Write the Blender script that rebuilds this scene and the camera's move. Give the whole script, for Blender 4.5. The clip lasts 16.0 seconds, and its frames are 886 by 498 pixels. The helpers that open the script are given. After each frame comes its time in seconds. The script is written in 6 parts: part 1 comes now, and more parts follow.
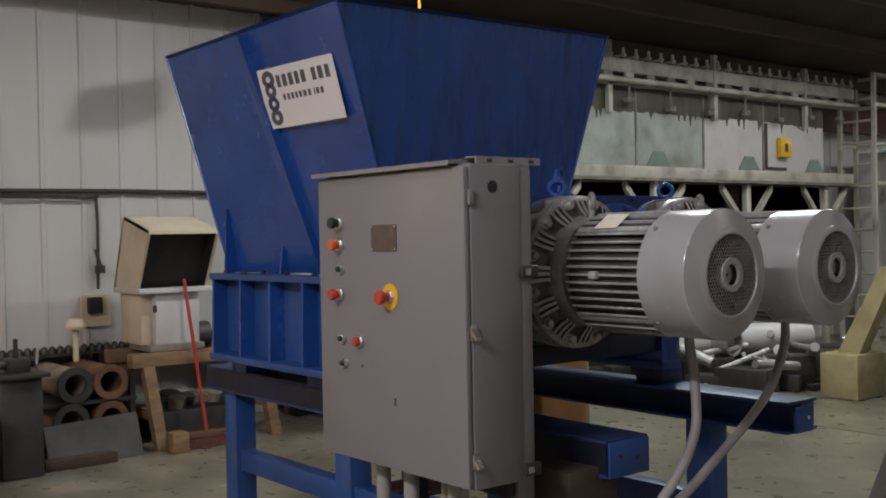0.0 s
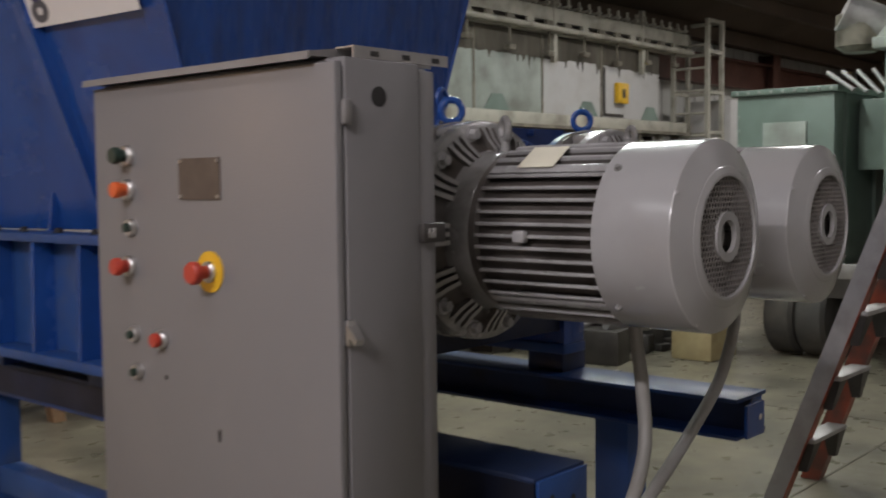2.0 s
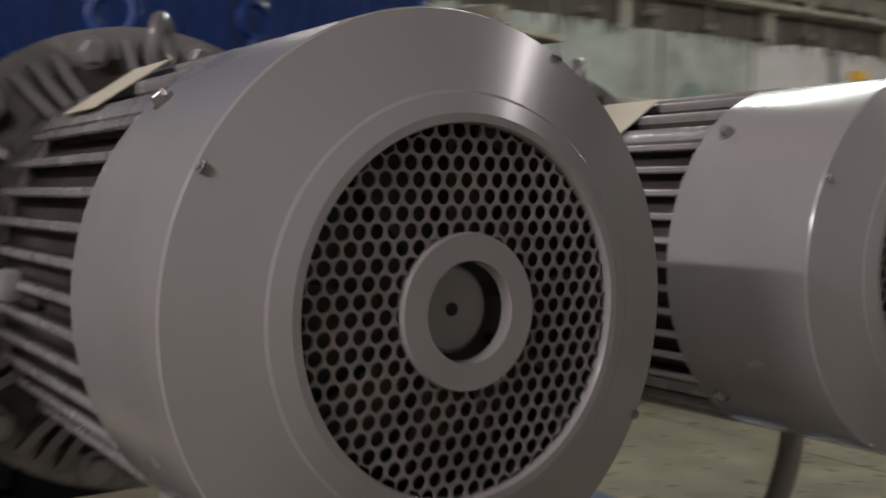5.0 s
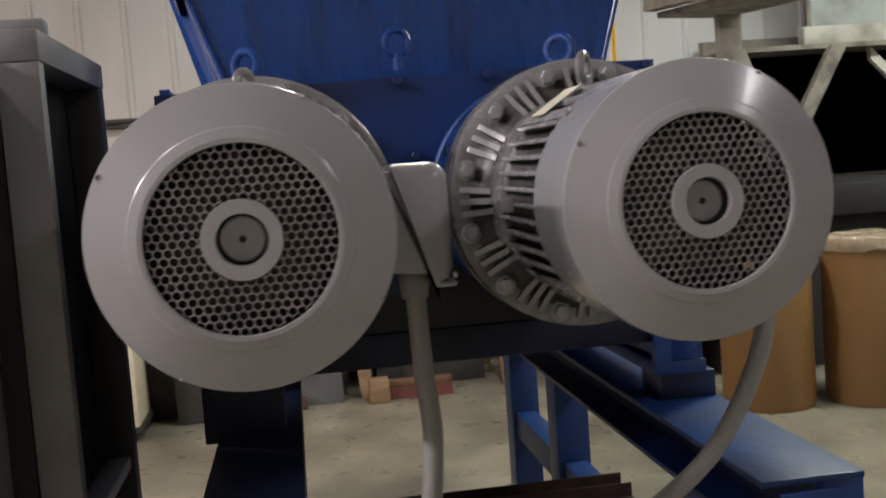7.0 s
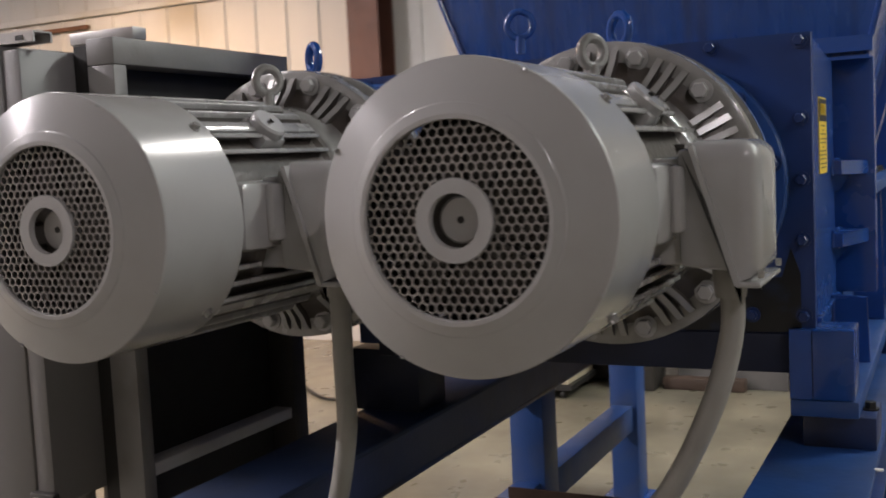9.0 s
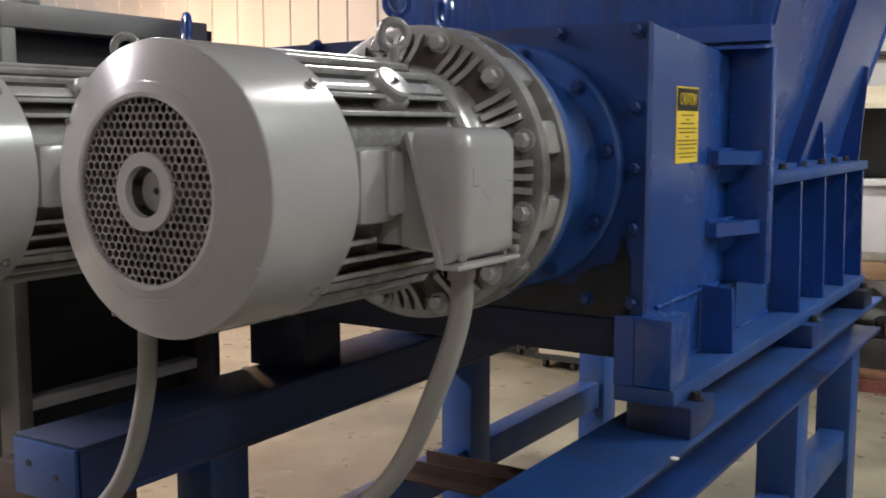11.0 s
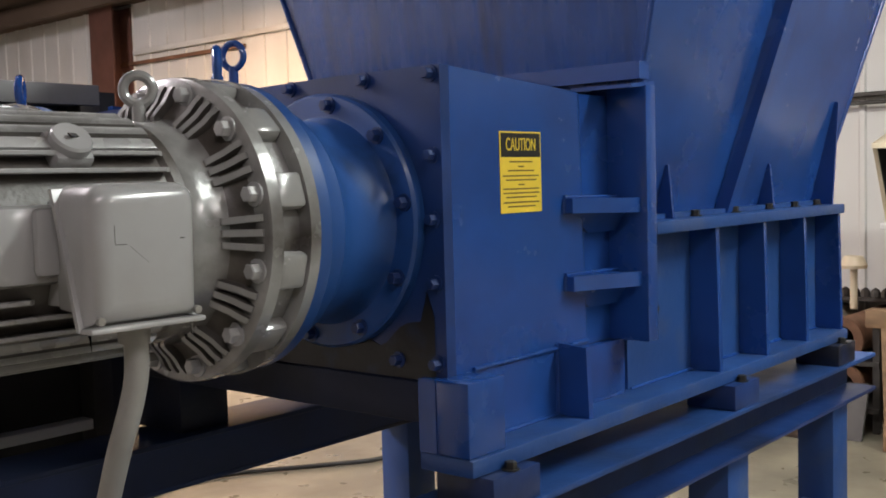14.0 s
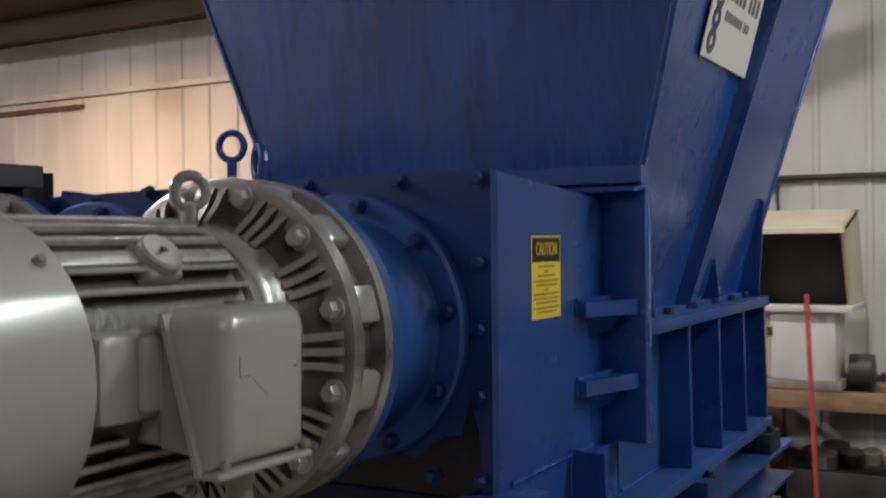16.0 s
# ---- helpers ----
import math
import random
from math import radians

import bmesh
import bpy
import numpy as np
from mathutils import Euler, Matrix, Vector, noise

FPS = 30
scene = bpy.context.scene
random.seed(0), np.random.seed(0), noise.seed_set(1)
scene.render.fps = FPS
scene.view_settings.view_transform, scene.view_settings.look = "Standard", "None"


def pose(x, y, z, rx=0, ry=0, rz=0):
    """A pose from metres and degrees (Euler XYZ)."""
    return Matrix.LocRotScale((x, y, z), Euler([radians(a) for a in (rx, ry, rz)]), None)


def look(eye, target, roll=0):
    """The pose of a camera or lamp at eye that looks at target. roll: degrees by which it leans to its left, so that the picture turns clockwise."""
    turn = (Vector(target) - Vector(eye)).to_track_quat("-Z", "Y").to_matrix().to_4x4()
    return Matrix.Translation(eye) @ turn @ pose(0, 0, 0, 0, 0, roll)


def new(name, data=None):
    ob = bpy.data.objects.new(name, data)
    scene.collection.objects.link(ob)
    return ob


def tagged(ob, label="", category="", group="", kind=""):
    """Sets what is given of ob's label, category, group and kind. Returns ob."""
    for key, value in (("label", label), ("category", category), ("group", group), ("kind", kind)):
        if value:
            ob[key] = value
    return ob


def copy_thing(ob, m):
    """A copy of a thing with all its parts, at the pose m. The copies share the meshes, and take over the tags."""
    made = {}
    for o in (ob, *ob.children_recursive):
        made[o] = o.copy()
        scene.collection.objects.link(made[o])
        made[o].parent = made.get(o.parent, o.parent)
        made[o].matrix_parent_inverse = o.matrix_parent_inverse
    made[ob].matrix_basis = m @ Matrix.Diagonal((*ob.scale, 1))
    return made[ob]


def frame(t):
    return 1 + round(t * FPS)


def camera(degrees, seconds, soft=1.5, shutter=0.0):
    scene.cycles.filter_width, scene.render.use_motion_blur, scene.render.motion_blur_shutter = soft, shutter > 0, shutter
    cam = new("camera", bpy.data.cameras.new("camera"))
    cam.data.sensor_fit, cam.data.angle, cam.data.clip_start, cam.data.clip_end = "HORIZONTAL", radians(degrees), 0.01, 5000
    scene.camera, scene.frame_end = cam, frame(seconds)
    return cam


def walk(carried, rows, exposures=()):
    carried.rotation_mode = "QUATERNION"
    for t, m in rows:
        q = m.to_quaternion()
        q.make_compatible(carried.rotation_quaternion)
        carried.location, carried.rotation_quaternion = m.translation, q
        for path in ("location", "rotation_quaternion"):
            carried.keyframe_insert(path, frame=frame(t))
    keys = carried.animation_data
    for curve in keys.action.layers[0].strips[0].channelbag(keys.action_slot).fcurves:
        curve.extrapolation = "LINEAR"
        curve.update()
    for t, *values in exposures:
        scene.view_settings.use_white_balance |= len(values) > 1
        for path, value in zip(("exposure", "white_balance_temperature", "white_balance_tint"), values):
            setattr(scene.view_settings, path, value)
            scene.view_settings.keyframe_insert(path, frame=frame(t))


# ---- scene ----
cam = camera(46.0, 16.0, soft=1.8, shutter=0.5)
PATH = [
    (0, (2.831, -2.825, 1.454), (1.265, -1.581, 1.428), -1.1),
    (0.5, (2.677, -2.698, 1.434), (1.118, -1.446, 1.368), -0.2),
    (1, (2.415, -2.638, 1.446), (0.914, -1.32, 1.345), -0.2),
    (1.5, (2.152, -2.466, 1.428), (0.739, -1.058, 1.28), -0.6),
    (2, (1.915, -2.205, 1.437), (0.603, -0.701, 1.31), -0.7),
    (2.5, (1.715, -1.99, 1.409), (0.561, -0.362, 1.267), -0.9),
    (3, (1.559, -1.795, 1.415), (0.712, 0.004, 1.197), -2.3),
    (3.5, (1.511, -1.534, 1.416), (0.718, 0.295, 1.262), -4.2),
    (4, (1.399, -1.214, 1.384), (0.552, 0.592, 1.241), -2.9),
    (4.5, (1.334, -0.901, 1.411), (0.24, 0.768, 1.285), -3.0),
    (4.8, (1.424, -0.775, 1.402), (-0.005, 0.62, 1.29), -2.1),
    (5, (1.524, -0.692, 1.4), (-0.119, 0.443, 1.291), 0.1),
    (5.2, (1.628, -0.668, 1.421), (-0.122, 0.286, 1.259), -0.6),
    (7.3, (2.329, -0.109, 1.388), (0.34, 0.064, 1.273), -3.8),
    (7.5, (2.342, -0.008, 1.375), (0.346, 0.07, 1.288), -3.4),
    (8, (2.339, 0.271, 1.403), (0.362, -0.011, 1.283), -1.2),
    (8.2, (2.29, 0.395, 1.395), (0.34, -0.031, 1.267), -2.1),
    (10.3, (1.866, 1.222, 1.402), (0.269, 0.04, 1.173), -0.1),
    (10.5, (1.86, 1.25, 1.405), (0.234, 0.109, 1.177), 0.2),
    (11, (1.868, 1.313, 1.407), (0.189, 0.253, 1.173), -0.0),
    (11.5, (1.792, 1.433, 1.389), (0.183, 0.275, 1.128), -2.5),
    (12, (1.516, 1.546, 1.367), (0.017, 0.243, 1.138), -0.6),
    (12.5, (1.454, 1.682, 1.383), (0.076, 0.249, 1.164), -2.3),
    (13, (1.438, 1.768, 1.411), (0.025, 0.365, 1.224), -2.5),
    (13.5, (1.406, 1.779, 1.403), (-0.098, 0.467, 1.269), -2.1),
    (14, (1.4, 1.77, 1.395), (-0.122, 0.479, 1.266), -1.6),
    (14.5, (1.429, 1.763, 1.424), (-0.109, 0.491, 1.288), -1.9),
    (15, (1.476, 1.746, 1.416), (-0.072, 0.484, 1.323), -1.5),
    (15.5, (1.498, 1.557, 1.424), (-0.134, 0.402, 1.349), -0.5),
    (16, (1.577, 1.384, 1.479), (-0.164, 0.399, 1.464), -0.6),
]
walk(cam, [(t, look(e, g, r)) for t, e, g, r in PATH],
     exposures=[(0, -0.25, 6400, 11), (2, -0.22, 6550, 12), (2.5, -0.33, 6650, 13), (3, 0.06, 6950, 16), (3.5, -0.02, 7000, 16), (4.5, -0.48, 6850, 14), (5, -0.42, 6800, 13),
                (7.3, 0.45, 6650, 13), (8.2, 0.5, 6650, 13), (10.3, 0.54, 6600, 13), (11.5, 0.72, 6550, 12), (12.5, 0.68, 6550, 12), (14, 0.7, 6650, 13), (15, 0.62, 6650, 13), (16, 0.08, 6550, 13)])

# ---- world and lights ----
world = bpy.data.worlds.new("world")
scene.world = world
world.use_nodes = True
world.node_tree.nodes["Background"].inputs[0].default_value = (0.9, 0.95, 1.0, 1)
world.node_tree.nodes["Background"].inputs[1].default_value = 0.04


def area_lamp(name, place, size_x, size_y, power, colour, turn=(0, 0, 0)):
    data = bpy.data.lights.new(name, "AREA")
    data.shape, data.size, data.size_y = "RECTANGLE", size_x, size_y
    data.energy, data.color = power, colour
    ob = new(name, data)
    ob.matrix_world = pose(*place, *turn)
    return ob


COOL, NEUTRAL = (0.93, 0.97, 1.06), (1.0, 0.985, 0.96)
ROSE, GREENISH = (1.0, 0.95, 1.0), (0.90, 1.0, 0.96)
# assumed ceiling lamps: places and powers set to suit the lit surfaces
LAMPS = [(-1.9, -4.6, 14, COOL, "y"), (-1.9, 7.4, 105, NEUTRAL, "y"), (-1.9, 13.0, 120, NEUTRAL, "y"), (1.0, 12.2, 40, NEUTRAL, "y"),
         (2.0, -6.2, 540, ROSE, "x"), (1.5, -2.9, 44, ROSE, "x"), (-2.0, 3.5, 145, GREENISH, "y"), (3.3, 4.1, 72, ROSE, "x")]
# hung work lamps: place of the lens, power, colour; the second is added, unseen
WORK_LAMPS = [((-3.3, -5.3, 3.08), 105, (1.0, 0.62, 0.33)), ((-2.4, 0.6, 3.88), 54, NEUTRAL)]


def lamp_height(x):
    """Fixtures hang at one height, lower where the roof comes down."""
    return min(4.52, 3.3 + (x + 5.1) * 0.394 - 0.28)


for lx, ly, watts, tone, along in LAMPS:
    area_lamp("ceiling_lamp_light", (lx, ly, lamp_height(lx)), 0.25, 2.3, watts, tone, (0, 0, 90 if along == "x" else 0))
for place, watts, tone in WORK_LAMPS:
    area_lamp("work_lamp_light", place, 0.12, 0.12, watts, tone)

# ---- materials ----


def material(name, colour, rough=0.5, metal=0.0, vary=0.15, scale=6.0, bump=0.0, bump_scale=60.0,
             dirt=None, dirt_amount=0.4, dirt_scale=2.5, dirt_low=0.45, rough_vary=0.12, coat=0.0, random_vary=0.0, stretch=(1, 1, 1)):
    m = bpy.data.materials.new(name)
    m.use_nodes = True
    nt = m.node_tree
    b = nt.nodes["Principled BSDF"]
    co = nt.nodes.new("ShaderNodeTexCoord")
    mp = nt.nodes.new("ShaderNodeMapping")
    mp.inputs["Scale"].default_value = stretch
    nt.links.new(co.outputs["Object"], mp.inputs["Vector"])

    def noise_tex(s, detail=5.0):
        n = nt.nodes.new("ShaderNodeTexNoise")
        n.inputs["Scale"].default_value, n.inputs["Detail"].default_value = s, detail
        nt.links.new(mp.outputs[0], n.inputs["Vector"])
        return n

    n1 = noise_tex(scale)
    ramp = nt.nodes.new("ShaderNodeValToRGB")
    ramp.color_ramp.elements[0].position, ramp.color_ramp.elements[1].position = 0.3, 0.7
    c = Vector(colour)
    lo, hi = c * (1 - vary), c * (1 + vary * 0.7)
    ramp.color_ramp.elements[0].color = (*lo, 1)
    ramp.color_ramp.elements[1].color = (*hi, 1)
    nt.links.new(n1.outputs[0], ramp.inputs[0])
    out = ramp.outputs[0]
    if dirt:
        n2 = noise_tex(dirt_scale, 8.0)
        r2 = nt.nodes.new("ShaderNodeValToRGB")
        r2.color_ramp.elements[0].position, r2.color_ramp.elements[1].position = dirt_low, dirt_low + 0.25
        r2.color_ramp.elements[1].color = (dirt_amount, dirt_amount, dirt_amount, 1)
        nt.links.new(n2.outputs[0], r2.inputs[0])
        mix = nt.nodes.new("ShaderNodeMix")
        mix.data_type = "RGBA"
        nt.links.new(r2.outputs[0], mix.inputs[0])
        nt.links.new(out, mix.inputs[6])
        mix.inputs[7].default_value = (*dirt, 1)
        out = mix.outputs[2]
    if random_vary:
        info = nt.nodes.new("ShaderNodeObjectInfo")
        hsv = nt.nodes.new("ShaderNodeHueSaturation")
        ma = nt.nodes.new("ShaderNodeMapRange")
        ma.inputs[3].default_value, ma.inputs[4].default_value = 1 - random_vary, 1 + random_vary
        nt.links.new(info.outputs["Random"], ma.inputs[0])
        nt.links.new(ma.outputs[0], hsv.inputs["Value"])
        nt.links.new(out, hsv.inputs["Color"])
        out = hsv.outputs[0]
    nt.links.new(out, b.inputs["Base Color"])
    n3 = noise_tex(scale * 2.3)
    mr = nt.nodes.new("ShaderNodeMapRange")
    mr.inputs[3].default_value, mr.inputs[4].default_value = max(0.03, rough - rough_vary), min(1, rough + rough_vary)
    nt.links.new(n3.outputs[0], mr.inputs[0])
    nt.links.new(mr.outputs[0], b.inputs["Roughness"])
    b.inputs["Metallic"].default_value = metal
    if coat:
        b.inputs["Coat Weight"].default_value, b.inputs["Coat Roughness"].default_value = coat, 0.15
    if bump:
        n4 = noise_tex(bump_scale, 3.0)
        bp = nt.nodes.new("ShaderNodeBump")
        bp.inputs["Strength"].default_value, bp.inputs["Distance"].default_value = bump, 0.004
        nt.links.new(n4.outputs[0], bp.inputs["Height"])
        nt.links.new(bp.outputs[0], b.inputs["Normal"])
    return m


BLUE = material("blue_paint", (0.013, 0.064, 0.275), 0.25, 0, 0.16, 3.0, 0.08, 45, (0.012, 0.034, 0.14), 0.5, 5.0, 0.47, coat=0.35)
BLUE_STREAKED = material("streaked_blue_paint", (0.013, 0.060, 0.25), 0.27, 0, 0.16, 3.0, 0.08, 45, (0.016, 0.022, 0.06), 0.75, 3.2, 0.5, coat=0.3, stretch=(5, 5, 0.35))
BLUE_WORN = material("worn_blue_paint", (0.017, 0.064, 0.225), 0.42, 0, 0.2, 4.0, 0.2, 60, (0.10, 0.11, 0.13), 0.45, 7.0, 0.52)
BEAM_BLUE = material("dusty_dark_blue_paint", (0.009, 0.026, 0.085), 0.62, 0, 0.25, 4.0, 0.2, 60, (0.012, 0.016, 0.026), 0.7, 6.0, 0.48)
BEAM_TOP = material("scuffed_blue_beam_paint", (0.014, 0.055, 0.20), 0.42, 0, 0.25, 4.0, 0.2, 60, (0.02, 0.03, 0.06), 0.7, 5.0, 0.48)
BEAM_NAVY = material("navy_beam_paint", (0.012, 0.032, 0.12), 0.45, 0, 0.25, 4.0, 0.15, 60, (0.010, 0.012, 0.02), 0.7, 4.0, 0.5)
BLUE_DARK = material("oily_blue_paint", (0.011, 0.040, 0.165), 0.36, 0, 0.3, 5.0, 0.15, 45, (0.012, 0.012, 0.014), 0.92, 2.6, 0.42)
GREY = material("cabinet_grey_paint", (0.185, 0.179, 0.180), 0.40, 0, 0.035, 2.0, 0.12, 260, (0.25, 0.23, 0.21), 0.22, 6.0, 0.55, 0.06)
GREY_EDGE = material("grey_frame_paint", (0.21, 0.202, 0.195), 0.5, 0, 0.08, 5.0, 0.1, 120, (0.12, 0.1, 0.08), 0.5, 9.0, 0.55)
SILVER = material("silver_grey_paint", (0.37, 0.365, 0.36), 0.23, 0.0, 0.06, 4.0, 0.03, 120, (0.27, 0.25, 0.235), 0.4, 6.0, 0.5, 0.1, coat=0.4)
SILVER_DIRTY = material("grimy_silver_paint", (0.36, 0.355, 0.35), 0.26, 0.0, 0.12, 9.0, 0.3, 90, (0.10, 0.085, 0.072), 0.6, 8.0, 0.5, coat=0.6)
CAST = material("cast_silver_paint", (0.31, 0.305, 0.295), 0.24, 0.1, 0.10, 9.0, 0.25, 60, (0.05, 0.040, 0.031), 0.9, 6.5, 0.44, coat=0.5)
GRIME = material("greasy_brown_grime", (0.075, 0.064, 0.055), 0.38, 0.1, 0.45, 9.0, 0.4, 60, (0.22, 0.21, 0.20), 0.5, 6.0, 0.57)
FIN_SIDE = material("fin_side_grime_and_shade", (0.075, 0.067, 0.060), 0.5, 0.0, 0.3, 9.0, 0.3, 80, (0.03, 0.025, 0.02), 0.8, 6.0, 0.48)
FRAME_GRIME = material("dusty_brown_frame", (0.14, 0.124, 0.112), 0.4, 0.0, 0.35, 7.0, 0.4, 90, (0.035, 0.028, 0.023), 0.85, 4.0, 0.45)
# blue paint darkened both for oil and for shade on low faces
BEAM_OIL_SHADE = material("oil_and_shade_blue_paint", (0.006, 0.012, 0.04), 0.55, 0, 0.3, 4.0, 0.2, 50, (0.006, 0.0055, 0.0055), 0.85, 3.0, 0.42)
ADAPTER_BLUE = material("oil_spotted_blue_paint", (0.015, 0.072, 0.26), 0.42, 0, 0.2, 5.0, 0.12, 40, (0.010, 0.014, 0.035), 0.9, 8.0, 0.53, coat=0.15)
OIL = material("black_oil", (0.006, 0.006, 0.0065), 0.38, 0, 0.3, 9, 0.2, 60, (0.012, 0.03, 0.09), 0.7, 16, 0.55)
GRILLE = material("dusty_grille_paint", (0.23, 0.212, 0.198), 0.5, 0.0, 0.3, 14.0, 0.1, 90, (0.36, 0.34, 0.32), 0.7, 16.0, 0.5)
BLACK = material("dull_black", (0.018, 0.017, 0.016), 0.6, 0, 0.3, 8)
DARK_STEEL = material("dark_steel", (0.06, 0.055, 0.05), 0.5, 0.4, 0.3, 6, 0.2, 60)
STEEL = material("bright_steel", (0.55, 0.54, 0.52), 0.3, 0.9, 0.1, 8)
RUST = material("rusty_steel", (0.16, 0.075, 0.04), 0.75, 0.2, 0.4, 9, 0.4, 70, (0.05, 0.03, 0.02), 0.6, 5)
DARK_RUST = material("dark_rusty_steel", (0.065, 0.036, 0.024), 0.6, 0.2, 0.4, 9, 0.4, 70, (0.025, 0.018, 0.014), 0.6, 5)
CONDUIT = material("grey_conduit", (0.30, 0.29, 0.27), 0.45, 0, 0.1, 6, 0.1, 100, (0.14, 0.12, 0.1), 0.4, 9)
RED_BUTTON = material("red_plastic", (0.42, 0.045, 0.025), 0.35, 0, 0.1, 30)
ORANGE_BUTTON = material("orange_plastic", (0.62, 0.11, 0.025), 0.35, 0, 0.1, 30)
GREEN_BUTTON = material("green_black_plastic", (0.012, 0.03, 0.022), 0.35, 0, 0.1, 30)
YELLOW = material("yellow_plastic", (0.72, 0.42, 0.02), 0.45, 0, 0.1, 20)
LABEL_YELLOW = material("yellow_label", (0.78, 0.56, 0.05), 0.45, 0, 0.05, 20)
LABEL_BLACK = material("black_print", (0.014, 0.013, 0.012), 0.45, 0, 0.1, 40)
LABEL_BROWN = material("brown_print", (0.16, 0.10, 0.02), 0.5, 0, 0.1, 40)
PAPER = material("paper_tag", (0.68, 0.64, 0.50), 0.6, 0, 0.05, 20)
SIGN_WHITE = material("white_sign", (0.72, 0.70, 0.68), 0.45, 0, 0.03, 5)
SIGN_GREY = material("sign_grey_print", (0.08, 0.08, 0.09), 0.45, 0, 0.05, 20)
SIGN_BLUE = material("sign_blue_print", (0.03, 0.03, 0.12), 0.45, 0, 0.05, 20)
NAME_PLATE = material("bronze_plate", (0.12, 0.10, 0.085), 0.4, 0.4, 0.15, 25)
JOINT_FILL = material("dirty_joint_fill", (0.13, 0.115, 0.085), 0.6, 0, 0.4, 5)
CONCRETE = material("concrete_floor", (0.205, 0.185, 0.135), 0.32, 0, 0.32, 3.4, 0.14, 40, (0.07, 0.066, 0.052), 0.85, 1.15, 0.46, 0.18)
WALL_WHITE = material("white_wall_sheet", (0.53, 0.525, 0.50), 0.5, 0, 0.07, 1.0, 0.05, 30, (0.32, 0.295, 0.25), 0.65, 0.9, 0.47, stretch=(1, 1, 0.35))
WALL_BROWN = material("dim_brown_wall", (0.16, 0.125, 0.095), 0.7, 0, 0.15, 1.0, 0.1, 30)
WALL_GREY = material("dull_grey_wall", (0.33, 0.32, 0.30), 0.6, 0, 0.12, 1.0, 0.1, 30)
ROOF = material("brown_roof_lining", (0.075, 0.05, 0.034), 0.85, 0, 0.25, 0.8, 0.3, 12)
BROWN_STEEL = material("red_brown_steel", (0.10, 0.042, 0.03), 0.55, 0.1, 0.25, 4, 0.15, 40)
CREAM = material("cream_paint", (0.62, 0.54, 0.39), 0.45, 0, 0.08, 4, 0.1, 60, (0.3, 0.24, 0.15), 0.4, 4)
OFFWHITE = material("offwhite_paint", (0.55, 0.54, 0.53), 0.45, 0, 0.06, 4, 0.1, 60, (0.3, 0.27, 0.24), 0.35, 4)
TIMBER = material("timber", (0.22, 0.135, 0.07), 0.7, 0, 0.3, 6, 0.3, 30, (0.07, 0.045, 0.03), 0.6, 4, 0.5, stretch=(1, 1, 4))
OLD_TIMBER = material("dark_old_timber", (0.055, 0.033, 0.022), 0.75, 0, 0.3, 6, 0.3, 30, (0.04, 0.026, 0.018), 0.6, 4, 0.5, stretch=(1, 1, 4))
CARDBOARD = material("brown_fibre_drum", (0.29, 0.155, 0.055), 0.55, 0, 0.12, 3, 0.1, 30, (0.2, 0.11, 0.05), 0.5, 3)
WRAP = material("clear_wrap", (0.36, 0.28, 0.19), 0.15, 0, 0.2, 30, 0.5, 50)
RED = material("red_handle", (0.36, 0.04, 0.03), 0.45, 0, 0.15, 8)
BRISTLE = material("red_brown_bristle", (0.14, 0.04, 0.03), 0.9, 0, 0.4, 60, 0.8, 200)
GREEN = material("pale_green_paint", (0.19, 0.25, 0.215), 0.5, 0, 0.1, 2, 0.1, 40, (0.10, 0.13, 0.11), 0.5, 2.5)
GREEN_LIGHT = material("pale_grey_green_paint", (0.40, 0.44, 0.40), 0.5, 0, 0.1, 2, 0.1, 40, (0.16, 0.16, 0.13), 0.7, 2.6, 0.42)
BEIGE_STEEL = material("beige_painted_steel", (0.46, 0.44, 0.37), 0.5, 0, 0.12, 3, 0.1, 40, (0.12, 0.10, 0.07), 0.6, 4)
SOOT = material("sooty_beige_steel", (0.24, 0.215, 0.17), 0.7, 0, 0.35, 5, 0.3, 25, (0.05, 0.04, 0.03), 0.7, 6)
SOOT_BAND = material("soot_stained_paint", (0.085, 0.074, 0.056), 0.75, 0, 0.3, 4, 0.2, 25, (0.17, 0.155, 0.12), 0.7, 3.0, 0.52, stretch=(1, 1.6, 0.5))
UNDER_BROWN = material("dark_brown_backing", (0.085, 0.062, 0.045), 0.7, 0.1, 0.3, 3, 0.2, 25, (0.04, 0.03, 0.022), 0.6, 2.5)
RUBBER = material("tyre_rubber", (0.055, 0.052, 0.048), 0.75, 0, 0.2, 6, 0.2, 40, (0.12, 0.11, 0.09), 0.5, 4)
DOOR_PANEL = material("tan_door_panel", (0.40, 0.29, 0.17), 0.5, 0, 0.12, 1.5, 0.1, 20, (0.2, 0.13, 0.07), 0.5, 1.2, random_vary=0.2)
FIBREGLASS = material("orange_fibreglass", (0.40, 0.085, 0.04), 0.5, 0, 0.2, 8, 0.1, 60, (0.08, 0.05, 0.04), 0.85, 6, 0.36)
FADED_RAIL = material("faded_orange_rail", (0.24, 0.12, 0.085), 0.5, 0, 0.25, 8, 0.1, 60, (0.10, 0.085, 0.075), 0.85, 4, 0.34)
ALUMINIUM = material("dull_aluminium", (0.42, 0.41, 0.40), 0.45, 0.6, 0.12, 10, 0.1, 60, (0.2, 0.18, 0.16), 0.4, 9)
YELLOW_STEEL = material("faded_yellow_steel", (0.42, 0.35, 0.19), 0.55, 0, 0.2, 4, 0.1, 40, (0.2, 0.14, 0.06), 0.5, 5)
PLASTIC_BLUE = material("blue_plastic", (0.03, 0.05, 0.16), 0.4)
CABLE_BLACK = material("black_cable", (0.02, 0.02, 0.02), 0.5)
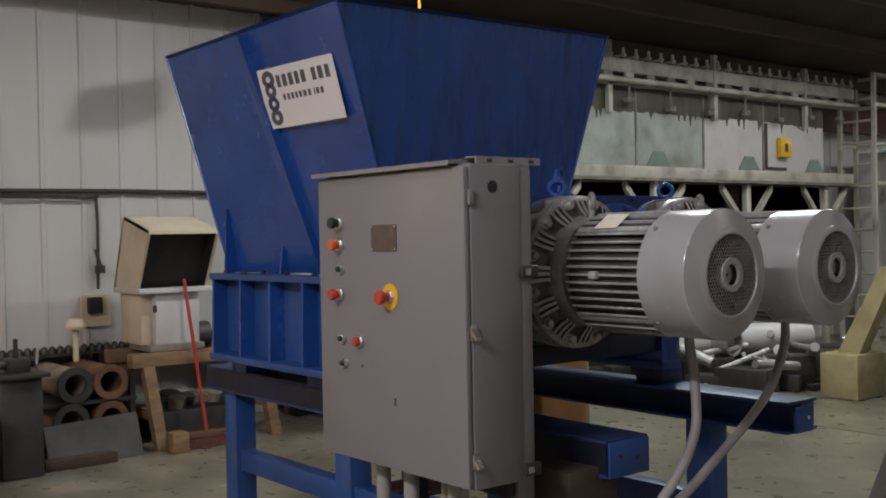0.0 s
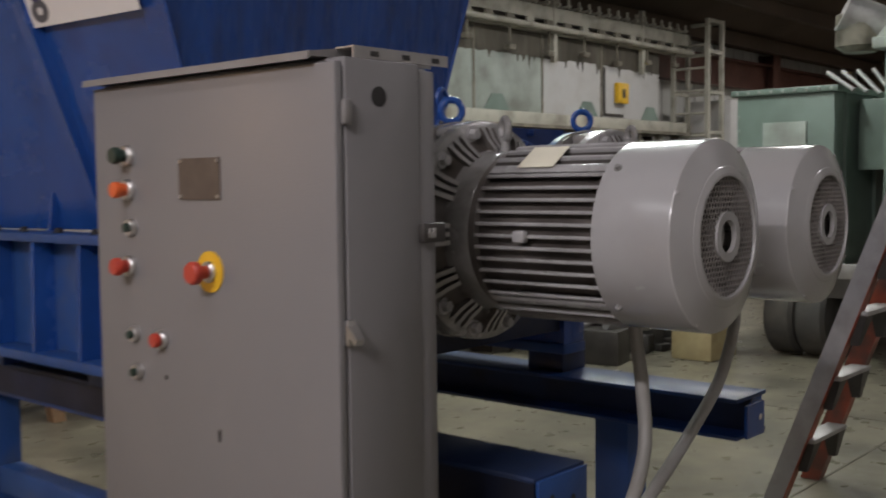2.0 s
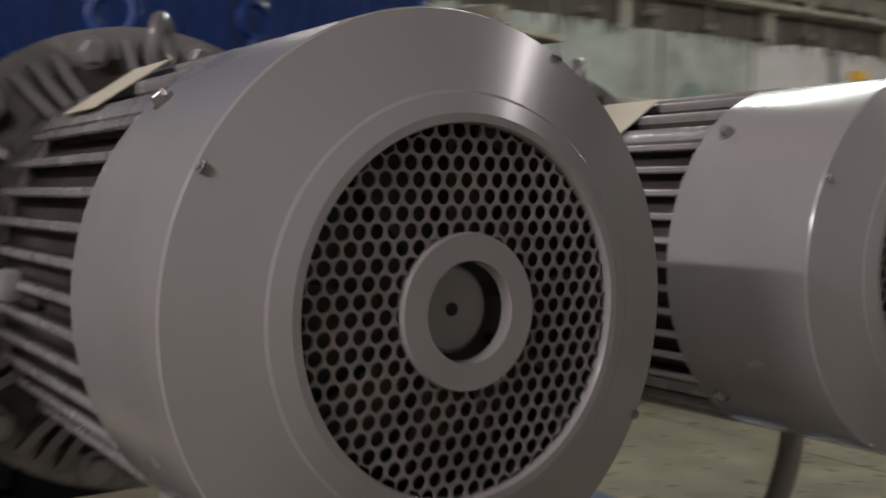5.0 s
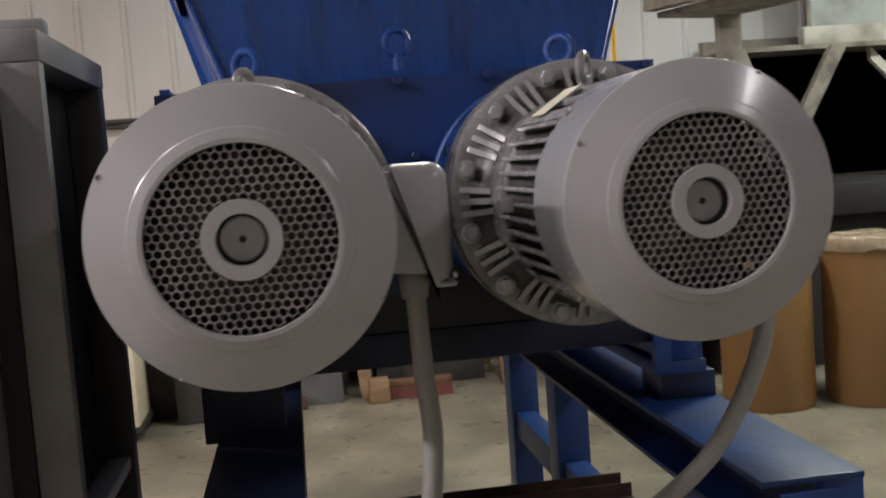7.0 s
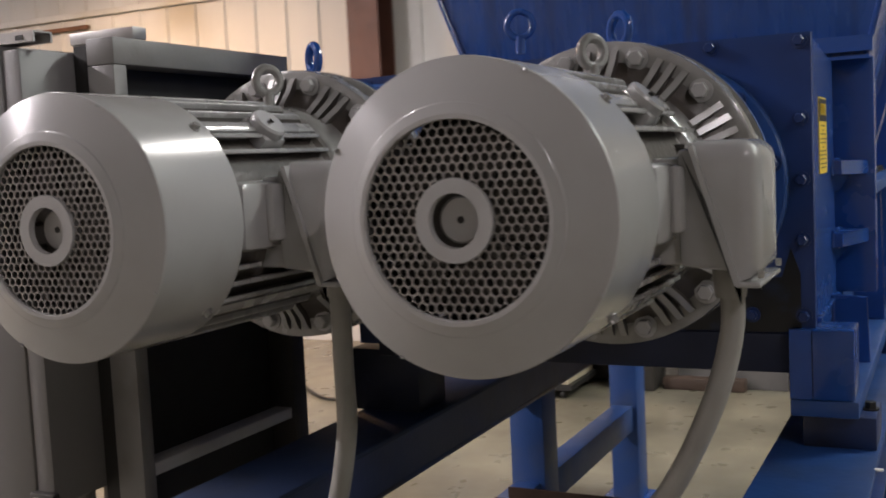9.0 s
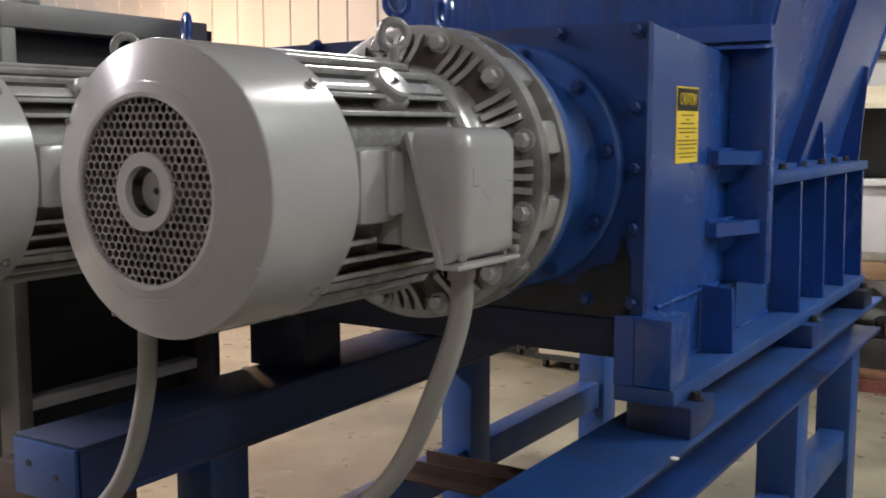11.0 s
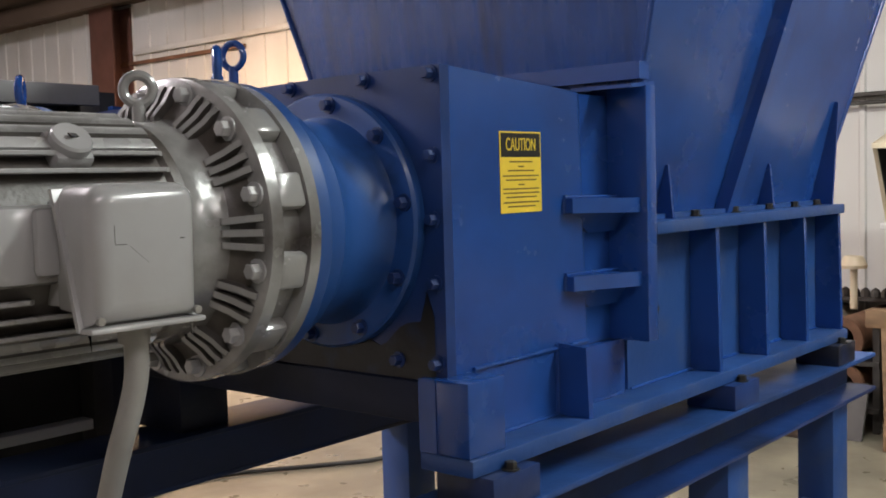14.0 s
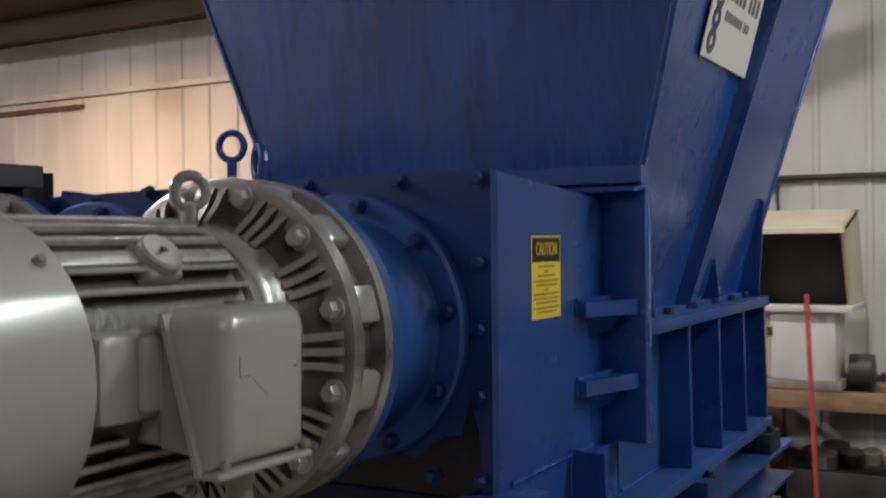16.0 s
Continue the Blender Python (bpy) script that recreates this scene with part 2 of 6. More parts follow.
SACK = material("clear_sack", (0.55, 0.52, 0.46), 0.3, 0, 0.25, 14, 0.8, 25)
SACK.node_tree.nodes["Principled BSDF"].inputs["Transmission Weight"].default_value = 0.6
TUBE_GLOW = bpy.data.materials.new("fluorescent_tube")
TUBE_GLOW.use_nodes = True
TUBE_GLOW.node_tree.nodes["Principled BSDF"].inputs["Emission Color"].default_value = (1, 0.96, 0.88, 1)
TUBE_GLOW.node_tree.nodes["Principled BSDF"].inputs["Emission Strength"].default_value = 8
WARM_GLOW = bpy.data.materials.new("warm_lamp_glass")
WARM_GLOW.use_nodes = True
WARM_GLOW.node_tree.nodes["Principled BSDF"].inputs["Emission Color"].default_value = (1, 0.6, 0.3, 1)
WARM_GLOW.node_tree.nodes["Principled BSDF"].inputs["Emission Strength"].default_value = 10
DAY_GLOW = bpy.data.materials.new("daylight_gap")
DAY_GLOW.use_nodes = True
DAY_GLOW.node_tree.nodes["Principled BSDF"].inputs["Emission Color"].default_value = (1, 0.72, 0.3, 1)
DAY_GLOW.node_tree.nodes["Principled BSDF"].inputs["Emission Strength"].default_value = 2.5

# ---- mesh helpers ----


def B():
    return bmesh.new()


def add_box(bm, x0, x1, y0, y1, z0, z1, bev=0.0, m=None):
    r = bmesh.ops.create_cube(bm, size=1)
    vs = r["verts"]
    for v in vs:
        v.co = Vector(((x0 + x1) / 2 + v.co.x * (x1 - x0), (y0 + y1) / 2 + v.co.y * (y1 - y0), (z0 + z1) / 2 + v.co.z * (z1 - z0)))
    if bev:
        es = list({e for v in vs for e in v.link_edges})
        r2 = bmesh.ops.bevel(bm, geom=es, offset=bev, segments=2, affect="EDGES", profile=0.5)
        vs = list({v for f in r2["faces"] for v in f.verts} | {v for v in vs if v.is_valid})
    if m is not None:
        bmesh.ops.transform(bm, matrix=m, verts=[v for v in vs if v.is_valid])
    return bm


def add_prism(bm, pts, axis, a, b):
    """A polygon in the plane across an axis, drawn out from a to b along it."""
    def at(p, t):
        return {"x": (t, p[0], p[1]), "y": (p[0], t, p[1]), "z": (p[0], p[1], t)}[axis]
    lo = [bm.verts.new(at(p, a)) for p in pts]
    hi = [bm.verts.new(at(p, b)) for p in pts]
    n = len(pts)
    fs = [bm.faces.new(lo), bm.faces.new(hi)]
    for i in range(n):
        fs.append(bm.faces.new((lo[i], lo[(i + 1) % n], hi[(i + 1) % n], hi[i])))
    bmesh.ops.recalc_face_normals(bm, faces=fs)
    return bm


def add_lathe(bm, profile, seg=48, axis="x", centre=(0, 0, 0), closed=False, arc=None):
    """Turns (along, radius) pairs round an axis."""
    rings = []
    for s, r in profile:
        ring = []
        for i in range(seg):
            a = 2 * math.pi * i / seg
            c, d = r * math.cos(a), r * math.sin(a)
            p = {"x": (s, c, d), "y": (c, s, d), "z": (c, d, s)}[axis]
            ring.append(bm.verts.new(Vector(p) + Vector(centre)))
        rings.append(ring)
    fs = []
    pairs = list(zip(rings, rings[1:])) + ([(rings[-1], rings[0])] if closed else [])
    for r0, r1 in pairs:
        for i in range(seg):
            fs.append(bm.faces.new((r0[i], r0[(i + 1) % seg], r1[(i + 1) % seg], r1[i])))
    if not closed:
        if profile[0][1] > 1e-6:
            fs.append(bm.faces.new(rings[0]))
        if profile[-1][1] > 1e-6:
            fs.append(bm.faces.new(rings[-1]))
    bmesh.ops.recalc_face_normals(bm, faces=fs)
    return bm


def add_rod(bm, p0, p1, r, seg=12, r1=None):
    p0, p1 = Vector(p0), Vector(p1)
    q = (p1 - p0).to_track_quat("Z", "Y")
    r1 = r if r1 is None else r1
    a, b = [], []
    for i in range(seg):
        t = 2 * math.pi * i / seg
        d = q @ Vector((math.cos(t), math.sin(t), 0))
        a.append(bm.verts.new(p0 + d * r))
        b.append(bm.verts.new(p1 + d * r1))
    fs = [bm.faces.new(a), bm.faces.new(b)]
    for i in range(seg):
        fs.append(bm.faces.new((a[i], a[(i + 1) % seg], b[(i + 1) % seg], b[i])))
    bmesh.ops.recalc_face_normals(bm, faces=fs)
    return bm


def add_torus(bm, centre, normal, big, small, seg=28, seg2=10):
    q = Vector(normal).to_track_quat("Z", "Y")
    rings = []
    for i in range(seg):
        a = 2 * math.pi * i / seg
        ring = []
        for j in range(seg2):
            b = 2 * math.pi * j / seg2
            p = Vector(((big + small * math.cos(b)) * math.cos(a), (big + small * math.cos(b)) * math.sin(a), small * math.sin(b)))
            ring.append(bm.verts.new(q @ p + Vector(centre)))
        rings.append(ring)
    fs = []
    for i in range(seg):
        r0, r1 = rings[i], rings[(i + 1) % seg]
        for j in range(seg2):
            fs.append(bm.faces.new((r0[j], r1[j], r1[(j + 1) % seg2], r0[(j + 1) % seg2])))
    bmesh.ops.recalc_face_normals(bm, faces=fs)
    return bm


def smooth_path(pts, n=8):
    pts = [Vector(p) for p in pts]
    out = []
    for i in range(len(pts) - 1):
        p0, p1, p2, p3 = pts[max(i - 1, 0)], pts[i], pts[i + 1], pts[min(i + 2, len(pts) - 1)]
        for k in range(n):
            t = k / n
            out.append(0.5 * ((2 * p1) + (p2 - p0) * t + (2 * p0 - 5 * p1 + 4 * p2 - p3) * t * t + (3 * p1 - p0 - 3 * p2 + p3) * t ** 3))
    return out + [pts[-1]]


def add_tube(bm, pts, r, seg=12, n=8):
    path = smooth_path(pts, n)
    rings = []
    up = Vector((0.3, 0.5, 0.8)).normalized()
    for i, p in enumerate(path):
        d = (path[min(i + 1, len(path) - 1)] - path[max(i - 1, 0)]).normalized()
        u = d.cross(up).normalized()
        v = d.cross(u)
        rings.append([bm.verts.new(p + (u * math.cos(2 * math.pi * j / seg) + v * math.sin(2 * math.pi * j / seg)) * r) for j in range(seg)])
    fs = [bm.faces.new(rings[0]), bm.faces.new(rings[-1])]
    for r0, r1 in zip(rings, rings[1:]):
        for j in range(seg):
            fs.append(bm.faces.new((r0[j], r0[(j + 1) % seg], r1[(j + 1) % seg], r1[j])))
    bmesh.ops.recalc_face_normals(bm, faces=fs)
    return bm


def add_hull(bm, lower, upper):
    """A closed body between two loops of corners."""
    lo = [bm.verts.new(p) for p in lower]
    hi = [bm.verts.new(p) for p in upper]
    n = len(lo)
    fs = [bm.faces.new(lo), bm.faces.new(hi)]
    for i in range(n):
        fs.append(bm.faces.new((lo[i], lo[(i + 1) % n], hi[(i + 1) % n], hi[i])))
    bmesh.ops.recalc_face_normals(bm, faces=fs)
    return bm


def mesh_of(bm, name, mat, smooth=35):
    me = bpy.data.meshes.new(name)
    bm.to_mesh(me)
    bm.free()
    me.materials.append(mat)
    if smooth:
        me.polygons.foreach_set("use_smooth", [True] * len(me.polygons))
        me.set_sharp_from_angle(angle=radians(smooth))
    return me


def thing(name, at, label, category, group="", kind=""):
    e = new(name)
    e.empty_display_size = 0.1
    e.matrix_world = Matrix.Translation(at)
    return tagged(e, label, category, group, kind)


def origin_of(ob):
    p = Vector((0, 0, 0))
    while ob is not None:
        p += ob.location
        ob = ob.parent
    return p


def part(name, bm, mat, parent, label="", smooth=35):
    """One mesh under a thing or part; the bmesh is in world places."""
    o = origin_of(parent)
    for v in bm.verts:
        v.co -= o
    ob = new(name, mesh_of(bm, name, mat, smooth))
    ob.parent = parent
    return tagged(ob, label)


def shared_part(name, mesh, parent, place, rot=None):
    ob = new(name, mesh)
    ob.parent = parent
    ob.location = Vector(place) - origin_of(parent)
    if rot is not None:
        ob.rotation_euler = rot
    return ob


def solid(name, bm, mat, at, label, category, group="", kind="", smooth=35):
    """A thing of one mesh."""
    for v in bm.verts:
        v.co -= Vector(at)
    ob = new(name, mesh_of(bm, name, mat, smooth))
    ob.location = at
    return tagged(ob, label, category, group, kind)


def text_part(name, words, size, m, mat, parent, label="", squeeze=1.0):
    cu = bpy.data.curves.new(name, "FONT")
    cu.body, cu.size, cu.align_x, cu.align_y, cu.extrude = words, size, "CENTER", "CENTER", 0.0006
    tmp = bpy.data.objects.new(name, cu)
    scene.collection.objects.link(tmp)
    dg = bpy.context.evaluated_depsgraph_get()
    me = bpy.data.meshes.new_from_object(tmp.evaluated_get(dg))
    bpy.data.objects.remove(tmp)
    me.transform(m @ Matrix.Diagonal((squeeze, 1, 1, 1)))
    o = origin_of(parent)
    me.transform(Matrix.Translation(-o))
    me.materials.clear()
    me.materials.append(mat)
    ob = new(name, me)
    ob.parent = parent
    return tagged(ob, label)


# ---- the hall ----
XW, XE, YS, YN = -5.0, 4.2, -11.0, 17.3
EAVE = 3.3
bm = B()
bmesh.ops.create_grid(bm, x_segments=60, y_segments=120, size=0.5)
for v in bm.verts:
    v.co = Vector((XW - 0.4 + (v.co.x + 0.5) * (XE - XW + 0.8), YS - 0.4 + (v.co.y + 0.5) * (YN - YS + 0.8), 0))
    v.co.z = -0.002 - 0.002 * noise.noise(v.co * 0.5)
floor = solid("floor", bm, CONCRETE, (0, 0, 0), "worn yellowish concrete shop floor with dark stains", "floor", kind="structure", smooth=60)

for x0, x1, y0, y1 in ((0.035, 0.045, -10.9, 4.075), (-0.03, -0.02, 4.087, 17.2), (XW + 0.1, XE - 0.1, 4.076, 4.086)):
    solid("floor_joint", add_box(B(), x0, x1, y0, y1, -0.004, 0.0008), JOINT_FILL, (x0, y0, 0), "dark sealed joint in the concrete floor", "joint", kind="structure", smooth=0)


def ribbed_wall(name, along, a, b, fixed, z0, z1, facing, mat, label, pitch=0.3):
    """Sheet metal cladding with a narrow rib at every pitch; it is 6 cm thick behind its face."""
    pts, s = [], a
    while s < b - 1e-6:
        e = min(s + pitch, b)
        w = 0.022
        mid = s + (e - s) * 0.5
        pts += [(s, 0), (mid - w, 0), (mid - w * 0.6, 0.014), (mid + w * 0.6, 0.014), (mid + w, 0)]
        s = e
    pts.append((b, 0))
    bm = B()
    front = []
    for s, d in pts:
        f = fixed + facing * d
        bk = fixed - facing * 0.06
        pf = [(f, s), (bk, s)] if along == "y" else [(s, f), (s, bk)]
        front.append([bm.verts.new((*pf[0], z0)), bm.verts.new((*pf[0], z1)), bm.verts.new((*pf[1], z0)), bm.verts.new((*pf[1], z1))])
    fs = []
    for p, q in zip(front, front[1:]):
        fs += [bm.faces.new((p[0], q[0], q[1], p[1])), bm.faces.new((p[2], q[2], q[3], p[3])), bm.faces.new((p[1], q[1], q[3], p[3])), bm.faces.new((p[0], q[0], q[2], p[2]))]
    for p in (front[0], front[-1]):
        fs.append(bm.faces.new((p[0], p[1], p[3], p[2])))
    bmesh.ops.recalc_face_normals(bm, faces=fs)
    return solid(name, bm, mat, (0, 0, 0), label, "wall", kind="structure", smooth=25)


ribbed_wall("wall_west", "y", YS, YN, XW, 0, EAVE + 0.1, 1, WALL_WHITE, "white ribbed sheet-metal wall, stained by age")
# south and east walls are assumed; their tones set the bounced light
ribbed_wall("wall_south", "x", XW, XE, YS, 0, 6.2, 1, WALL_BROWN, "assumed ribbed wall in brown that closes the hall")
ribbed_wall("wall_east", "y", YS, YN, XE, 0, 6.2, -1, WALL_GREY, "assumed ribbed wall in dull grey that closes the hall")
DOOR_X0, DOOR_X1, DOOR_Z = -1.22, 0.60, 3.9
bm = B()
add_box(bm, XW, DOOR_X0, YN, YN + 0.15, 0, 6.4)
add_box(bm, DOOR_X1, XE, YN, YN + 0.15, 0, 6.4)
add_box(bm, DOOR_X0, DOOR_X1, YN, YN + 0.15, DOOR_Z, 6.4)
solid("wall_north", bm, ROOF, (0, 0, 0), "dark brown lined end wall round a tall door", "wall", kind="structure", smooth=0)
bm = B()
add_prism(bm, [(XW - 0.1, EAVE), (2.0, 6.1), (XE + 0.1, 5.4), (XE + 0.1, 5.5), (2.0, 6.2), (XW - 0.1, EAVE + 0.1)], "y", YS - 0.1, YN + 0.2)
for i in range(9):
    t = (i + 0.5) / 9
    x, z = XW + t * (2.0 - XW), EAVE + t * 2.5
    add_box(bm, x - 0.04, x + 0.04, YS, YN, z - 0.16, z + 0.02)
solid("ceiling", bm, ROOF, (0, 0, 0), "dark brown lined roof slope with purlins", "ceiling", kind="structure", smooth=0)


def wall_column(y, w=0.26):
    bm = B()
    x0 = XW + 0.016
    add_box(bm, x0, x0 + 0.02, y - w / 2, y + w / 2, 0, EAVE)
    add_box(bm, x0 + 0.02, x0 + 0.22, y - 0.012, y + 0.012, 0, EAVE)
    add_box(bm, x0 + 0.22, x0 + 0.24, y - w / 2, y + w / 2, 0, EAVE)
    return solid("steel_column", bm, BROWN_STEEL, (x0, y, 0), "red-brown painted steel column against the white wall", "column", "steel columns along the wall", kind="structure")


for cy, cw in ((-8.05, 0.42), (-3.1, 0.26), (1.62, 0.26), (7.6, 0.26), (13.2, 0.26)):
    wall_column(cy, cw)
bm = B()
add_box(bm, XW + 0.02, XW + 0.2, 5.0, YN, 2.75, 2.78)
add_box(bm, XW + 0.08, XW + 0.11, 5.0, YN, 2.78, 3.12)
add_box(bm, XW + 0.02, XW + 0.2, 5.0, YN, 3.12, 3.15)
solid("eave_beam", bm, BROWN_STEEL, (XW, 5, 2.75), "red-brown steel beam running along the wall", "beam", kind="structure")
bm = B()
add_tube(bm, [(XW + 0.04, -2.6, 1.84), (XW + 0.045, -1.2, 1.83), (XW + 0.04, 0.3, 1.84), (XW + 0.05, 1.78, 1.825)], 0.017, 8)
add_tube(bm, [(XW + 0.05, -2.6, 1.80), (XW + 0.05, -0.9, 1.79), (XW + 0.045, -0.05, 1.785), (XW + 0.045, 0.03, 1.74), (XW + 0.045, 0.03, 1.1)], 0.012, 8)
solid("wall_conduit", bm, DARK_STEEL, (XW + 0.04, -1, 1.84), "dark electrical conduit clipped along the white wall", "conduit")
bm = B()
add_tube(bm, [(XW + 0.04, 2.1, 1.86), (XW + 0.04, 3.0, 1.84), (XW + 0.04, 4.2, 1.86)], 0.017, 8)
solid("wall_conduit", bm, DARK_STEEL, (XW + 0.04, 3, 1.84), "dark electrical conduit clipped along the white wall", "conduit")
bm = B()
add_box(bm, XW + 0.016, XW + 0.05, -8.5, -6.0, 2.70, 2.735)
ledge = B()
add_box(ledge, XW + 0.016, XW + 0.05, -7.8, -3.25, 2.80, 2.85, 0.004)
solid("wall_ledge", ledge, WALL_WHITE, (XW, -5.5, 2.8), "white folded ledge along the wall sheets", "ledge", kind="structure")
solid("wall_rail", bm, RUST, (XW, -6, 2.75), "rusty steel rail fixed along the wall", "rail", kind="structure")

# slanted partition beside the door
part_wall = ribbed_wall("wall_return", "y", 0.0, 8.2, 0.0, 0, 4.6, -1, WALL_WHITE, "white ribbed partition beside the overhead door")
part_wall.matrix_world = pose(2.32, 9.1, 0, 0, 0, 8.5)
bm = B()
add_box(bm, 2.33, XE, 9.0, 9.1, 0, 4.6)
solid("wall_partition_end", bm, WALL_WHITE, (2.7, 9.1, 0), "white end of the partition", "wall", kind="structure", smooth=0)

# overhead door in the north wall
door = thing("door_1", ((DOOR_X0 + DOOR_X1) / 2, YN + 0.06, 0), "closed tan sectional overhead door with dark joints", "door", kind="structure")
pw, ph = (DOOR_X1 - DOOR_X0 - 0.1) / 3, 0.42
pan = B()
add_box(pan, -pw / 2 + 0.02, pw / 2 - 0.02, -0.02, 0.02, -ph / 2 + 0.02, ph / 2 - 0.02, 0.012)
pan_me = mesh_of(pan, "panel", DOOR_PANEL)
for i in range(3):
    for j in range(9):
        shared_part("panel", pan_me, door, (DOOR_X0 + 0.05 + pw * (i + 0.5), YN + 0.05, 0.1 + ph * (j + 0.5)))
part("door_sheet", add_box(B(), DOOR_X0, DOOR_X1, YN + 0.07, YN + 0.1, 0.05, DOOR_Z), DARK_STEEL, door)
part("daylight_gap", add_box(B(), DOOR_X0 + 0.3, DOOR_X1 - 0.35, YN + 0.03, YN + 0.05, 0.012, 0.055), DAY_GLOW, door, "thin line of daylight under the door")
bm = B()
add_box(bm, DOOR_X1 - 0.02, DOOR_X1 + 0.45, YN - 0.25, YN - 0.005, 0, 4.4)
solid("door_jamb", bm, BROWN_STEEL, (DOOR_X1 + 0.2, YN - 0.1, 0), "dark steel jamb beside the overhead door", "jamb", kind="structure")


def ceiling_fixture(x, y, along):
    z = lamp_height(x)
    e = thing("ceiling_lamp", (x, y, z + 0.04), "assumed long fluorescent ceiling lamp hung from the roof", "lamp", "ceiling lamps")
    part("housing", add_prism(B(), [(x - 0.16, z + 0.02), (x + 0.16, z + 0.02), (x + 0.08, z + 0.12), (x - 0.08, z + 0.12)], "y", y - 1.22, y + 1.22), OFFWHITE, e)
    for dx in (-0.07, 0.07):
        part("tube", add_rod(B(), (x + dx, y - 1.15, z + 0.01), (x + dx, y + 1.15, z + 0.01), 0.013, 8), TUBE_GLOW, e)
    for dy in (-0.9, 0.9):
        part("hanger", add_rod(B(), (x, y + dy, z + 0.11), (x, y + dy, min(6.0, 3.31 + (x + 5.1) * 0.394)), 0.006, 6), DARK_STEEL, e)
    if along == "x":
        e.rotation_euler = (0, 0, math.pi / 2)


for lx, ly, watts, tone, along in LAMPS:
    ceiling_fixture(lx, ly, along)
for (x, y, z), watts, tone in WORK_LAMPS:
    e = thing("work_lamp", (x, y, z), "round work lamp with a dark shade hung from the roof, out of view", "lamp", "work lamps")
    part("shade", add_lathe(B(), [(0.03, 0.17), (0.04, 0.175), (0.15, 0.1), (0.21, 0.06), (0.21, 0.0001)], 24, "z", (x, y, z)), DARK_STEEL, e)
    part("bulb", add_lathe(B(), [(0.02, 0.0001), (0.03, 0.05), (0.07, 0.06), (0.11, 0.04)], 16, "z", (x, y, z)), WARM_GLOW if y < 0 else TUBE_GLOW, e)
    part("cord", add_rod(B(), (x, y, z + 0.2), (x, y, min(6.0, 3.31 + (x + 5.1) * 0.394)), 0.008, 6), CABLE_BLACK, e)
# unseen sheet added below the roof to throw a shadow on the white wall
e = thing("hanging_sheet", (-3.44, 0.45, 3.34), "unseen dark sheet added under the roof to shade the wall", "sheet")
part("sheet", add_hull(B(), [(-3.44, 0.282, 3.241), (-3.44, 0.332, 3.366), (-3.44, 0.610, 3.431), (-3.44, 0.599, 3.310), (-3.44, 0.448, 3.247)],
                       [(-3.436, 0.282, 3.241), (-3.436, 0.332, 3.366), (-3.436, 0.610, 3.431), (-3.436, 0.599, 3.310), (-3.436, 0.448, 3.247)]), DARK_STEEL, e)
for y, z in ((0.36, 3.37), (0.58, 3.42)):
    part("rod", add_rod(B(), (-3.438, y, z), (-3.438, y, 3.97), 0.005, 6), DARK_STEEL, e)

# ---- gear motors ----
MZ = 1.525           # height of the motor axes
MY = 0.30            # distance of each axis from the middle
R_COWL = 0.192


def grille_mesh(radius, inner, pitch=0.0119, hole=0.0051):
    """A perforated disc in the y-z plane with round holes on a hexagonal lattice."""
    bm = B()
    n = int(radius / pitch) + 2
    rr = pitch / math.sqrt(3)
    cache = {}

    def vert(y, z):
        k = (round(y, 5), round(z, 5))
        if k not in cache:
            cache[k] = bm.verts.new((0, y, z))
        return cache[k]
    for j in range(-n - 4, n + 5):
        for i in range(-n - 4, n + 5):
            y, z = (i + 0.5 * (j % 2)) * pitch, j * pitch * math.sqrt(3) / 2
            d = math.hypot(y, z)
            if d > radius - 0.001 or d < inner:
                continue
            corner = [(y + rr * math.cos(math.pi / 6 + k * math.pi / 3), z + rr * math.sin(math.pi / 6 + k * math.pi / 3)) for k in range(6)]
            ring = []
            for k in range(6):
                p, q = corner[k], corner[(k + 1) % 6]
                ring += [vert(*p), vert((p[0] + q[0]) / 2, (p[1] + q[1]) / 2)]
            mids = [bm.verts.new((0, y + hole * math.cos(math.pi / 6 + k * math.pi / 6), z + hole * math.sin(math.pi / 6 + k * math.pi / 6))) for k in range(12)]
            deep = [bm.verts.new((-0.002, v.co.y, v.co.z)) for v in mids]
            for k in range(12):
                q = (k + 1) % 12
                bm.faces.new((ring[k], ring[q], mids[q], mids[k]))
                bm.faces.new((mids[k], mids[q], deep[q], deep[k]))
    bmesh.ops.recalc_face_normals(bm, faces=bm.faces[:])
    return bm


def fin_blade(x0, x1, s, inner, outer, at, across, half=0.0038):
    """A long fin with chamfered ends, tapering from its root to a rounded bead along its tip."""
    bm = B()
    root = half * 0.9
    steps = [(inner, root), (outer - 0.010, root * 0.75), (outer - 0.008, half), (outer - 0.002, half), (outer, half * 0.55)]
    rows = []
    for o, w in steps:
        cut = max(0.0, (o - (outer - 0.012))) * 1.15
        row = []
        for x, sgn in ((x0 + cut, -1), (x1 - cut, -1), (x1 - cut, 1), (x0 + cut, 1)):
            p = (x, s * o, at + sgn * w) if across == "z" else (x, at + sgn * w, s * o)
            row.append(bm.verts.new(p))
        rows.append(row)
    for a, b in zip(rows, rows[1:]):
        for k in range(4):
            bm.faces.new((a[k], a[(k + 1) % 4], b[(k + 1) % 4], b[k]))
    bm.faces.new(rows[-1])
    bmesh.ops.recalc_face_normals(bm, faces=bm.faces[:])
    return bm


def from_axis(co):
    return math.hypot(co.y, co.z)


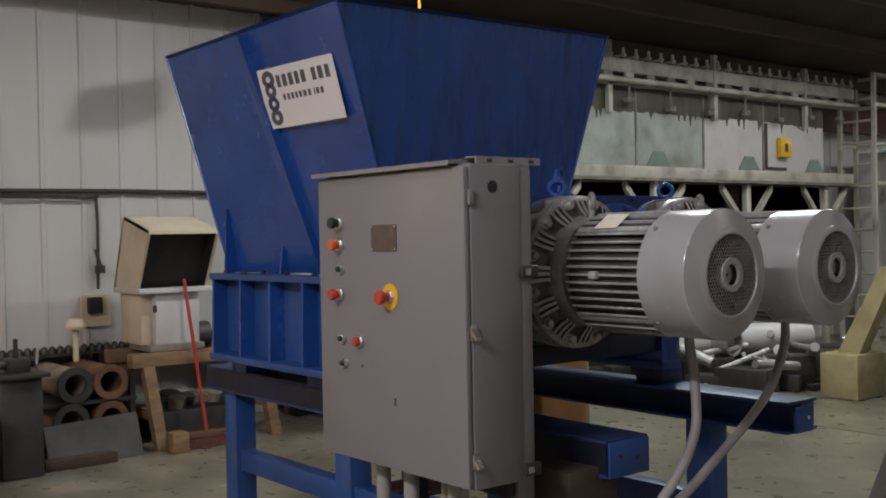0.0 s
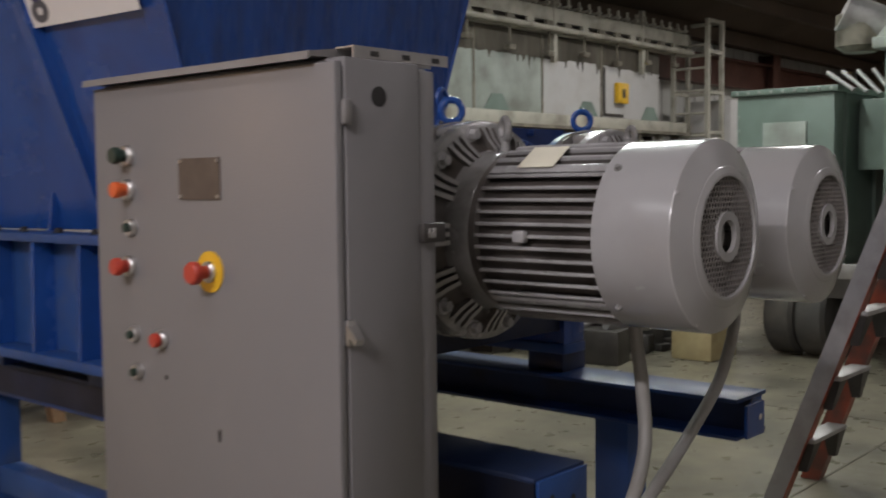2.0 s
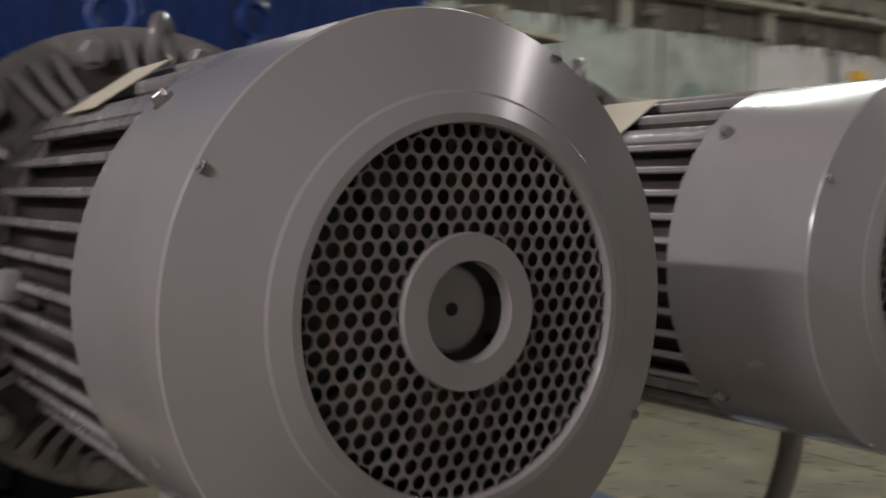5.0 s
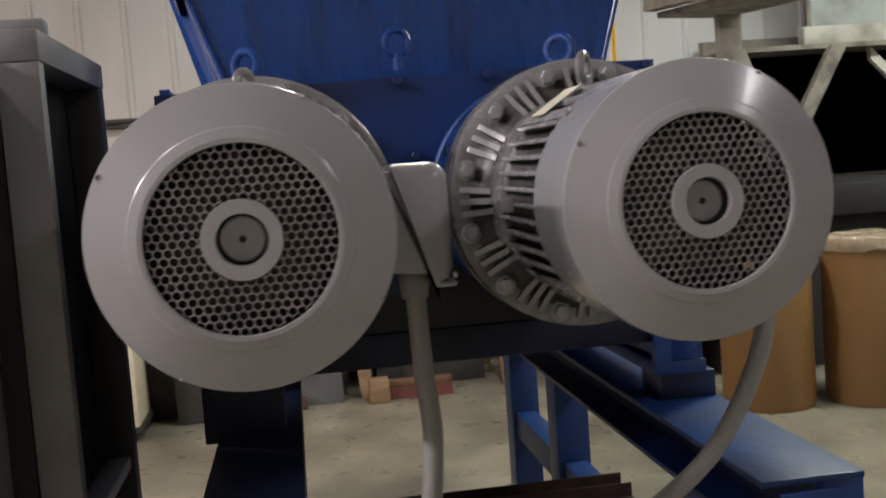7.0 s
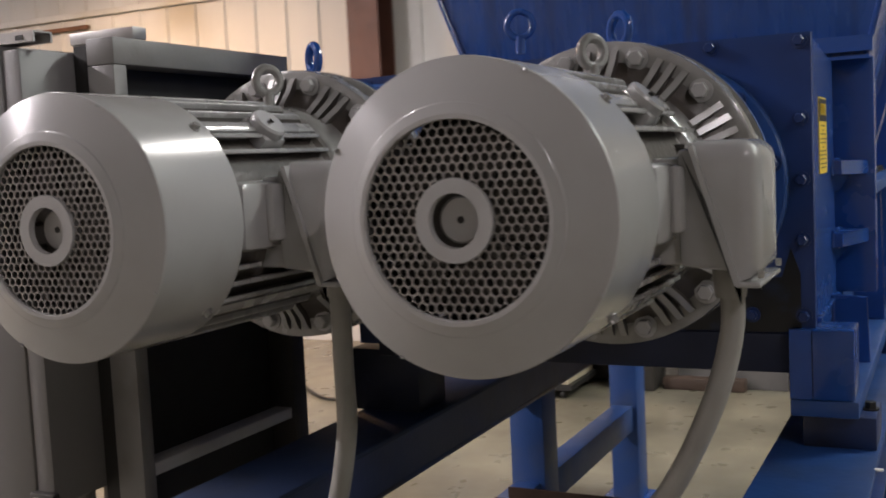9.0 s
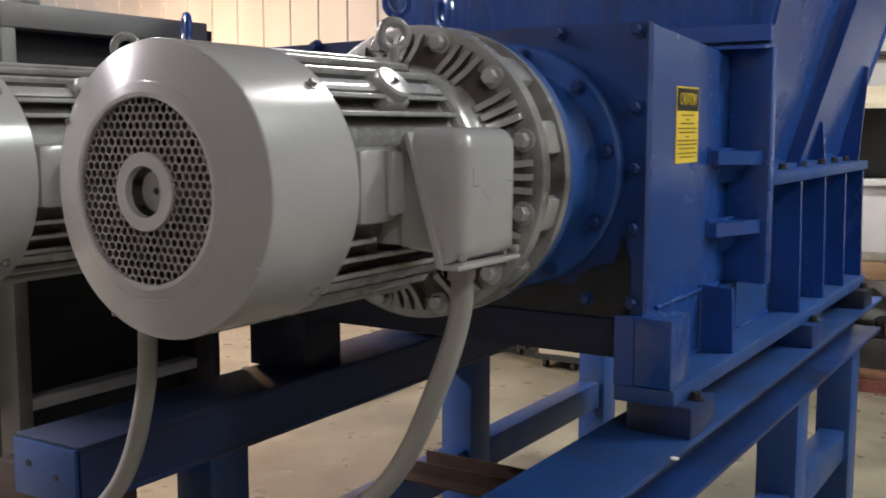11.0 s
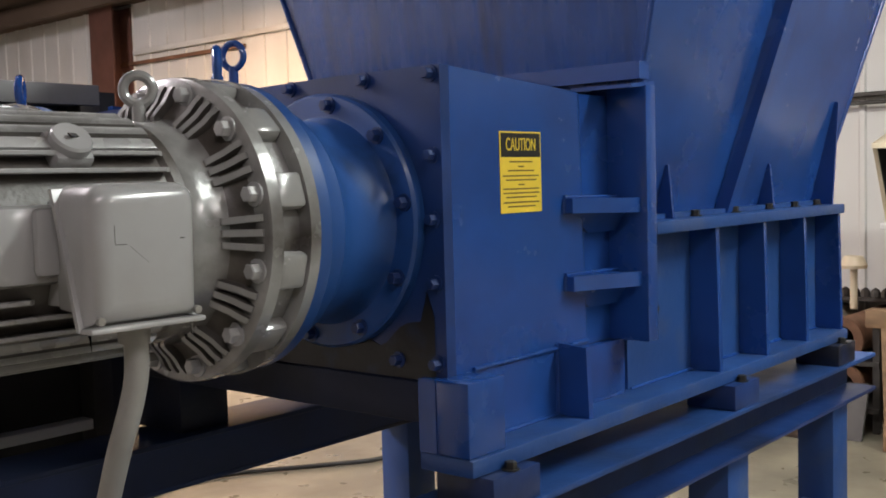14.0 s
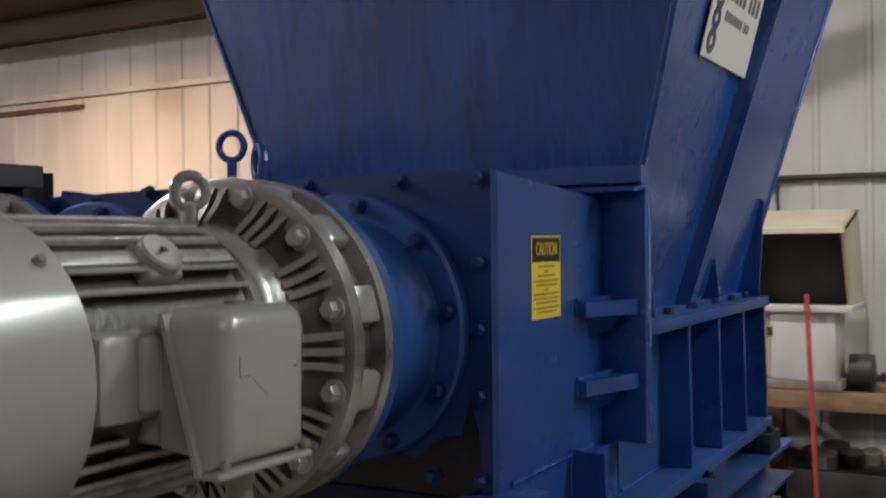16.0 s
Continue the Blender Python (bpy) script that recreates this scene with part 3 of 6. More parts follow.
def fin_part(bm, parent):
    """A fin with bright tips, its flanks dark with grime and painted-in shade."""
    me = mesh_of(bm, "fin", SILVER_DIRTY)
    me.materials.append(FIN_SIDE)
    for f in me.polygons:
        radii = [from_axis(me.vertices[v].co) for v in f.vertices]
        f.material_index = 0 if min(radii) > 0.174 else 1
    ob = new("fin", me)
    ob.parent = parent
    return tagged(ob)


def bolt_mesh(r, h, name, mat, axis="x"):
    bm = B()
    add_lathe(bm, [(0, r * 1.45), (h * 0.18, r * 1.45), (h * 0.19, r * 1.0)], 14, axis)
    add_lathe(bm, [(h * 0.18, r), (h * 0.9, r), (h, r * 0.85), (h, 0.0001)], 6, axis)
    return mesh_of(bm, name, mat, 30)


def gear_motor():
    """Axis along x at the origin's y and z; x = 0 is the plate that it is bolted to."""
    e = thing("gear_motor", (0, 0, 0), "large silver-grey electric motor with finned gear flange and blue spacer", "motor", "pair of drive motors")
    # blue adapter
    ad = part("adapter", add_lathe(B(), [(0.001, 0.243), (0.02, 0.243), (0.026, 0.238), (0.027, 0.198), (0.04, 0.19), (0.10, 0.19), (0.14, 0.196), (0.16, 0.205),
                                         (0.175, 0.218), (0.215, 0.222), (0.235, 0.232), (0.236, 0.251), (0.262, 0.251), (0.264, 0.225)], 72), ADAPTER_BLUE, e, "blue painted adapter drum with oil spots")
    bme = bolt_mesh(0.011, 0.02, "flange_bolt", BLUE_DARK)
    for k in range(10):
        a = 2 * math.pi * (k + 0.25) / 10
        shared_part("flange_bolt", bme, ad, (0.026, 0.221 * math.cos(a), 0.221 * math.sin(a)))
    # gear flange with pockets round its rim
    bm = B()
    add_lathe(bm, [(0.262, 0.253), (0.285, 0.255), (0.287, 0.230), (0.339, 0.230), (0.341, 0.255), (0.362, 0.253), (0.366, 0.247), (0.366, 0.205), (0.352, 0.2)], 72)
    fl = part("gear_flange", bm, CAST, e, "cast gear flange with pockets round its rim")
    boss = mesh_of(add_box(B(), 0.2845, 0.3425, -0.030, 0.030, 0.222, 0.2525, 0.010), "rim_boss", CAST)
    for k in range(12):
        shared_part("rim_boss", boss, fl, (0, 0, 0), (2 * math.pi * (k + 0.5) / 12, 0, 0))
    bme = bolt_mesh(0.0135, 0.02, "flange_bolt", SILVER)
    for k in range(12):
        a = 2 * math.pi * (k + 0.5) / 12
        shared_part("flange_bolt", bme, fl, (0.366, 0.228 * math.cos(a), 0.228 * math.sin(a)))
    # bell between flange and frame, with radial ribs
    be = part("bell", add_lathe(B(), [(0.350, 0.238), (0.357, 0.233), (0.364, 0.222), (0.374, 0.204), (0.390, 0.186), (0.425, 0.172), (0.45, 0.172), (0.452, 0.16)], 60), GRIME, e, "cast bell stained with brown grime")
    part("bell_neck", add_lathe(B(), [(0.384, 0.176), (0.390, 0.1865), (0.400, 0.1845), (0.425, 0.1800), (0.448, 0.1800), (0.454, 0.176)], 60), CAST, e)
    rib = B()
    add_prism(rib, [(0.352, 0.214), (0.360, 0.238), (0.370, 0.238), (0.378, 0.228), (0.386, 0.212), (0.406, 0.188), (0.406, 0.17), (0.36, 0.17)], "y", -0.0054, 0.0054)
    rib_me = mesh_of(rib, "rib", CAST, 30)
    # rib sides darker than their edges: grime and shade in the colour
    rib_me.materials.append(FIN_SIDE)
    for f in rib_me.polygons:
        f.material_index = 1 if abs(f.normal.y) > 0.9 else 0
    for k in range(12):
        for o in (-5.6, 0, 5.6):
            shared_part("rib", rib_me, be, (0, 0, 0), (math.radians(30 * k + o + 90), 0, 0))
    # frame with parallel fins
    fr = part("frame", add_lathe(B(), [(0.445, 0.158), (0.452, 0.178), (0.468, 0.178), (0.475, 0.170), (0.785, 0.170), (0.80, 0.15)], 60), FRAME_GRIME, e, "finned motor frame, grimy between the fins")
    zs = [-0.148 + i * 0.0247 for i in range(1, 12)]
    for s in (-1, 1):
        for z in zs:
            if s > 0 and -0.06 < z < 0.075:
                spans = ((0.47, 0.52),)
            elif s > 0 and -0.09 < z < 0.0:
                spans = ((0.47, 0.52), (0.70, 0.785))
            else:
                spans = ((0.47, 0.785),)
            yo = math.sqrt(max(0.0, 0.192 ** 2 - z * z))
            yi = math.sqrt(max(0.0, 0.167 ** 2 - z * z)) - 0.006
            for x0, x1 in spans:
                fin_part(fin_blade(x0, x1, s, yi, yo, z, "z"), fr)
    for s, u in ((1, 1), (1, -1), (-1, 1), (-1, -1)):
        bm = fin_blade(0.47, 0.785, s, 0.16, 0.192, 0.0, "z", 0.011)
        bmesh.ops.transform(bm, matrix=Matrix.Rotation(math.radians(47) * s * u, 4, "X"), verts=bm.verts[:])
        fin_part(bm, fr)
    for y in (-0.1, -0.066, -0.033, 0.0, 0.033, 0.066, 0.1):
        for s in (-1, 1):
            zo = math.sqrt(0.192 ** 2 - y * y)
            zi = math.sqrt(0.167 ** 2 - y * y) - 0.006
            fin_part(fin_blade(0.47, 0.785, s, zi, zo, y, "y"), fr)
    # bosses on the frame
    part("boss", add_box(B(), 0.59, 0.62, -0.207, -0.185, -0.013, 0.013, 0.006), SILVER, fr)
    bm = B()
    add_lathe(bm, [(0.0, 0.03), (0.012, 0.03), (0.016, 0.027), (0.016, 0.0001)], 24, "z")
    bmesh.ops.transform(bm, matrix=pose(0.622, 0.134, 0.136, -45, 0, 0), verts=bm.verts[:])
    boss = add_box(B(), -0.030, 0.030, -0.030, 0.030, -0.03, 0.002, 0.008)
    bmesh.ops.transform(boss, matrix=pose(0.622, 0.134, 0.136, -45, 0, 0), verts=boss.verts[:])
    part("cap_boss", boss, SILVER_DIRTY, fr)
    kn = part("cap_plug", bm, SILVER, fr, "round slotted cap on the frame")
    bm = B()
    add_box(bm, -0.018, 0.018, -0.0035, 0.0035, 0.016, 0.018)
    bmesh.ops.transform(bm, matrix=pose(0.622, 0.134, 0.136, -45, 0, 30), verts=bm.verts[:])
    part("slot", bm, DARK_STEEL, kn)
    bm = B()
    add_box(bm, -0.045, 0.045, -0.038, 0.038, 0, 0.0012)
    bmesh.ops.transform(bm, matrix=pose(0.60, -0.105, 0.1625, 34, 0, 0), verts=bm.verts[:])
    part("paper_tag", bm, PAPER, fr, "cream paper tag stuck on the frame")
    # fan cowl
    co = part("fan_cowl", add_lathe(B(), [(0.772, 0.188), (0.772, R_COWL), (0.938, R_COWL), (0.9408, R_COWL - 0.0012), (0.9605, 0.1385), (0.962, 0.1365), (0.9665, 0.1240), (0.9665, 0.1185),
                                          (0.964, 0.1175), (0.958, 0.1175), (0.956, 0.135), (0.935, 0.186), (0.774, 0.186)], 96, closed=True), SILVER, e, "smooth silver-grey fan cowl", 16)
    g = grille_mesh(0.1185, 0.047)
    bmesh.ops.translate(g, vec=(0.9615, 0, 0), verts=g.verts[:])
    part("grille", g, GRILLE, co, "round grille of small holes", 0)
    part("centre_ring", add_lathe(B(), [(0.956, 0.0495), (0.963, 0.0505), (0.9655, 0.0495), (0.9655, 0.0325), (0.956, 0.0315)], 40, closed=True), SILVER, co)
    part("fan", add_lathe(B(), [(0.919, 0.118), (0.924, 0.11), (0.929, 0.06), (0.929, 0.0001)], 40), DARK_STEEL, co, "dark fan behind the grille")
    for k in range(9):
        a = 2 * math.pi * k / 9
        part("fan_blade", add_box(B(), 0.925, 0.944, -0.0025, 0.0025, 0.045, 0.112, 0, Matrix.Rotation(a, 4, "X")), DARK_STEEL, co)
    bm = B()
    add_lathe(bm, [(0.924, 0.03), (0.942, 0.0285), (0.944, 0.026), (0.944, 0.0001)], 28)
    part("shaft_hub", bm, SILVER, co)
    part("centre_hole", add_rod(B(), (0.9443, 0, 0), (0.9452, 0, 0), 0.0045, 10), BLACK, co)
    scr = bolt_mesh(0.006, 0.008, "screw", CAST, "z")
    for k in range(4):
        a = math.radians(45 + 90 * k)
        shared_part("screw", scr, co, (0.80, -R_COWL * math.sin(a), R_COWL * math.cos(a)), (a, 0, 0))
    small = bolt_mesh(0.0028, 0.003, "rivet", SILVER, "z")
    for k in range(4):
        a = math.radians(62 + 90 * k)
        shared_part("rivet", small, co, (0.9425, -0.1885 * math.sin(a), 0.1885 * math.cos(a)), (a, 0, 0))
    # eye bolts
    bm = B()
    add_torus(bm, (0.418, 0, 0.232), (0.55, 0.84, 0), 0.023, 0.0085)
    add_rod(bm, (0.418, 0, 0.165), (0.418, 0, 0.212), 0.011)
    part("eye_bolt", bm, CAST, e)
    bm = B()
    add_torus(bm, (0.258, 0, 0.282), (0.8, -0.6, 0), 0.026, 0.0085)
    add_rod(bm, (0.258, 0, 0.23), (0.258, 0, 0.262), 0.011)
    part("eye_bolt", bm, BLUE, e, "blue painted eye bolt")
    # terminal box on the +y side
    jb = part("terminal_neck", add_box(B(), 0.545, 0.675, 0.13, 0.205, -0.085, 0.06, 0.008), SILVER, e)
    part("neck_plate", add_box(B(), 0.665, 0.768, 0.13, 0.192, -0.052, 0.054, 0.014), SILVER, e)
    part("neck_plate", add_box(B(), 0.671, 0.715, 0.188, 0.206, -0.04, 0.05, 0.008), SILVER, e)
    # the box splits along a slanted joint: deep below, shallow above
    bm = B()
    add_prism(bm, [(0.195, -0.085), (0.268, -0.092), (0.268, -0.098), (0.213, 0.070), (0.195, 0.070)], "x", 0.530, 0.686)
    bmesh.ops.bevel(bm, geom=bm.edges[:], offset=0.006, segments=2, affect="EDGES", profile=0.5)
    bx = part("terminal_box", bm, SILVER, e, "rounded terminal box with a slanted joint")
    bm = B()
    add_hull(bm, [(0.530, 0.270, -0.102), (0.696, 0.270, -0.102), (0.694, 0.214, 0.080), (0.522, 0.214, 0.080)],
             [(0.532, 0.300, -0.102), (0.694, 0.300, -0.102), (0.688, 0.300, 0.080), (0.528, 0.300, 0.080)])
    tops = [e2 for e2 in bm.edges if min(v.co.y for v in e2.verts) > 0.285 or (min(v.co.z for v in e2.verts) > 0.07 and abs(e2.verts[0].co.y - e2.verts[1].co.y) > 0.05)]
    bmesh.ops.bevel(bm, geom=tops, offset=0.028, segments=6, affect="EDGES", profile=0.5)
    cv = part("box_cover", bm, SILVER, bx, "scuffed box cover", 60)
    bm = B()
    add_hull(bm, [(0.524, 0.268, -0.108), (0.703, 0.268, -0.108), (0.700, 0.212, 0.074), (0.516, 0.212, 0.074)],
             [(0.524, 0.276, -0.108), (0.703, 0.276, -0.108), (0.700, 0.219, 0.074), (0.516, 0.219, 0.074)])
    part("cover_flange", bm, SILVER, cv)
    part("cover_lip", add_box(B(), 0.526, 0.701, 0.268, 0.301, -0.111, -0.1025, 0.004), SILVER, cv)
    for x in (0.540, 0.687):
        part("cover_screw", add_rod(B(), (x, 0.296, -0.094), (x, 0.3025, -0.094), 0.0055, 10), STEEL, cv)
    part("scratch", add_box(B(), 0.6614, 0.6622, 0.2996, 0.3003, 0.002, 0.026), DARK_STEEL, cv, "dark scratch")
    part("scratch", add_box(B(), 0.645, 0.6622, 0.2996, 0.3003, 0.0008, 0.0018), DARK_STEEL, cv, "dark scratch")
    part("scratch", add_hull(B(), [(0.640, 0.2996, -0.002), (0.640, 0.3002, -0.002), (0.614, 0.3002, -0.024), (0.614, 0.2996, -0.024)],
                             [(0.640, 0.2996, -0.0015), (0.640, 0.3002, -0.0015), (0.614, 0.3002, -0.0235), (0.614, 0.2996, -0.0235)]), DARK_STEEL, cv, "dark scratch")
    part("scratch", add_box(B(), 0.556, 0.564, 0.2996, 0.3003, 0.004, 0.0056), DARK_STEEL, cv, "dark scratch")
    return e


motor_a = gear_motor()
motor_a.matrix_world = Matrix.Translation((0.0, MY, MZ))
motor_b = copy_thing(motor_a, Matrix.Translation((0.035, -MY - 0.009, MZ)))
cowl_b = [o for o in motor_b.children if o.name.startswith("fan_cowl")][0]
bm = B()
rnd = random.Random(21)
for k in range(22):
    a = math.radians(18 + k * 1.7)
    w = 0.0006 + 0.0016 * rnd.random()
    add_box(bm, 0.9572, 0.9592, -0.0022, 0.0022, 0.1375 - w, 0.1375 + w, 0, Matrix.Rotation(math.pi / 2 + a, 4, "X"))
ob = new("paint_chip", mesh_of(bm, "paint_chip", DARK_STEEL, 0))
ob.parent = cowl_b
tagged(ob, "row of dark chips in the paint")
# spacer plate under the second motor's flange
solid("spacer_ring", add_lathe(B(), [(0.004, 0.236), (0.035, 0.236)], 60, "x", (0, -MY - 0.009, MZ)), BLUE_WORN, (0.02, -MY - 0.009, MZ), "blue spacer ring behind a motor flange", "spacer")


def conduit(pts, label):
    e = thing("motor_conduit", pts[0], label, "conduit", "motor conduits")
    part("hose", add_tube(B(), pts, 0.0165, 14), CONDUIT, e)
    p = Vector(pts[0])
    part("gland", add_lathe(B(), [(p.z - 0.035, 0.021), (p.z - 0.01, 0.024), (p.z + 0.004, 0.024), (p.z + 0.012, 0.019)], 16, "z", (p.x, p.y, 0)), CONDUIT, e)


conduit([(0.605, MY + 0.245, 1.425), (0.605, MY + 0.245, 1.34), (0.62, MY + 0.215, 1.23), (0.615, MY + 0.14, 1.09), (0.605, MY + 0.03, 0.99), (0.60, 0.12, 0.86), (0.59, -0.12, 0.73), (0.52, -0.42, 0.60), (0.40, -0.72, 0.58), (0.36, -0.85, 0.80), (0.36, -0.86, 0.96)],
        "grey conduit looping from a motor terminal box under the beams")
conduit([(0.640, -MY + 0.236, 1.425), (0.645, -MY + 0.24, 1.28), (0.66, -MY + 0.245, 1.15), (0.685, -MY + 0.21, 1.00), (0.70, -MY + 0.08, 0.86), (0.66, -0.40, 0.70), (0.56, -0.60, 0.60), (0.47, -0.74, 0.60), (0.44, -0.85, 0.80), (0.44, -0.86, 0.96)],
        "grey conduit looping from a motor terminal box under the beams")

# ---- shredder body ----
XB, XF, XP = -1.79, 0.0, -0.62      # far end, drive end, post between the two
body = thing("shredder_body", (-0.8, 0, 1.05), "blue painted steel shredder body with ribbed sides, bolted to a stand", "shredder")
bm = B()
add_prism(bm, [(-0.515, 1.235), (0.585, 1.235), (0.585, 1.80), (0.30, 1.80), (-0.515, 1.785)], "x", -0.025, 0.0)
ep = part("end_plate", bm, BLUE_DARK, body, "oil-streaked blue end plate")
bme = bolt_mesh(0.0105, 0.02, "plate_bolt", BLUE_DARK)
for y, z in [(0.0, 1.785), (-0.2, 1.785), (0.2, 1.785), (-0.36, 1.77), (0.403, 1.785), (0.565, 1.785), (-0.49, 1.765), (0.565, 1.642), (0.565, 1.414), (0.565, 1.528),
             (-0.49, 1.642), (-0.49, 1.414), (0.565, 1.27), (-0.49, 1.27), (0.03, 1.62), (0.03, 1.44), (0.0, 1.27), (0.47, 1.27)]:
    shared_part("plate_bolt", bme, ep, (0.0, y, z))
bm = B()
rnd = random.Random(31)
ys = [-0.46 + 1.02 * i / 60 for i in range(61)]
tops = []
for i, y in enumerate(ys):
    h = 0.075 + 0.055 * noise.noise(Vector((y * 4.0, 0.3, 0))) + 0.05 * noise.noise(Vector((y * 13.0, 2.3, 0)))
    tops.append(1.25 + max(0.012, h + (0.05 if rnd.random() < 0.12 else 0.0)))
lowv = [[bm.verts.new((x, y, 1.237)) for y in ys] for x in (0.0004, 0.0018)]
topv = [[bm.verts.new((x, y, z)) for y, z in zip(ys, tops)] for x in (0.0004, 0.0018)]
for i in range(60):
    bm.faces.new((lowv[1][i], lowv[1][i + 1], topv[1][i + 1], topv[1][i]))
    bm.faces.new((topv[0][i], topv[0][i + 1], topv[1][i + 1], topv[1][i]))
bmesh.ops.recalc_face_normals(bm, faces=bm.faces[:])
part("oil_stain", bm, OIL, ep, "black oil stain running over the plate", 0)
part("lower_beam", add_box(B(), -0.04, 0.012, -0.36, 0.6, 1.16, 1.236, 0.004), BEAM_OIL_SHADE, body, "lower beam, dark with oil and painted-in shade")
part("housing", add_box(B(), XB + 0.03, -0.50, -0.485, 0.555, 1.10, 1.46), BLUE_DARK, body)
part("drive_floor", add_box(B(), -0.499, -0.026, -0.43, 0.50, 1.18, 1.459), BLUE_DARK, body)
part("gear_housing", add_box(B(), -0.60, -0.026, -0.43, 0.50, 1.46, 1.785), BLUE_DARK, body)
bm = B()
add_torus(bm, (-0.012, 0.008, 1.870), (1, 0.25, 0), 0.027, 0.007)
add_rod(bm, (-0.012, 0.008, 1.81), (-0.012, 0.008, 1.847), 0.010)
part("eye_bolt", bm, BLUE, body)
for s in (-1, 1):
    def yy(a, s=s):
        return a if s > 0 else 0.07 - a

    def yb(a, b):
        return (yy(a), yy(b)) if yy(a) < yy(b) else (yy(b), yy(a))
    sp = part("side_plate", add_prism(B(), [(-0.47, 1.235), (-0.015, 1.245), (-0.035, 1.80), (-0.45, 1.772)], "y", *yb(0.556, 0.577)), BLUE, body)
    part("recess_plate", add_box(B(), XP - 0.0195, -0.4555, *yb(0.530, 0.5555), 1.2365, 1.7715), BLUE, body)
    part("plate_fold", add_hull(B(), [(-0.452, yy(0.5555), 1.258), (-0.471, yy(0.576), 1.258), (-0.486, yy(0.568), 1.258), (-0.494, yy(0.5560), 1.258)],
                                [(-0.440, yy(0.5555), 1.770), (-0.451, yy(0.576), 1.770), (-0.470, yy(0.568), 1.770), (-0.480, yy(0.5560), 1.770)]), BLUE, body)
    part("recess_return", add_box(B(), -0.455, -0.445, *yb(0.512, 0.5555), 1.25, 1.77), BLUE, body)
    part("inner_frame", add_box(B(), -0.44, -0.03, *yb(0.501, 0.5555), 1.25, 1.765), BLUE_DARK, body)
    for z in (1.535, 1.375):
        bm = B()
        add_hull(bm, [(-0.39, yy(0.577), z - 0.012), (-0.60, yy(0.577), z - 0.018), (-0.60, yy(0.64), z - 0.018), (-0.39, yy(0.60), z - 0.012)],
                 [(-0.39, yy(0.577), z + 0.018), (-0.60, yy(0.577), z + 0.014), (-0.60, yy(0.64), z + 0.014), (-0.39, yy(0.60), z + 0.018)])
        part("lug", bm, BLUE, body)
        bm = B()
        add_hull(bm, [(-0.50, yy(0.56), z - 0.058), (-0.60, yy(0.56), z - 0.058), (-0.60, yy(0.575), z - 0.058), (-0.50, yy(0.565), z - 0.058)],
                 [(-0.42, yy(0.56), z - 0.012), (-0.60, yy(0.56), z - 0.012), (-0.60, yy(0.606), z - 0.012), (-0.42, yy(0.58), z - 0.012)])
        part("lug_web", bm, BLUE, body)
    part("post", add_box(B(), XP - 0.02, XP + 0.022, *yb(0.556, 0.655), 1.235, 1.79, 0.003), BLUE, body)
    part("post_cap", add_prism(B(), [(-0.645, 1.79), (-0.545, 1.782), (-0.545, 1.79), (-0.645, 1.80)], "y", *yb(0.50, 0.65)), BLUE, body)
    part("bay_wall", add_box(B(), XB, XP - 0.02, *yb(0.557, 0.575), 1.115, 1.465), BLUE_WORN, body)
    part("top_shelf", add_box(B(), XB - 0.012, XP - 0.021, *yb(0.53, 0.655), 1.466, 1.494, 0.003), BLUE_WORN, body, "worn blue top flange with bolts")
    for x in (-0.955, -1.235, -1.51, XB + 0.008):
        bm = B()
        add_hull(bm, [(x - 0.009, yy(0.574), 1.114), (x + 0.009, yy(0.574), 1.114), (x + 0.009, yy(0.652), 1.114), (x - 0.009, yy(0.652), 1.114)],
                 [(x - 0.009, yy(0.574), 1.466), (x + 0.009, yy(0.574), 1.466), (x + 0.009, yy(0.645), 1.466), (x - 0.009, yy(0.645), 1.466)])
        part("rib", bm, BLUE, body)
    part("bottom_flange", add_box(B(), XB - 0.015, 0.03 if s > 0 else XP, *yb(0.54, 0.662), 1.082, 1.114, 0.004), BLUE_WORN, body, "scuffed blue bottom flange")
    if s > 0:
        part("corner_block", add_box(B(), -0.075, 0.03, *yb(0.5805, 0.655), 1.1145, 1.248, 0.004), BLUE, body)
        part("corner_plate", add_box(B(), 0.0125, 0.0295, *yb(0.54, 0.58), 1.1145, 1.247), BLUE, body)
    if s > 0:
        part("skirt", add_prism(B(), [(0.012, 1.114), (0.012, 1.245), (-0.47, 1.25), (-0.475, 1.235), (XP, 1.235), (XP, 1.114)], "y", *yb(0.557, 0.5795)), BLUE, body)
        for x, zt in ((-0.36, 1.262),):
            bm = B()
            add_hull(bm, [(x - 0.008, yy(0.578), 1.112), (x + 0.008, yy(0.578), 1.112), (x + 0.008, yy(0.655), 1.112), (x - 0.008, yy(0.655), 1.112)],
                     [(x - 0.008, yy(0.578), zt), (x + 0.008, yy(0.578), zt), (x + 0.008, yy(0.65), zt - 0.006), (x - 0.008, yy(0.65), zt - 0.006)])
            part("gusset", bm, BLUE, body)
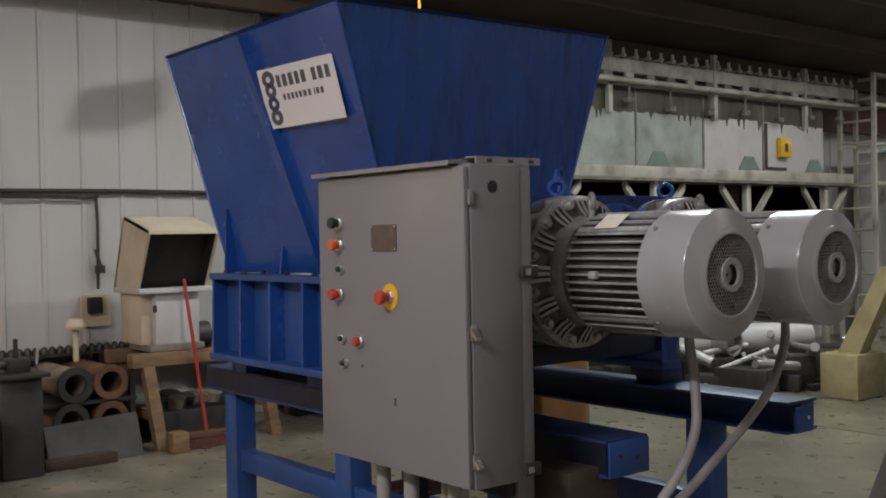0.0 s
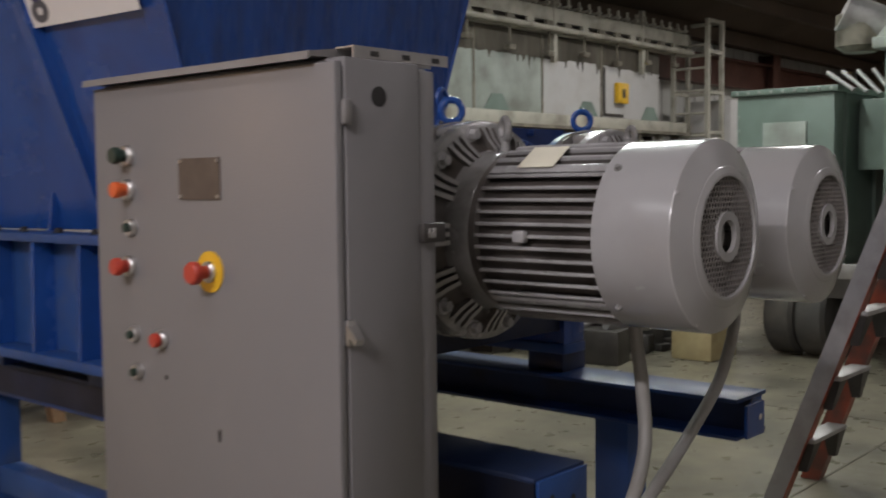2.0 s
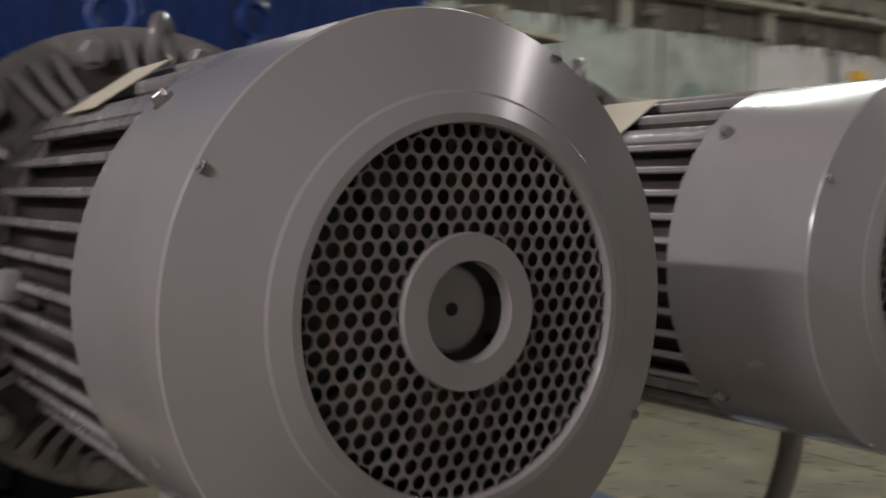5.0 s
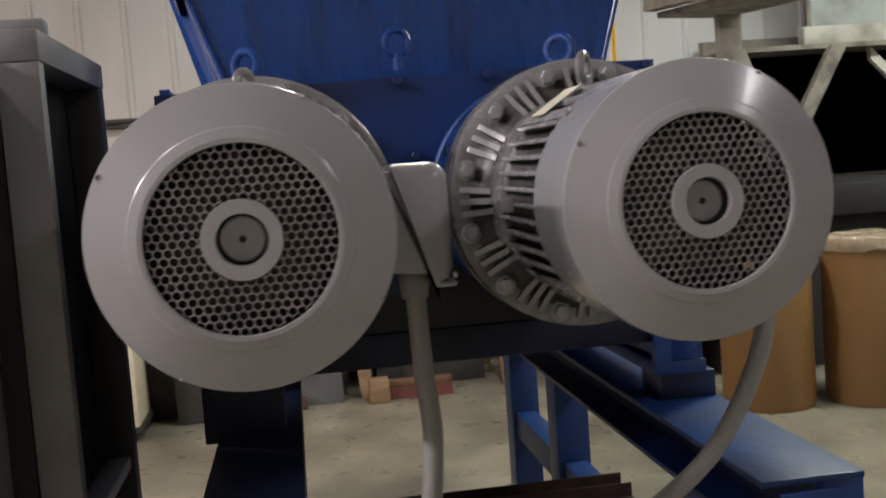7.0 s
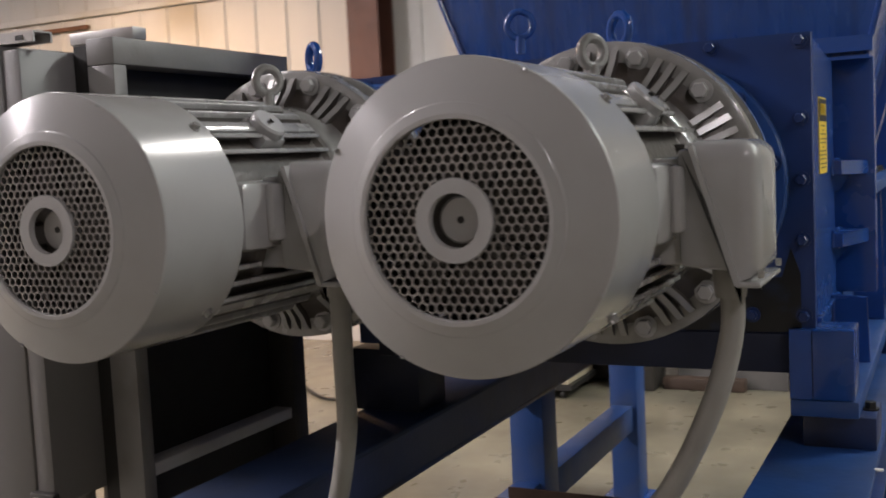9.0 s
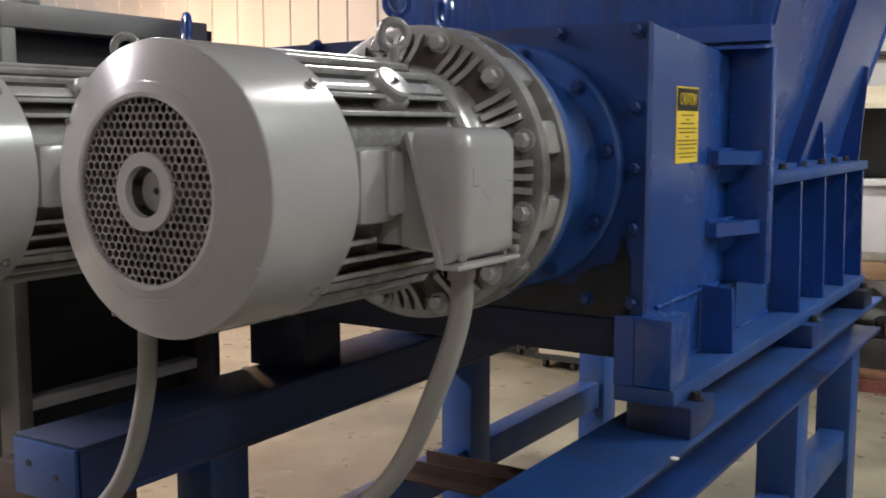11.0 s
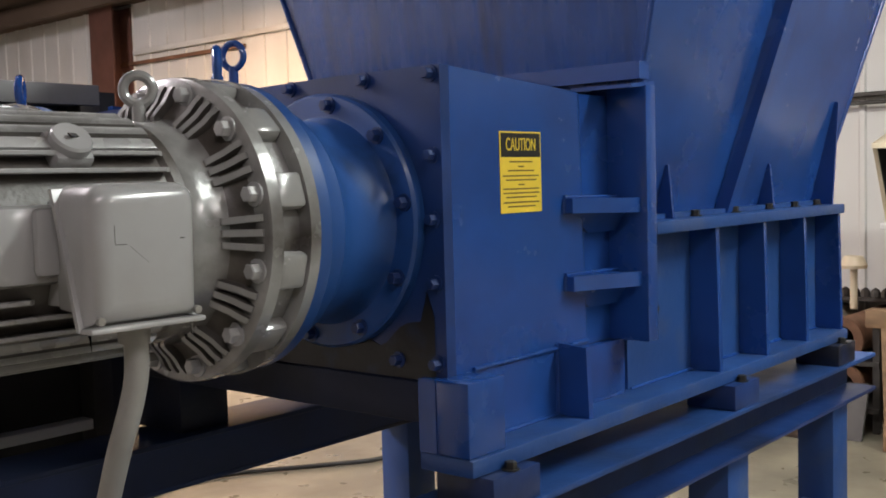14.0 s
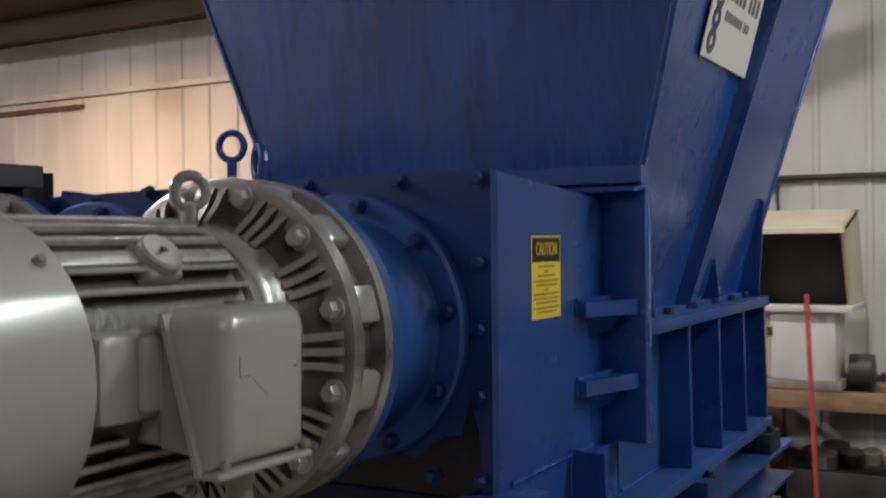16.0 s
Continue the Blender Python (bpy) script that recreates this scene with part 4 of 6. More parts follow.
        for p0, p1 in (((-0.468, 0.581, 1.251), (-0.08, 0.581, 1.249)), ((-0.60, 0.581, 1.1155), (-0.10, 0.581, 1.1155)), ((-0.351, 0.581, 1.12), (-0.351, 0.581, 1.26)),
                       ((-0.369, 0.581, 1.12), (-0.369, 0.581, 1.26)), ((-0.391, 0.579, 1.522), (-0.391, 0.579, 1.552)),
                       ((-0.391, 0.579, 1.362), (-0.391, 0.579, 1.392)), ((-0.39, 0.579, 1.556), (-0.595, 0.579, 1.552)), ((-0.39, 0.579, 1.396), (-0.595, 0.579, 1.392)),
                       ((-0.65, 0.577, 1.1155), (XB + 0.02, 0.577, 1.1155))):
            part("weld_bead", add_rod(B(), (p0[0], yy(p0[1]), p0[2]), (p1[0], yy(p1[1]), p1[2]), 0.0045, 8), BLUE, body)
    sbm = bolt_mesh(0.011, 0.016, "shelf_bolt", BLACK, "z")
    for x in (-0.93, -1.15, -1.37, -1.55, -1.72):
        shared_part("shelf_bolt", sbm, body, (x, yy(0.60), 1.494))
    hb = bolt_mesh(0.012, 0.012, "bay_bolt", BLACK, "y")
    for x, z in ((-0.76, 1.285), (-1.06, 1.305), (-1.33, 1.33), (-1.62, 1.24)):
        shared_part("bay_bolt", hb, body, (x, yy(0.575), z), (0, 0, 0 if s > 0 else math.pi))
    for x in (-0.06 if s > 0 else -0.13, -1.02, -1.72):
        pd = part("foot_pad", add_box(B(), x - 0.07, x + 0.07, *(yb(0.56, 0.69) if s > 0 else (-0.48, -0.30)), 1.020 if s > 0 else 1.012, 1.0815 if s > 0 or x < -0.5 else 1.1595, 0.003), BEAM_OIL_SHADE if s < 0 and x > -0.5 else BLUE_DARK, body)
        if s > 0:
            shared_part("pad_bolt", sbm, pd, (x, yy(0.675), 1.0815))
part("foot_bar", add_hull(B(), [(-0.615, -0.42, 1.8015), (-0.572, -0.42, 1.8015), (-0.572, 0.655, 1.8015), (-0.615, 0.655, 1.8015)],
                        [(-0.611, -0.42, 1.838), (-0.572, -0.42, 1.838), (-0.572, 0.655, 1.838), (-0.611, 0.655, 1.838)]), BLUE, body)
# caution label on the +y side plate
lab = part("caution_label", add_box(B(), -0.312, -0.178, 0.5772, 0.5785, 1.531, 1.687), LABEL_YELLOW, body, "yellow caution label with a black heading")
part("label_border", add_box(B(), -0.309, -0.181, 0.5785, 0.5789, 1.638, 1.684), LABEL_BLACK, lab)
text_part("heading", "CAUTION", 0.035, Matrix.Translation((-0.245, 0.5792, 1.661)) @ Euler((math.pi / 2, 0, math.pi)).to_matrix().to_4x4(), LABEL_YELLOW, lab, "yellow capital letters", 0.62)
rnd = random.Random(5)
for i, (z, w) in enumerate(((1.623, 0.075), (1.614, 0.02), (1.606, 0.085), (1.596, 0.118), (1.588, 0.10), (1.579, 0.02), (1.571, 0.118), (1.563, 0.118), (1.555, 0.10), (1.545, 0.118), (1.537, 0.09))):
    part("print_line", add_box(B(), -0.245 - w / 2, -0.245 + w / 2, 0.5785, 0.5788, z + 0.0046, z + 0.0074), LABEL_BROWN, lab)

# ---- hopper ----
RIM_Z, BASE_Z = 2.56, 1.495
HOP_LOW = ((-1.82, -0.46), (-0.655, -0.27), (-0.64, 0.562), (-1.80, 0.562))     # corners at the base
HOP_TOP = ((-2.10, -0.64), (-0.545, -0.64), (-0.515, 0.835), (-2.07, 0.835))     # corners at the rim


def hopper_ring(t):
    return [(a[0] + (b[0] - a[0]) * t, a[1] + (b[1] - a[1]) * t, BASE_Z + (RIM_Z - BASE_Z) * t) for a, b in zip(HOP_LOW, HOP_TOP)]


hop = thing("feed_hopper", (-1.1, 0, 1.5), "tall flared blue steel feed hopper with a rolled rim", "hopper")
lo, hi = hopper_ring(0), hopper_ring(1)
for i, nm in ((0, "long_wall"), (1, "end_wall"), (2, "long_wall"), (3, "end_wall")):
    j = (i + 1) % 4
    a, b, c, d = Vector(lo[i]), Vector(lo[j]), Vector(hi[j]), Vector(hi[i])
    bm = B()
    n = 8
    for u in range(n + 1):
        for v in range(n + 1):
            p = (a.lerp(b, u / n)).lerp(d.lerp(c, u / n), v / n)
            bm.verts.new(p)
    bm.verts.ensure_lookup_table()
    for u in range(n):
        for v in range(n):
            q = u * (n + 1) + v
            bm.faces.new((bm.verts[q], bm.verts[q + n + 1], bm.verts[q + n + 2], bm.verts[q + 1]))
    bmesh.ops.recalc_face_normals(bm, faces=bm.faces[:])
    nrm = (b - a).cross(d - a).normalized()
    for v in list(bm.verts):
        v.co += nrm * 0.004 * noise.noise(v.co * 2.2)
    ex = bmesh.ops.extrude_face_region(bm, geom=bm.faces[:])
    bmesh.ops.translate(bm, vec=-nrm * 0.006, verts=[g for g in ex["geom"] if isinstance(g, bmesh.types.BMVert)])
    part(nm, bm, BLUE_STREAKED if i == 1 else BLUE, hop)
    # folded rim
    o = nrm * 0.022
    bm = B()
    add_hull(bm, [d, c, c - nrm * 0.006, d - nrm * 0.006], [d + Vector((0, 0, 0.012)) + o, c + Vector((0, 0, 0.012)) + o, c + Vector((0, 0, 0.014)) - nrm * 0.006, d + Vector((0, 0, 0.014)) - nrm * 0.006])
    part("rim", bm, BLUE_WORN, hop)
    # corner bead
    bm = B()
    add_rod(bm, b, c, 0.007, 8)
    part("corner_bead", bm, BLUE, hop)


def on_wall(s, x, z, off):
    """A point on the outer face of the hopper's long wall on side s, at that x and height."""
    t = (z - BASE_Z) / (RIM_Z - BASE_Z)
    y0, y1 = HOP_LOW[2][1], HOP_TOP[2][1]
    if s < 0:
        u = (x + 1.82 + 0.28 * t) / (1.165 + 0.39 * t)
        y0, y1 = HOP_LOW[0][1] + (HOP_LOW[1][1] - HOP_LOW[0][1]) * u, HOP_TOP[0][1]
    nz = Vector((0, s * (RIM_Z - BASE_Z), -abs(y1 - y0))).normalized()
    return Vector((x, y0 + (y1 - y0) * t, z)) + nz * off


for s in (-1, 1):
    bm = B()
    add_hull(bm, [on_wall(s, -1.16, 1.50, 0), on_wall(s, -1.11, 1.50, 0), on_wall(s, -1.11, 1.50, 0.035), on_wall(s, -1.16, 1.50, 0.035)],
             [on_wall(s, -1.34, 2.55, 0), on_wall(s, -1.26, 2.55, 0), on_wall(s, -1.27, 2.55, 0.05), on_wall(s, -1.33, 2.55, 0.05)])
    part("stiffener", bm, BLUE, hop)
    bm = B()
    add_hull(bm, [on_wall(s, -1.77, 1.50, 0), on_wall(s, -1.76, 1.50, 0), on_wall(s, -1.76, 1.50, 0.07), on_wall(s, -1.77, 1.50, 0.07)],
             [on_wall(s, -1.77, 1.80, 0), on_wall(s, -1.76, 1.80, 0), on_wall(s, -1.76, 1.80, 0.012), on_wall(s, -1.77, 1.80, 0.012)])
    part("corner_gusset", bm, BLUE, hop)
    y = on_wall(s, -1, 1.50, 0.0)[1]
    part("base_bar", add_box(B(), XB + 0.01, XP - 0.024, y - 0.03, y + 0.03, 1.4945, 1.506), BLUE_WORN, hop)
    for x in (-0.80, -1.38):
        bm = B()
        add_hull(bm, [on_wall(s, x - 0.005, 1.50, 0), on_wall(s, x + 0.005, 1.50, 0), on_wall(s, x + 0.005, 1.50, 0.05), on_wall(s, x - 0.005, 1.50, 0.05)],
                 [on_wall(s, x - 0.005, 1.62, 0), on_wall(s, x + 0.005, 1.62, 0), on_wall(s, x + 0.005, 1.62, 0.006), on_wall(s, x - 0.005, 1.62, 0.006)])
        part("small_gusset", bm, BLUE, hop)


def hopper_sign(s, x0, x1, z0, z1):
    """White company sign flat on the long wall; drawn without letters."""
    g = thing("hopper_sign", on_wall(s, (x0 + x1) / 2, z0, 0.004), "white company sign with dark print on the blue hopper", "sign", "hopper signs")

    c00, c10, c01 = on_wall(s, x0, z0, 0.008), on_wall(s, x1, z0, 0.008), on_wall(s, x0, z1, 0.008)
    nv = (c10 - c00).cross(c01 - c00).normalized() * -1
    nv = nv if nv.y * s > 0 else -nv

    def spot(u, v, o):
        if s > 0:
            u = 1 - u
        return c00 + (c10 - c00) * u + (c01 - c00) * v + nv * (o - 0.006 + (0.016 if s < 0 else 0.0))

    def quad(u0, u1, v0, v1, o0, o1):
        return add_hull(B(), [spot(u0, v0, o0), spot(u1, v0, o0), spot(u1, v1, o0), spot(u0, v1, o0)], [spot(u0, v0, o1), spot(u1, v0, o1), spot(u1, v1, o1), spot(u0, v1, o1)])
    part("sheet", quad(0, 1, 0, 1, 0.006, 0.009), SIGN_WHITE, g)
    for u, w in ((0.24, 0.07), (0.32, 0.075), (0.405, 0.075), (0.49, 0.07), (0.57, 0.075), (0.71, 0.07), (0.79, 0.08), (0.88, 0.075)):
        part("print_bar", quad(u, u + w * 0.72, 0.66, 0.86, 0.009, 0.0098), SIGN_GREY, g)
    for u, w in ((0.28, 0.05), (0.335, 0.05), (0.39, 0.05), (0.445, 0.045), (0.495, 0.05), (0.55, 0.06), (0.615, 0.05), (0.69, 0.02), (0.72, 0.05), (0.775, 0.05)):
        part("print_bar", quad(u, u + w * 0.7, 0.44, 0.54, 0.009, 0.0098), SIGN_GREY, g)
    for vc, rr, mm in ((0.82, 0.085, SIGN_GREY), (0.63, 0.075, SIGN_GREY), (0.41, 0.075, SIGN_BLUE), (0.18, 0.08, SIGN_GREY)):
        bm = B()
        n = 20
        ring = [[bm.verts.new(spot(0.13 + rr * f * math.cos(2 * math.pi * i / n), vc + 1.7 * rr * f * math.sin(2 * math.pi * i / n), lay)) for i in range(n)] for lay in (0.009, 0.0098) for f in (1.0, 0.35)]
        for i in range(n):
            j = (i + 1) % n
            bm.faces.new((ring[2][i], ring[2][j], ring[3][j], ring[3][i]))
            bm.faces.new((ring[0][i], ring[0][j], ring[2][j], ring[2][i]))
            bm.faces.new((ring[1][i], ring[1][j], ring[3][j], ring[3][i]))
        bmesh.ops.recalc_face_normals(bm, faces=bm.faces[:])
        part("mark_disc", bm, mm, g)
    return g


sign_a = hopper_sign(-1, -1.225, -0.67, 2.14, 2.39)
sign_b = hopper_sign(1, -1.20, -0.78, 2.10, 2.32)

# ---- stand ----
FL = 0.2            # the floor in the machine's own heights
stand = thing("machine_stand", (-0.5, 0, FL), "blue painted steel stand of wide-flange beams on box legs", "stand")
BW, BX = 0.095, 0.635
for y, BT, BE in ((-0.36, 1.012, -2.12), (0.60, 1.020, -1.96)):
    BBOT = BT - 0.118
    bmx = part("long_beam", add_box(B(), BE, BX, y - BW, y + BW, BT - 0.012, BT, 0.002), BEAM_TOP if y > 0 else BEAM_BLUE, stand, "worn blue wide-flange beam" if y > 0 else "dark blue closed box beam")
    # webs darker than the tops: oil and shade both put in the paint
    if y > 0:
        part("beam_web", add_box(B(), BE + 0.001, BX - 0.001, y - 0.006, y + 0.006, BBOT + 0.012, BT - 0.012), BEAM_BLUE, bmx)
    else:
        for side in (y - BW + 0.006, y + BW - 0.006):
            part("beam_web", add_box(B(), BE + 0.001, BX - 0.001, side - 0.005, side + 0.005, BBOT + 0.012, BT - 0.012), BEAM_NAVY if side > y else BEAM_OIL_SHADE, bmx)
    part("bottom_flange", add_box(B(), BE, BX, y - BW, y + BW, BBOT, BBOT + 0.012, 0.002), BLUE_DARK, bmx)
    if y > 0:
        part("beam_end_plate", add_box(B(), BX - 0.025, BX - 0.015, y + 0.012, y + 0.10, BBOT + 0.014, BT - 0.014), BLUE, bmx)
        part("beam_end_plate", add_box(B(), BX + 0.01, BX + 0.02, y - 0.07, y + 0.04, BBOT + 0.004, BT - 0.02), BLUE, bmx)
    else:
        ep = part("beam_end_plate", add_box(B(), BX + 0.0005, BX + 0.010, y - BW + 0.004, y + BW - 0.004, BBOT + 0.002, BT - 0.006, 0.002), BLUE_WORN, bmx, "scuffed blue end plate with two holes")
        for dy, dz in ((-0.045, -0.05), (0.035, -0.066)):
            part("bolt_hole", add_rod(B(), (BX + 0.0095, y + dy, BT + dz), (BX + 0.0115, y + dy, BT + dz), 0.007), BLACK, ep)
    if y > 0:
        part("bolt_hole", add_rod(B(), (BX + 0.019, y + 0.012, BT - 0.063), (BX + 0.0215, y + 0.012, BT - 0.063), 0.008), SIGN_WHITE, bmx)
        part("bolt_hole", add_rod(B(), (0.125, y + 0.1, BT - 0.002), (0.125, y + 0.1, BT + 0.0008), 0.008), SIGN_WHITE, bmx)
    for x in ((-1.95, -0.92, 0.20) if y < 0 else (-1.76, -1.04, 0.20)):
        lg = part("leg", add_box(B(), x - 0.06, x + 0.06, y - 0.055, y + 0.055, FL + 0.012, BBOT, 0.004), BLUE_WORN, stand)
        part("foot_plate", add_box(B(), x - 0.1, x + 0.1, y - 0.1, y + 0.1, FL, FL + 0.012), BLUE, lg)
    part("side_brace", add_box(B(), BE + 0.24 if y < 0 else -1.70, -0.98 if y < 0 else -1.10, y - 0.04, y + 0.04, 0.50, 0.60, 0.004), BLUE_WORN, stand)
    part("side_brace", add_box(B(), -0.86 if y < 0 else -0.98, 0.14, y - 0.04, y + 0.04, 0.50, 0.60, 0.004), BLUE_WORN, stand)
for x in (-0.56, -0.66):
    chan = thing("angle_iron", (x, 0.05, 0.60), "rusty brown angle iron laid across the stand braces", "angle iron", "angle irons")
    part("leaf", add_box(B(), x - 0.004, x + 0.05, -0.345, 0.655, 0.601, 0.607), DARK_RUST, chan)
    part("upstand", add_box(B(), x - 0.010, x - 0.0045, -0.345, 0.655, 0.601, 0.645), DARK_RUST, chan)
for ob in list(scene.objects):
    if ob.parent is None and ob.name.split(".")[0] in ("gear_motor", "spacer_ring", "motor_conduit", "shredder_body", "feed_hopper", "hopper_sign", "machine_stand", "angle_iron"):
        ob.location.z -= FL

# ---- control cabinet ----
CX0, CX1, CY0, CY1, CZ0, CZ1 = -0.127, 0.628, -0.998, -0.745, 0.745, 1.652
cab = thing("control_cabinet", ((CX0 + CX1) / 2, CY1, CZ0), "grey painted steel control cabinet with push buttons and a rain lip", "cabinet")
part("box", add_box(B(), CX0 + 0.004, CX1, CY0 + 0.022, CY1 - 0.045, CZ0, CZ1, 0.004), GREY, cab)
dr = part("door", add_box(B(), CX0, CX1 - 0.002, CY0, CY0 + 0.018, CZ0 + 0.006, CZ1 - 0.008, 0.004), GREY, cab, "smooth grey cabinet door")
bm = B()
add_prism(bm, [(CY0 - 0.02, CZ1 - 0.004), (CY0 - 0.018, CZ1 + 0.01), (CY0 + 0.05, CZ1 + 0.018), (CY0 + 0.05, CZ1 + 0.002), (CY0 - 0.012, CZ1 + 0.002)], "x", CX0 - 0.01, CX1 - 0.045)
part("rain_lip", bm, GREY_EDGE, cab)


def button(x, z, r, cap, mat, depth=0.03, bez=True):
    y = CY0
    if bez:
        part("bezel", add_lathe(B(), [(y, r * 1.3), (y - 0.008, r * 1.3), (y - 0.012, r * 1.1), (y - 0.012, 0.0001)], 22, "y", (x, 0, z)), STEEL, dr)
    part("push_button", add_lathe(B(), [(y - 0.011, r * 0.8), (y - depth * 0.7, r * 0.8), (y - depth * 0.72, cap), (y - depth, cap), (y - depth - 0.004, cap * 0.85), (y - depth - 0.004, 0.0001)], 22, "y", (x, 0, z)), mat, dr)


button(0.0, 1.50, 0.017, 0.018, GREEN_BUTTON, 0.035)
button(0.0, 1.43, 0.017, 0.017, ORANGE_BUTTON, 0.035)
button(0.008, 1.352, 0.014, 0.01, GREEN_BUTTON, 0.016)
button(-0.002, 1.272, 0.017, 0.0185, RED_BUTTON, 0.038)
button(0.01, 1.13, 0.013, 0.009, GREEN_BUTTON, 0.016)
button(0.107, 1.127, 0.015, 0.015, RED_BUTTON, 0.022)
button(0.018, 1.052, 0.013, 0.009, GREEN_BUTTON, 0.016)
part("stop_plate", add_lathe(B(), [(CY0 + 0.001, 0.040), (CY0 - 0.003, 0.040), (CY0 - 0.003, 0.0001)], 32, "y", (0.272, 0, 1.272)), YELLOW, dr, "round yellow emergency stop plate")
button(0.272, 1.272, 0.016, 0.022, RED_BUTTON, 0.045)
pl = part("name_plate", add_box(B(), 0.18, 0.31, CY0 - 0.003, CY0 + 0.001, 1.41, 1.49), NAME_PLATE, dr, "dark bronze name plate")
for x in (0.186, 0.304):
    for z in (1.416, 1.484):
        part("rivet", add_rod(B(), (x, CY0 - 0.003, z), (x, CY0 - 0.005, z), 0.0035, 8), STEEL, pl)
part("hole", add_rod(B(), (0.115, CY0 + 0.002, 1.05), (0.115, CY0 - 0.0008, 1.05), 0.005, 10), BLACK, dr)
part("paint_chip", add_box(B(), 0.283, 0.292, CY0 - 0.0008, CY0 + 0.001, 0.945, 0.968), BLACK, dr)
part("knockout", add_rod(B(), (CX1 - 0.002, -0.895, 1.588), (CX1 + 0.001, -0.895, 1.588), 0.018, 20), BLACK, cab)
for z in (1.56, 1.185, 0.83):
    lt = part("latch", add_box(B(), CX1 - 0.002, CX1 + 0.010, -0.987, -0.968, z - 0.024, z + 0.02, 0.004), STEEL if z < 1.5 else GREY_EDGE, cab)
    if z < 1.5:
        part("latch_tab", add_hull(B(), [(CX1 + 0.008, -0.99, z - 0.004), (CX1 + 0.008, -0.965, z - 0.004), (CX1 + 0.008, -0.965, z + 0.012), (CX1 + 0.008, -0.99, z + 0.012)],
                                   [(CX1 + 0.026, -0.988, z - 0.022), (CX1 + 0.026, -0.970, z - 0.022), (CX1 + 0.03, -0.970, z - 0.012), (CX1 + 0.03, -0.988, z - 0.012)]), STEEL, lt)
part("back_box", add_box(B(), CX0 + 0.01, CX1 - 0.004, CY1 - 0.0445, CY1, CZ0 + 0.02, CZ1 - 0.01, 0.003), GREY, cab, "rear section of the cabinet with a visible seam")
for z in (1.345, 0.775):
    cl = part("clamp", add_box(B(), CX1 - 0.006, CX1 + 0.012, CY1 - 0.05, CY1 + 0.012, z - 0.018, z + 0.018, 0.004), DARK_STEEL, cab)
    part("clamp_plate", add_box(B(), CX1 + 0.012, CX1 + 0.016, CY1 - 0.04, CY1 - 0.02, z - 0.009, z + 0.009, 0.002), STEEL, cl)
# strut across the top
st = thing("strut_channel", (0.6, -0.85, CZ1), "short slotted steel strut on top of the cabinet", "strut")
bm = B()
add_box(bm, CX1 - 0.05, CX1 - 0.046, -0.95, -0.705, CZ1 + 0.0005, CZ1 + 0.018)
add_box(bm, CX1 - 0.008, CX1 - 0.004, -0.95, -0.705, CZ1 + 0.0005, CZ1 + 0.018)
add_box(bm, CX1 - 0.05, CX1 - 0.004, -0.95, -0.705, CZ1 + 0.018, CZ1 + 0.021)
part("channel", bm, ALUMINIUM, st)
for y in (-0.9, -0.82, -0.74):
    part("slot", add_box(B(), CX1 - 0.0042, CX1 - 0.003, y - 0.01, y + 0.01, CZ1 + 0.005, CZ1 + 0.014), BLACK, st)
# frame behind the cabinet
cf = thing("cabinet_frame", (0.2, -0.66, 0), "grey steel frame with a dark back panel behind the cabinet", "frame")
FX0, FX1 = -0.09, 0.50
part("post", add_box(B(), FX1 - 0.036, FX1, -0.70, -0.632, 0.0, 1.612, 0.003), GREY_EDGE, cf)
part("post", add_box(B(), FX0, FX0 + 0.055, -0.70, -0.632, 0.0, 1.612, 0.003), DARK_STEEL, cf, "dark rear post")
part("top_rail", add_box(B(), FX0, FX1, -0.70, -0.63, 1.6125, 1.665, 0.003), GREY_EDGE, cf)
part("back_panel", add_box(B(), FX0 - 0.09, FX1 - 0.01, -0.742, -0.704, 0.66, 1.655), BLACK, cf, "black panel in the frame")
part("low_rail", add_box(B(), FX0 + 0.056, FX1 - 0.037, -0.69, -0.64, 0.785, 0.812, 0.003), OFFWHITE, cf, "pale flat bar along the foot of the panel")
part("tie_strut", add_box(B(), 0.40, 0.44, -0.80, -0.632, 1.6655, 1.69, 0.002), ALUMINIUM, cf)
for x in (0.05, 0.20, 0.42):
    part("leg_pipe", add_rod(B(), (x, -0.88, 0), (x, -0.88, CZ0 + 0.002), 0.024, 14), CONDUIT, cf)
part("bottom_pan", add_box(B(), -0.02, 0.48, -0.93, -0.74, 0.30, 0.36, 0.004), BLACK, cf)
bx = thing("wood_block", (0.62, -0.7, 0), "dark brown weathered timber blocks stacked under the beam end", "timber")
part("block", add_box(B(), 0.41, 0.60, -0.58, -0.37, 0.60, 0.728, 0.006), OLD_TIMBER, bx)
part("block", add_box(B(), 0.42, 0.58, -0.55, -0.40, 0, 0.60, 0.006), OLD_TIMBER, bx)

# ---- step ladder ----
lad = thing("step_ladder", (0.6, 2.45, 0), "orange fibreglass step ladder with scuffed aluminium steps, standing open", "ladder")
AP = 2.06
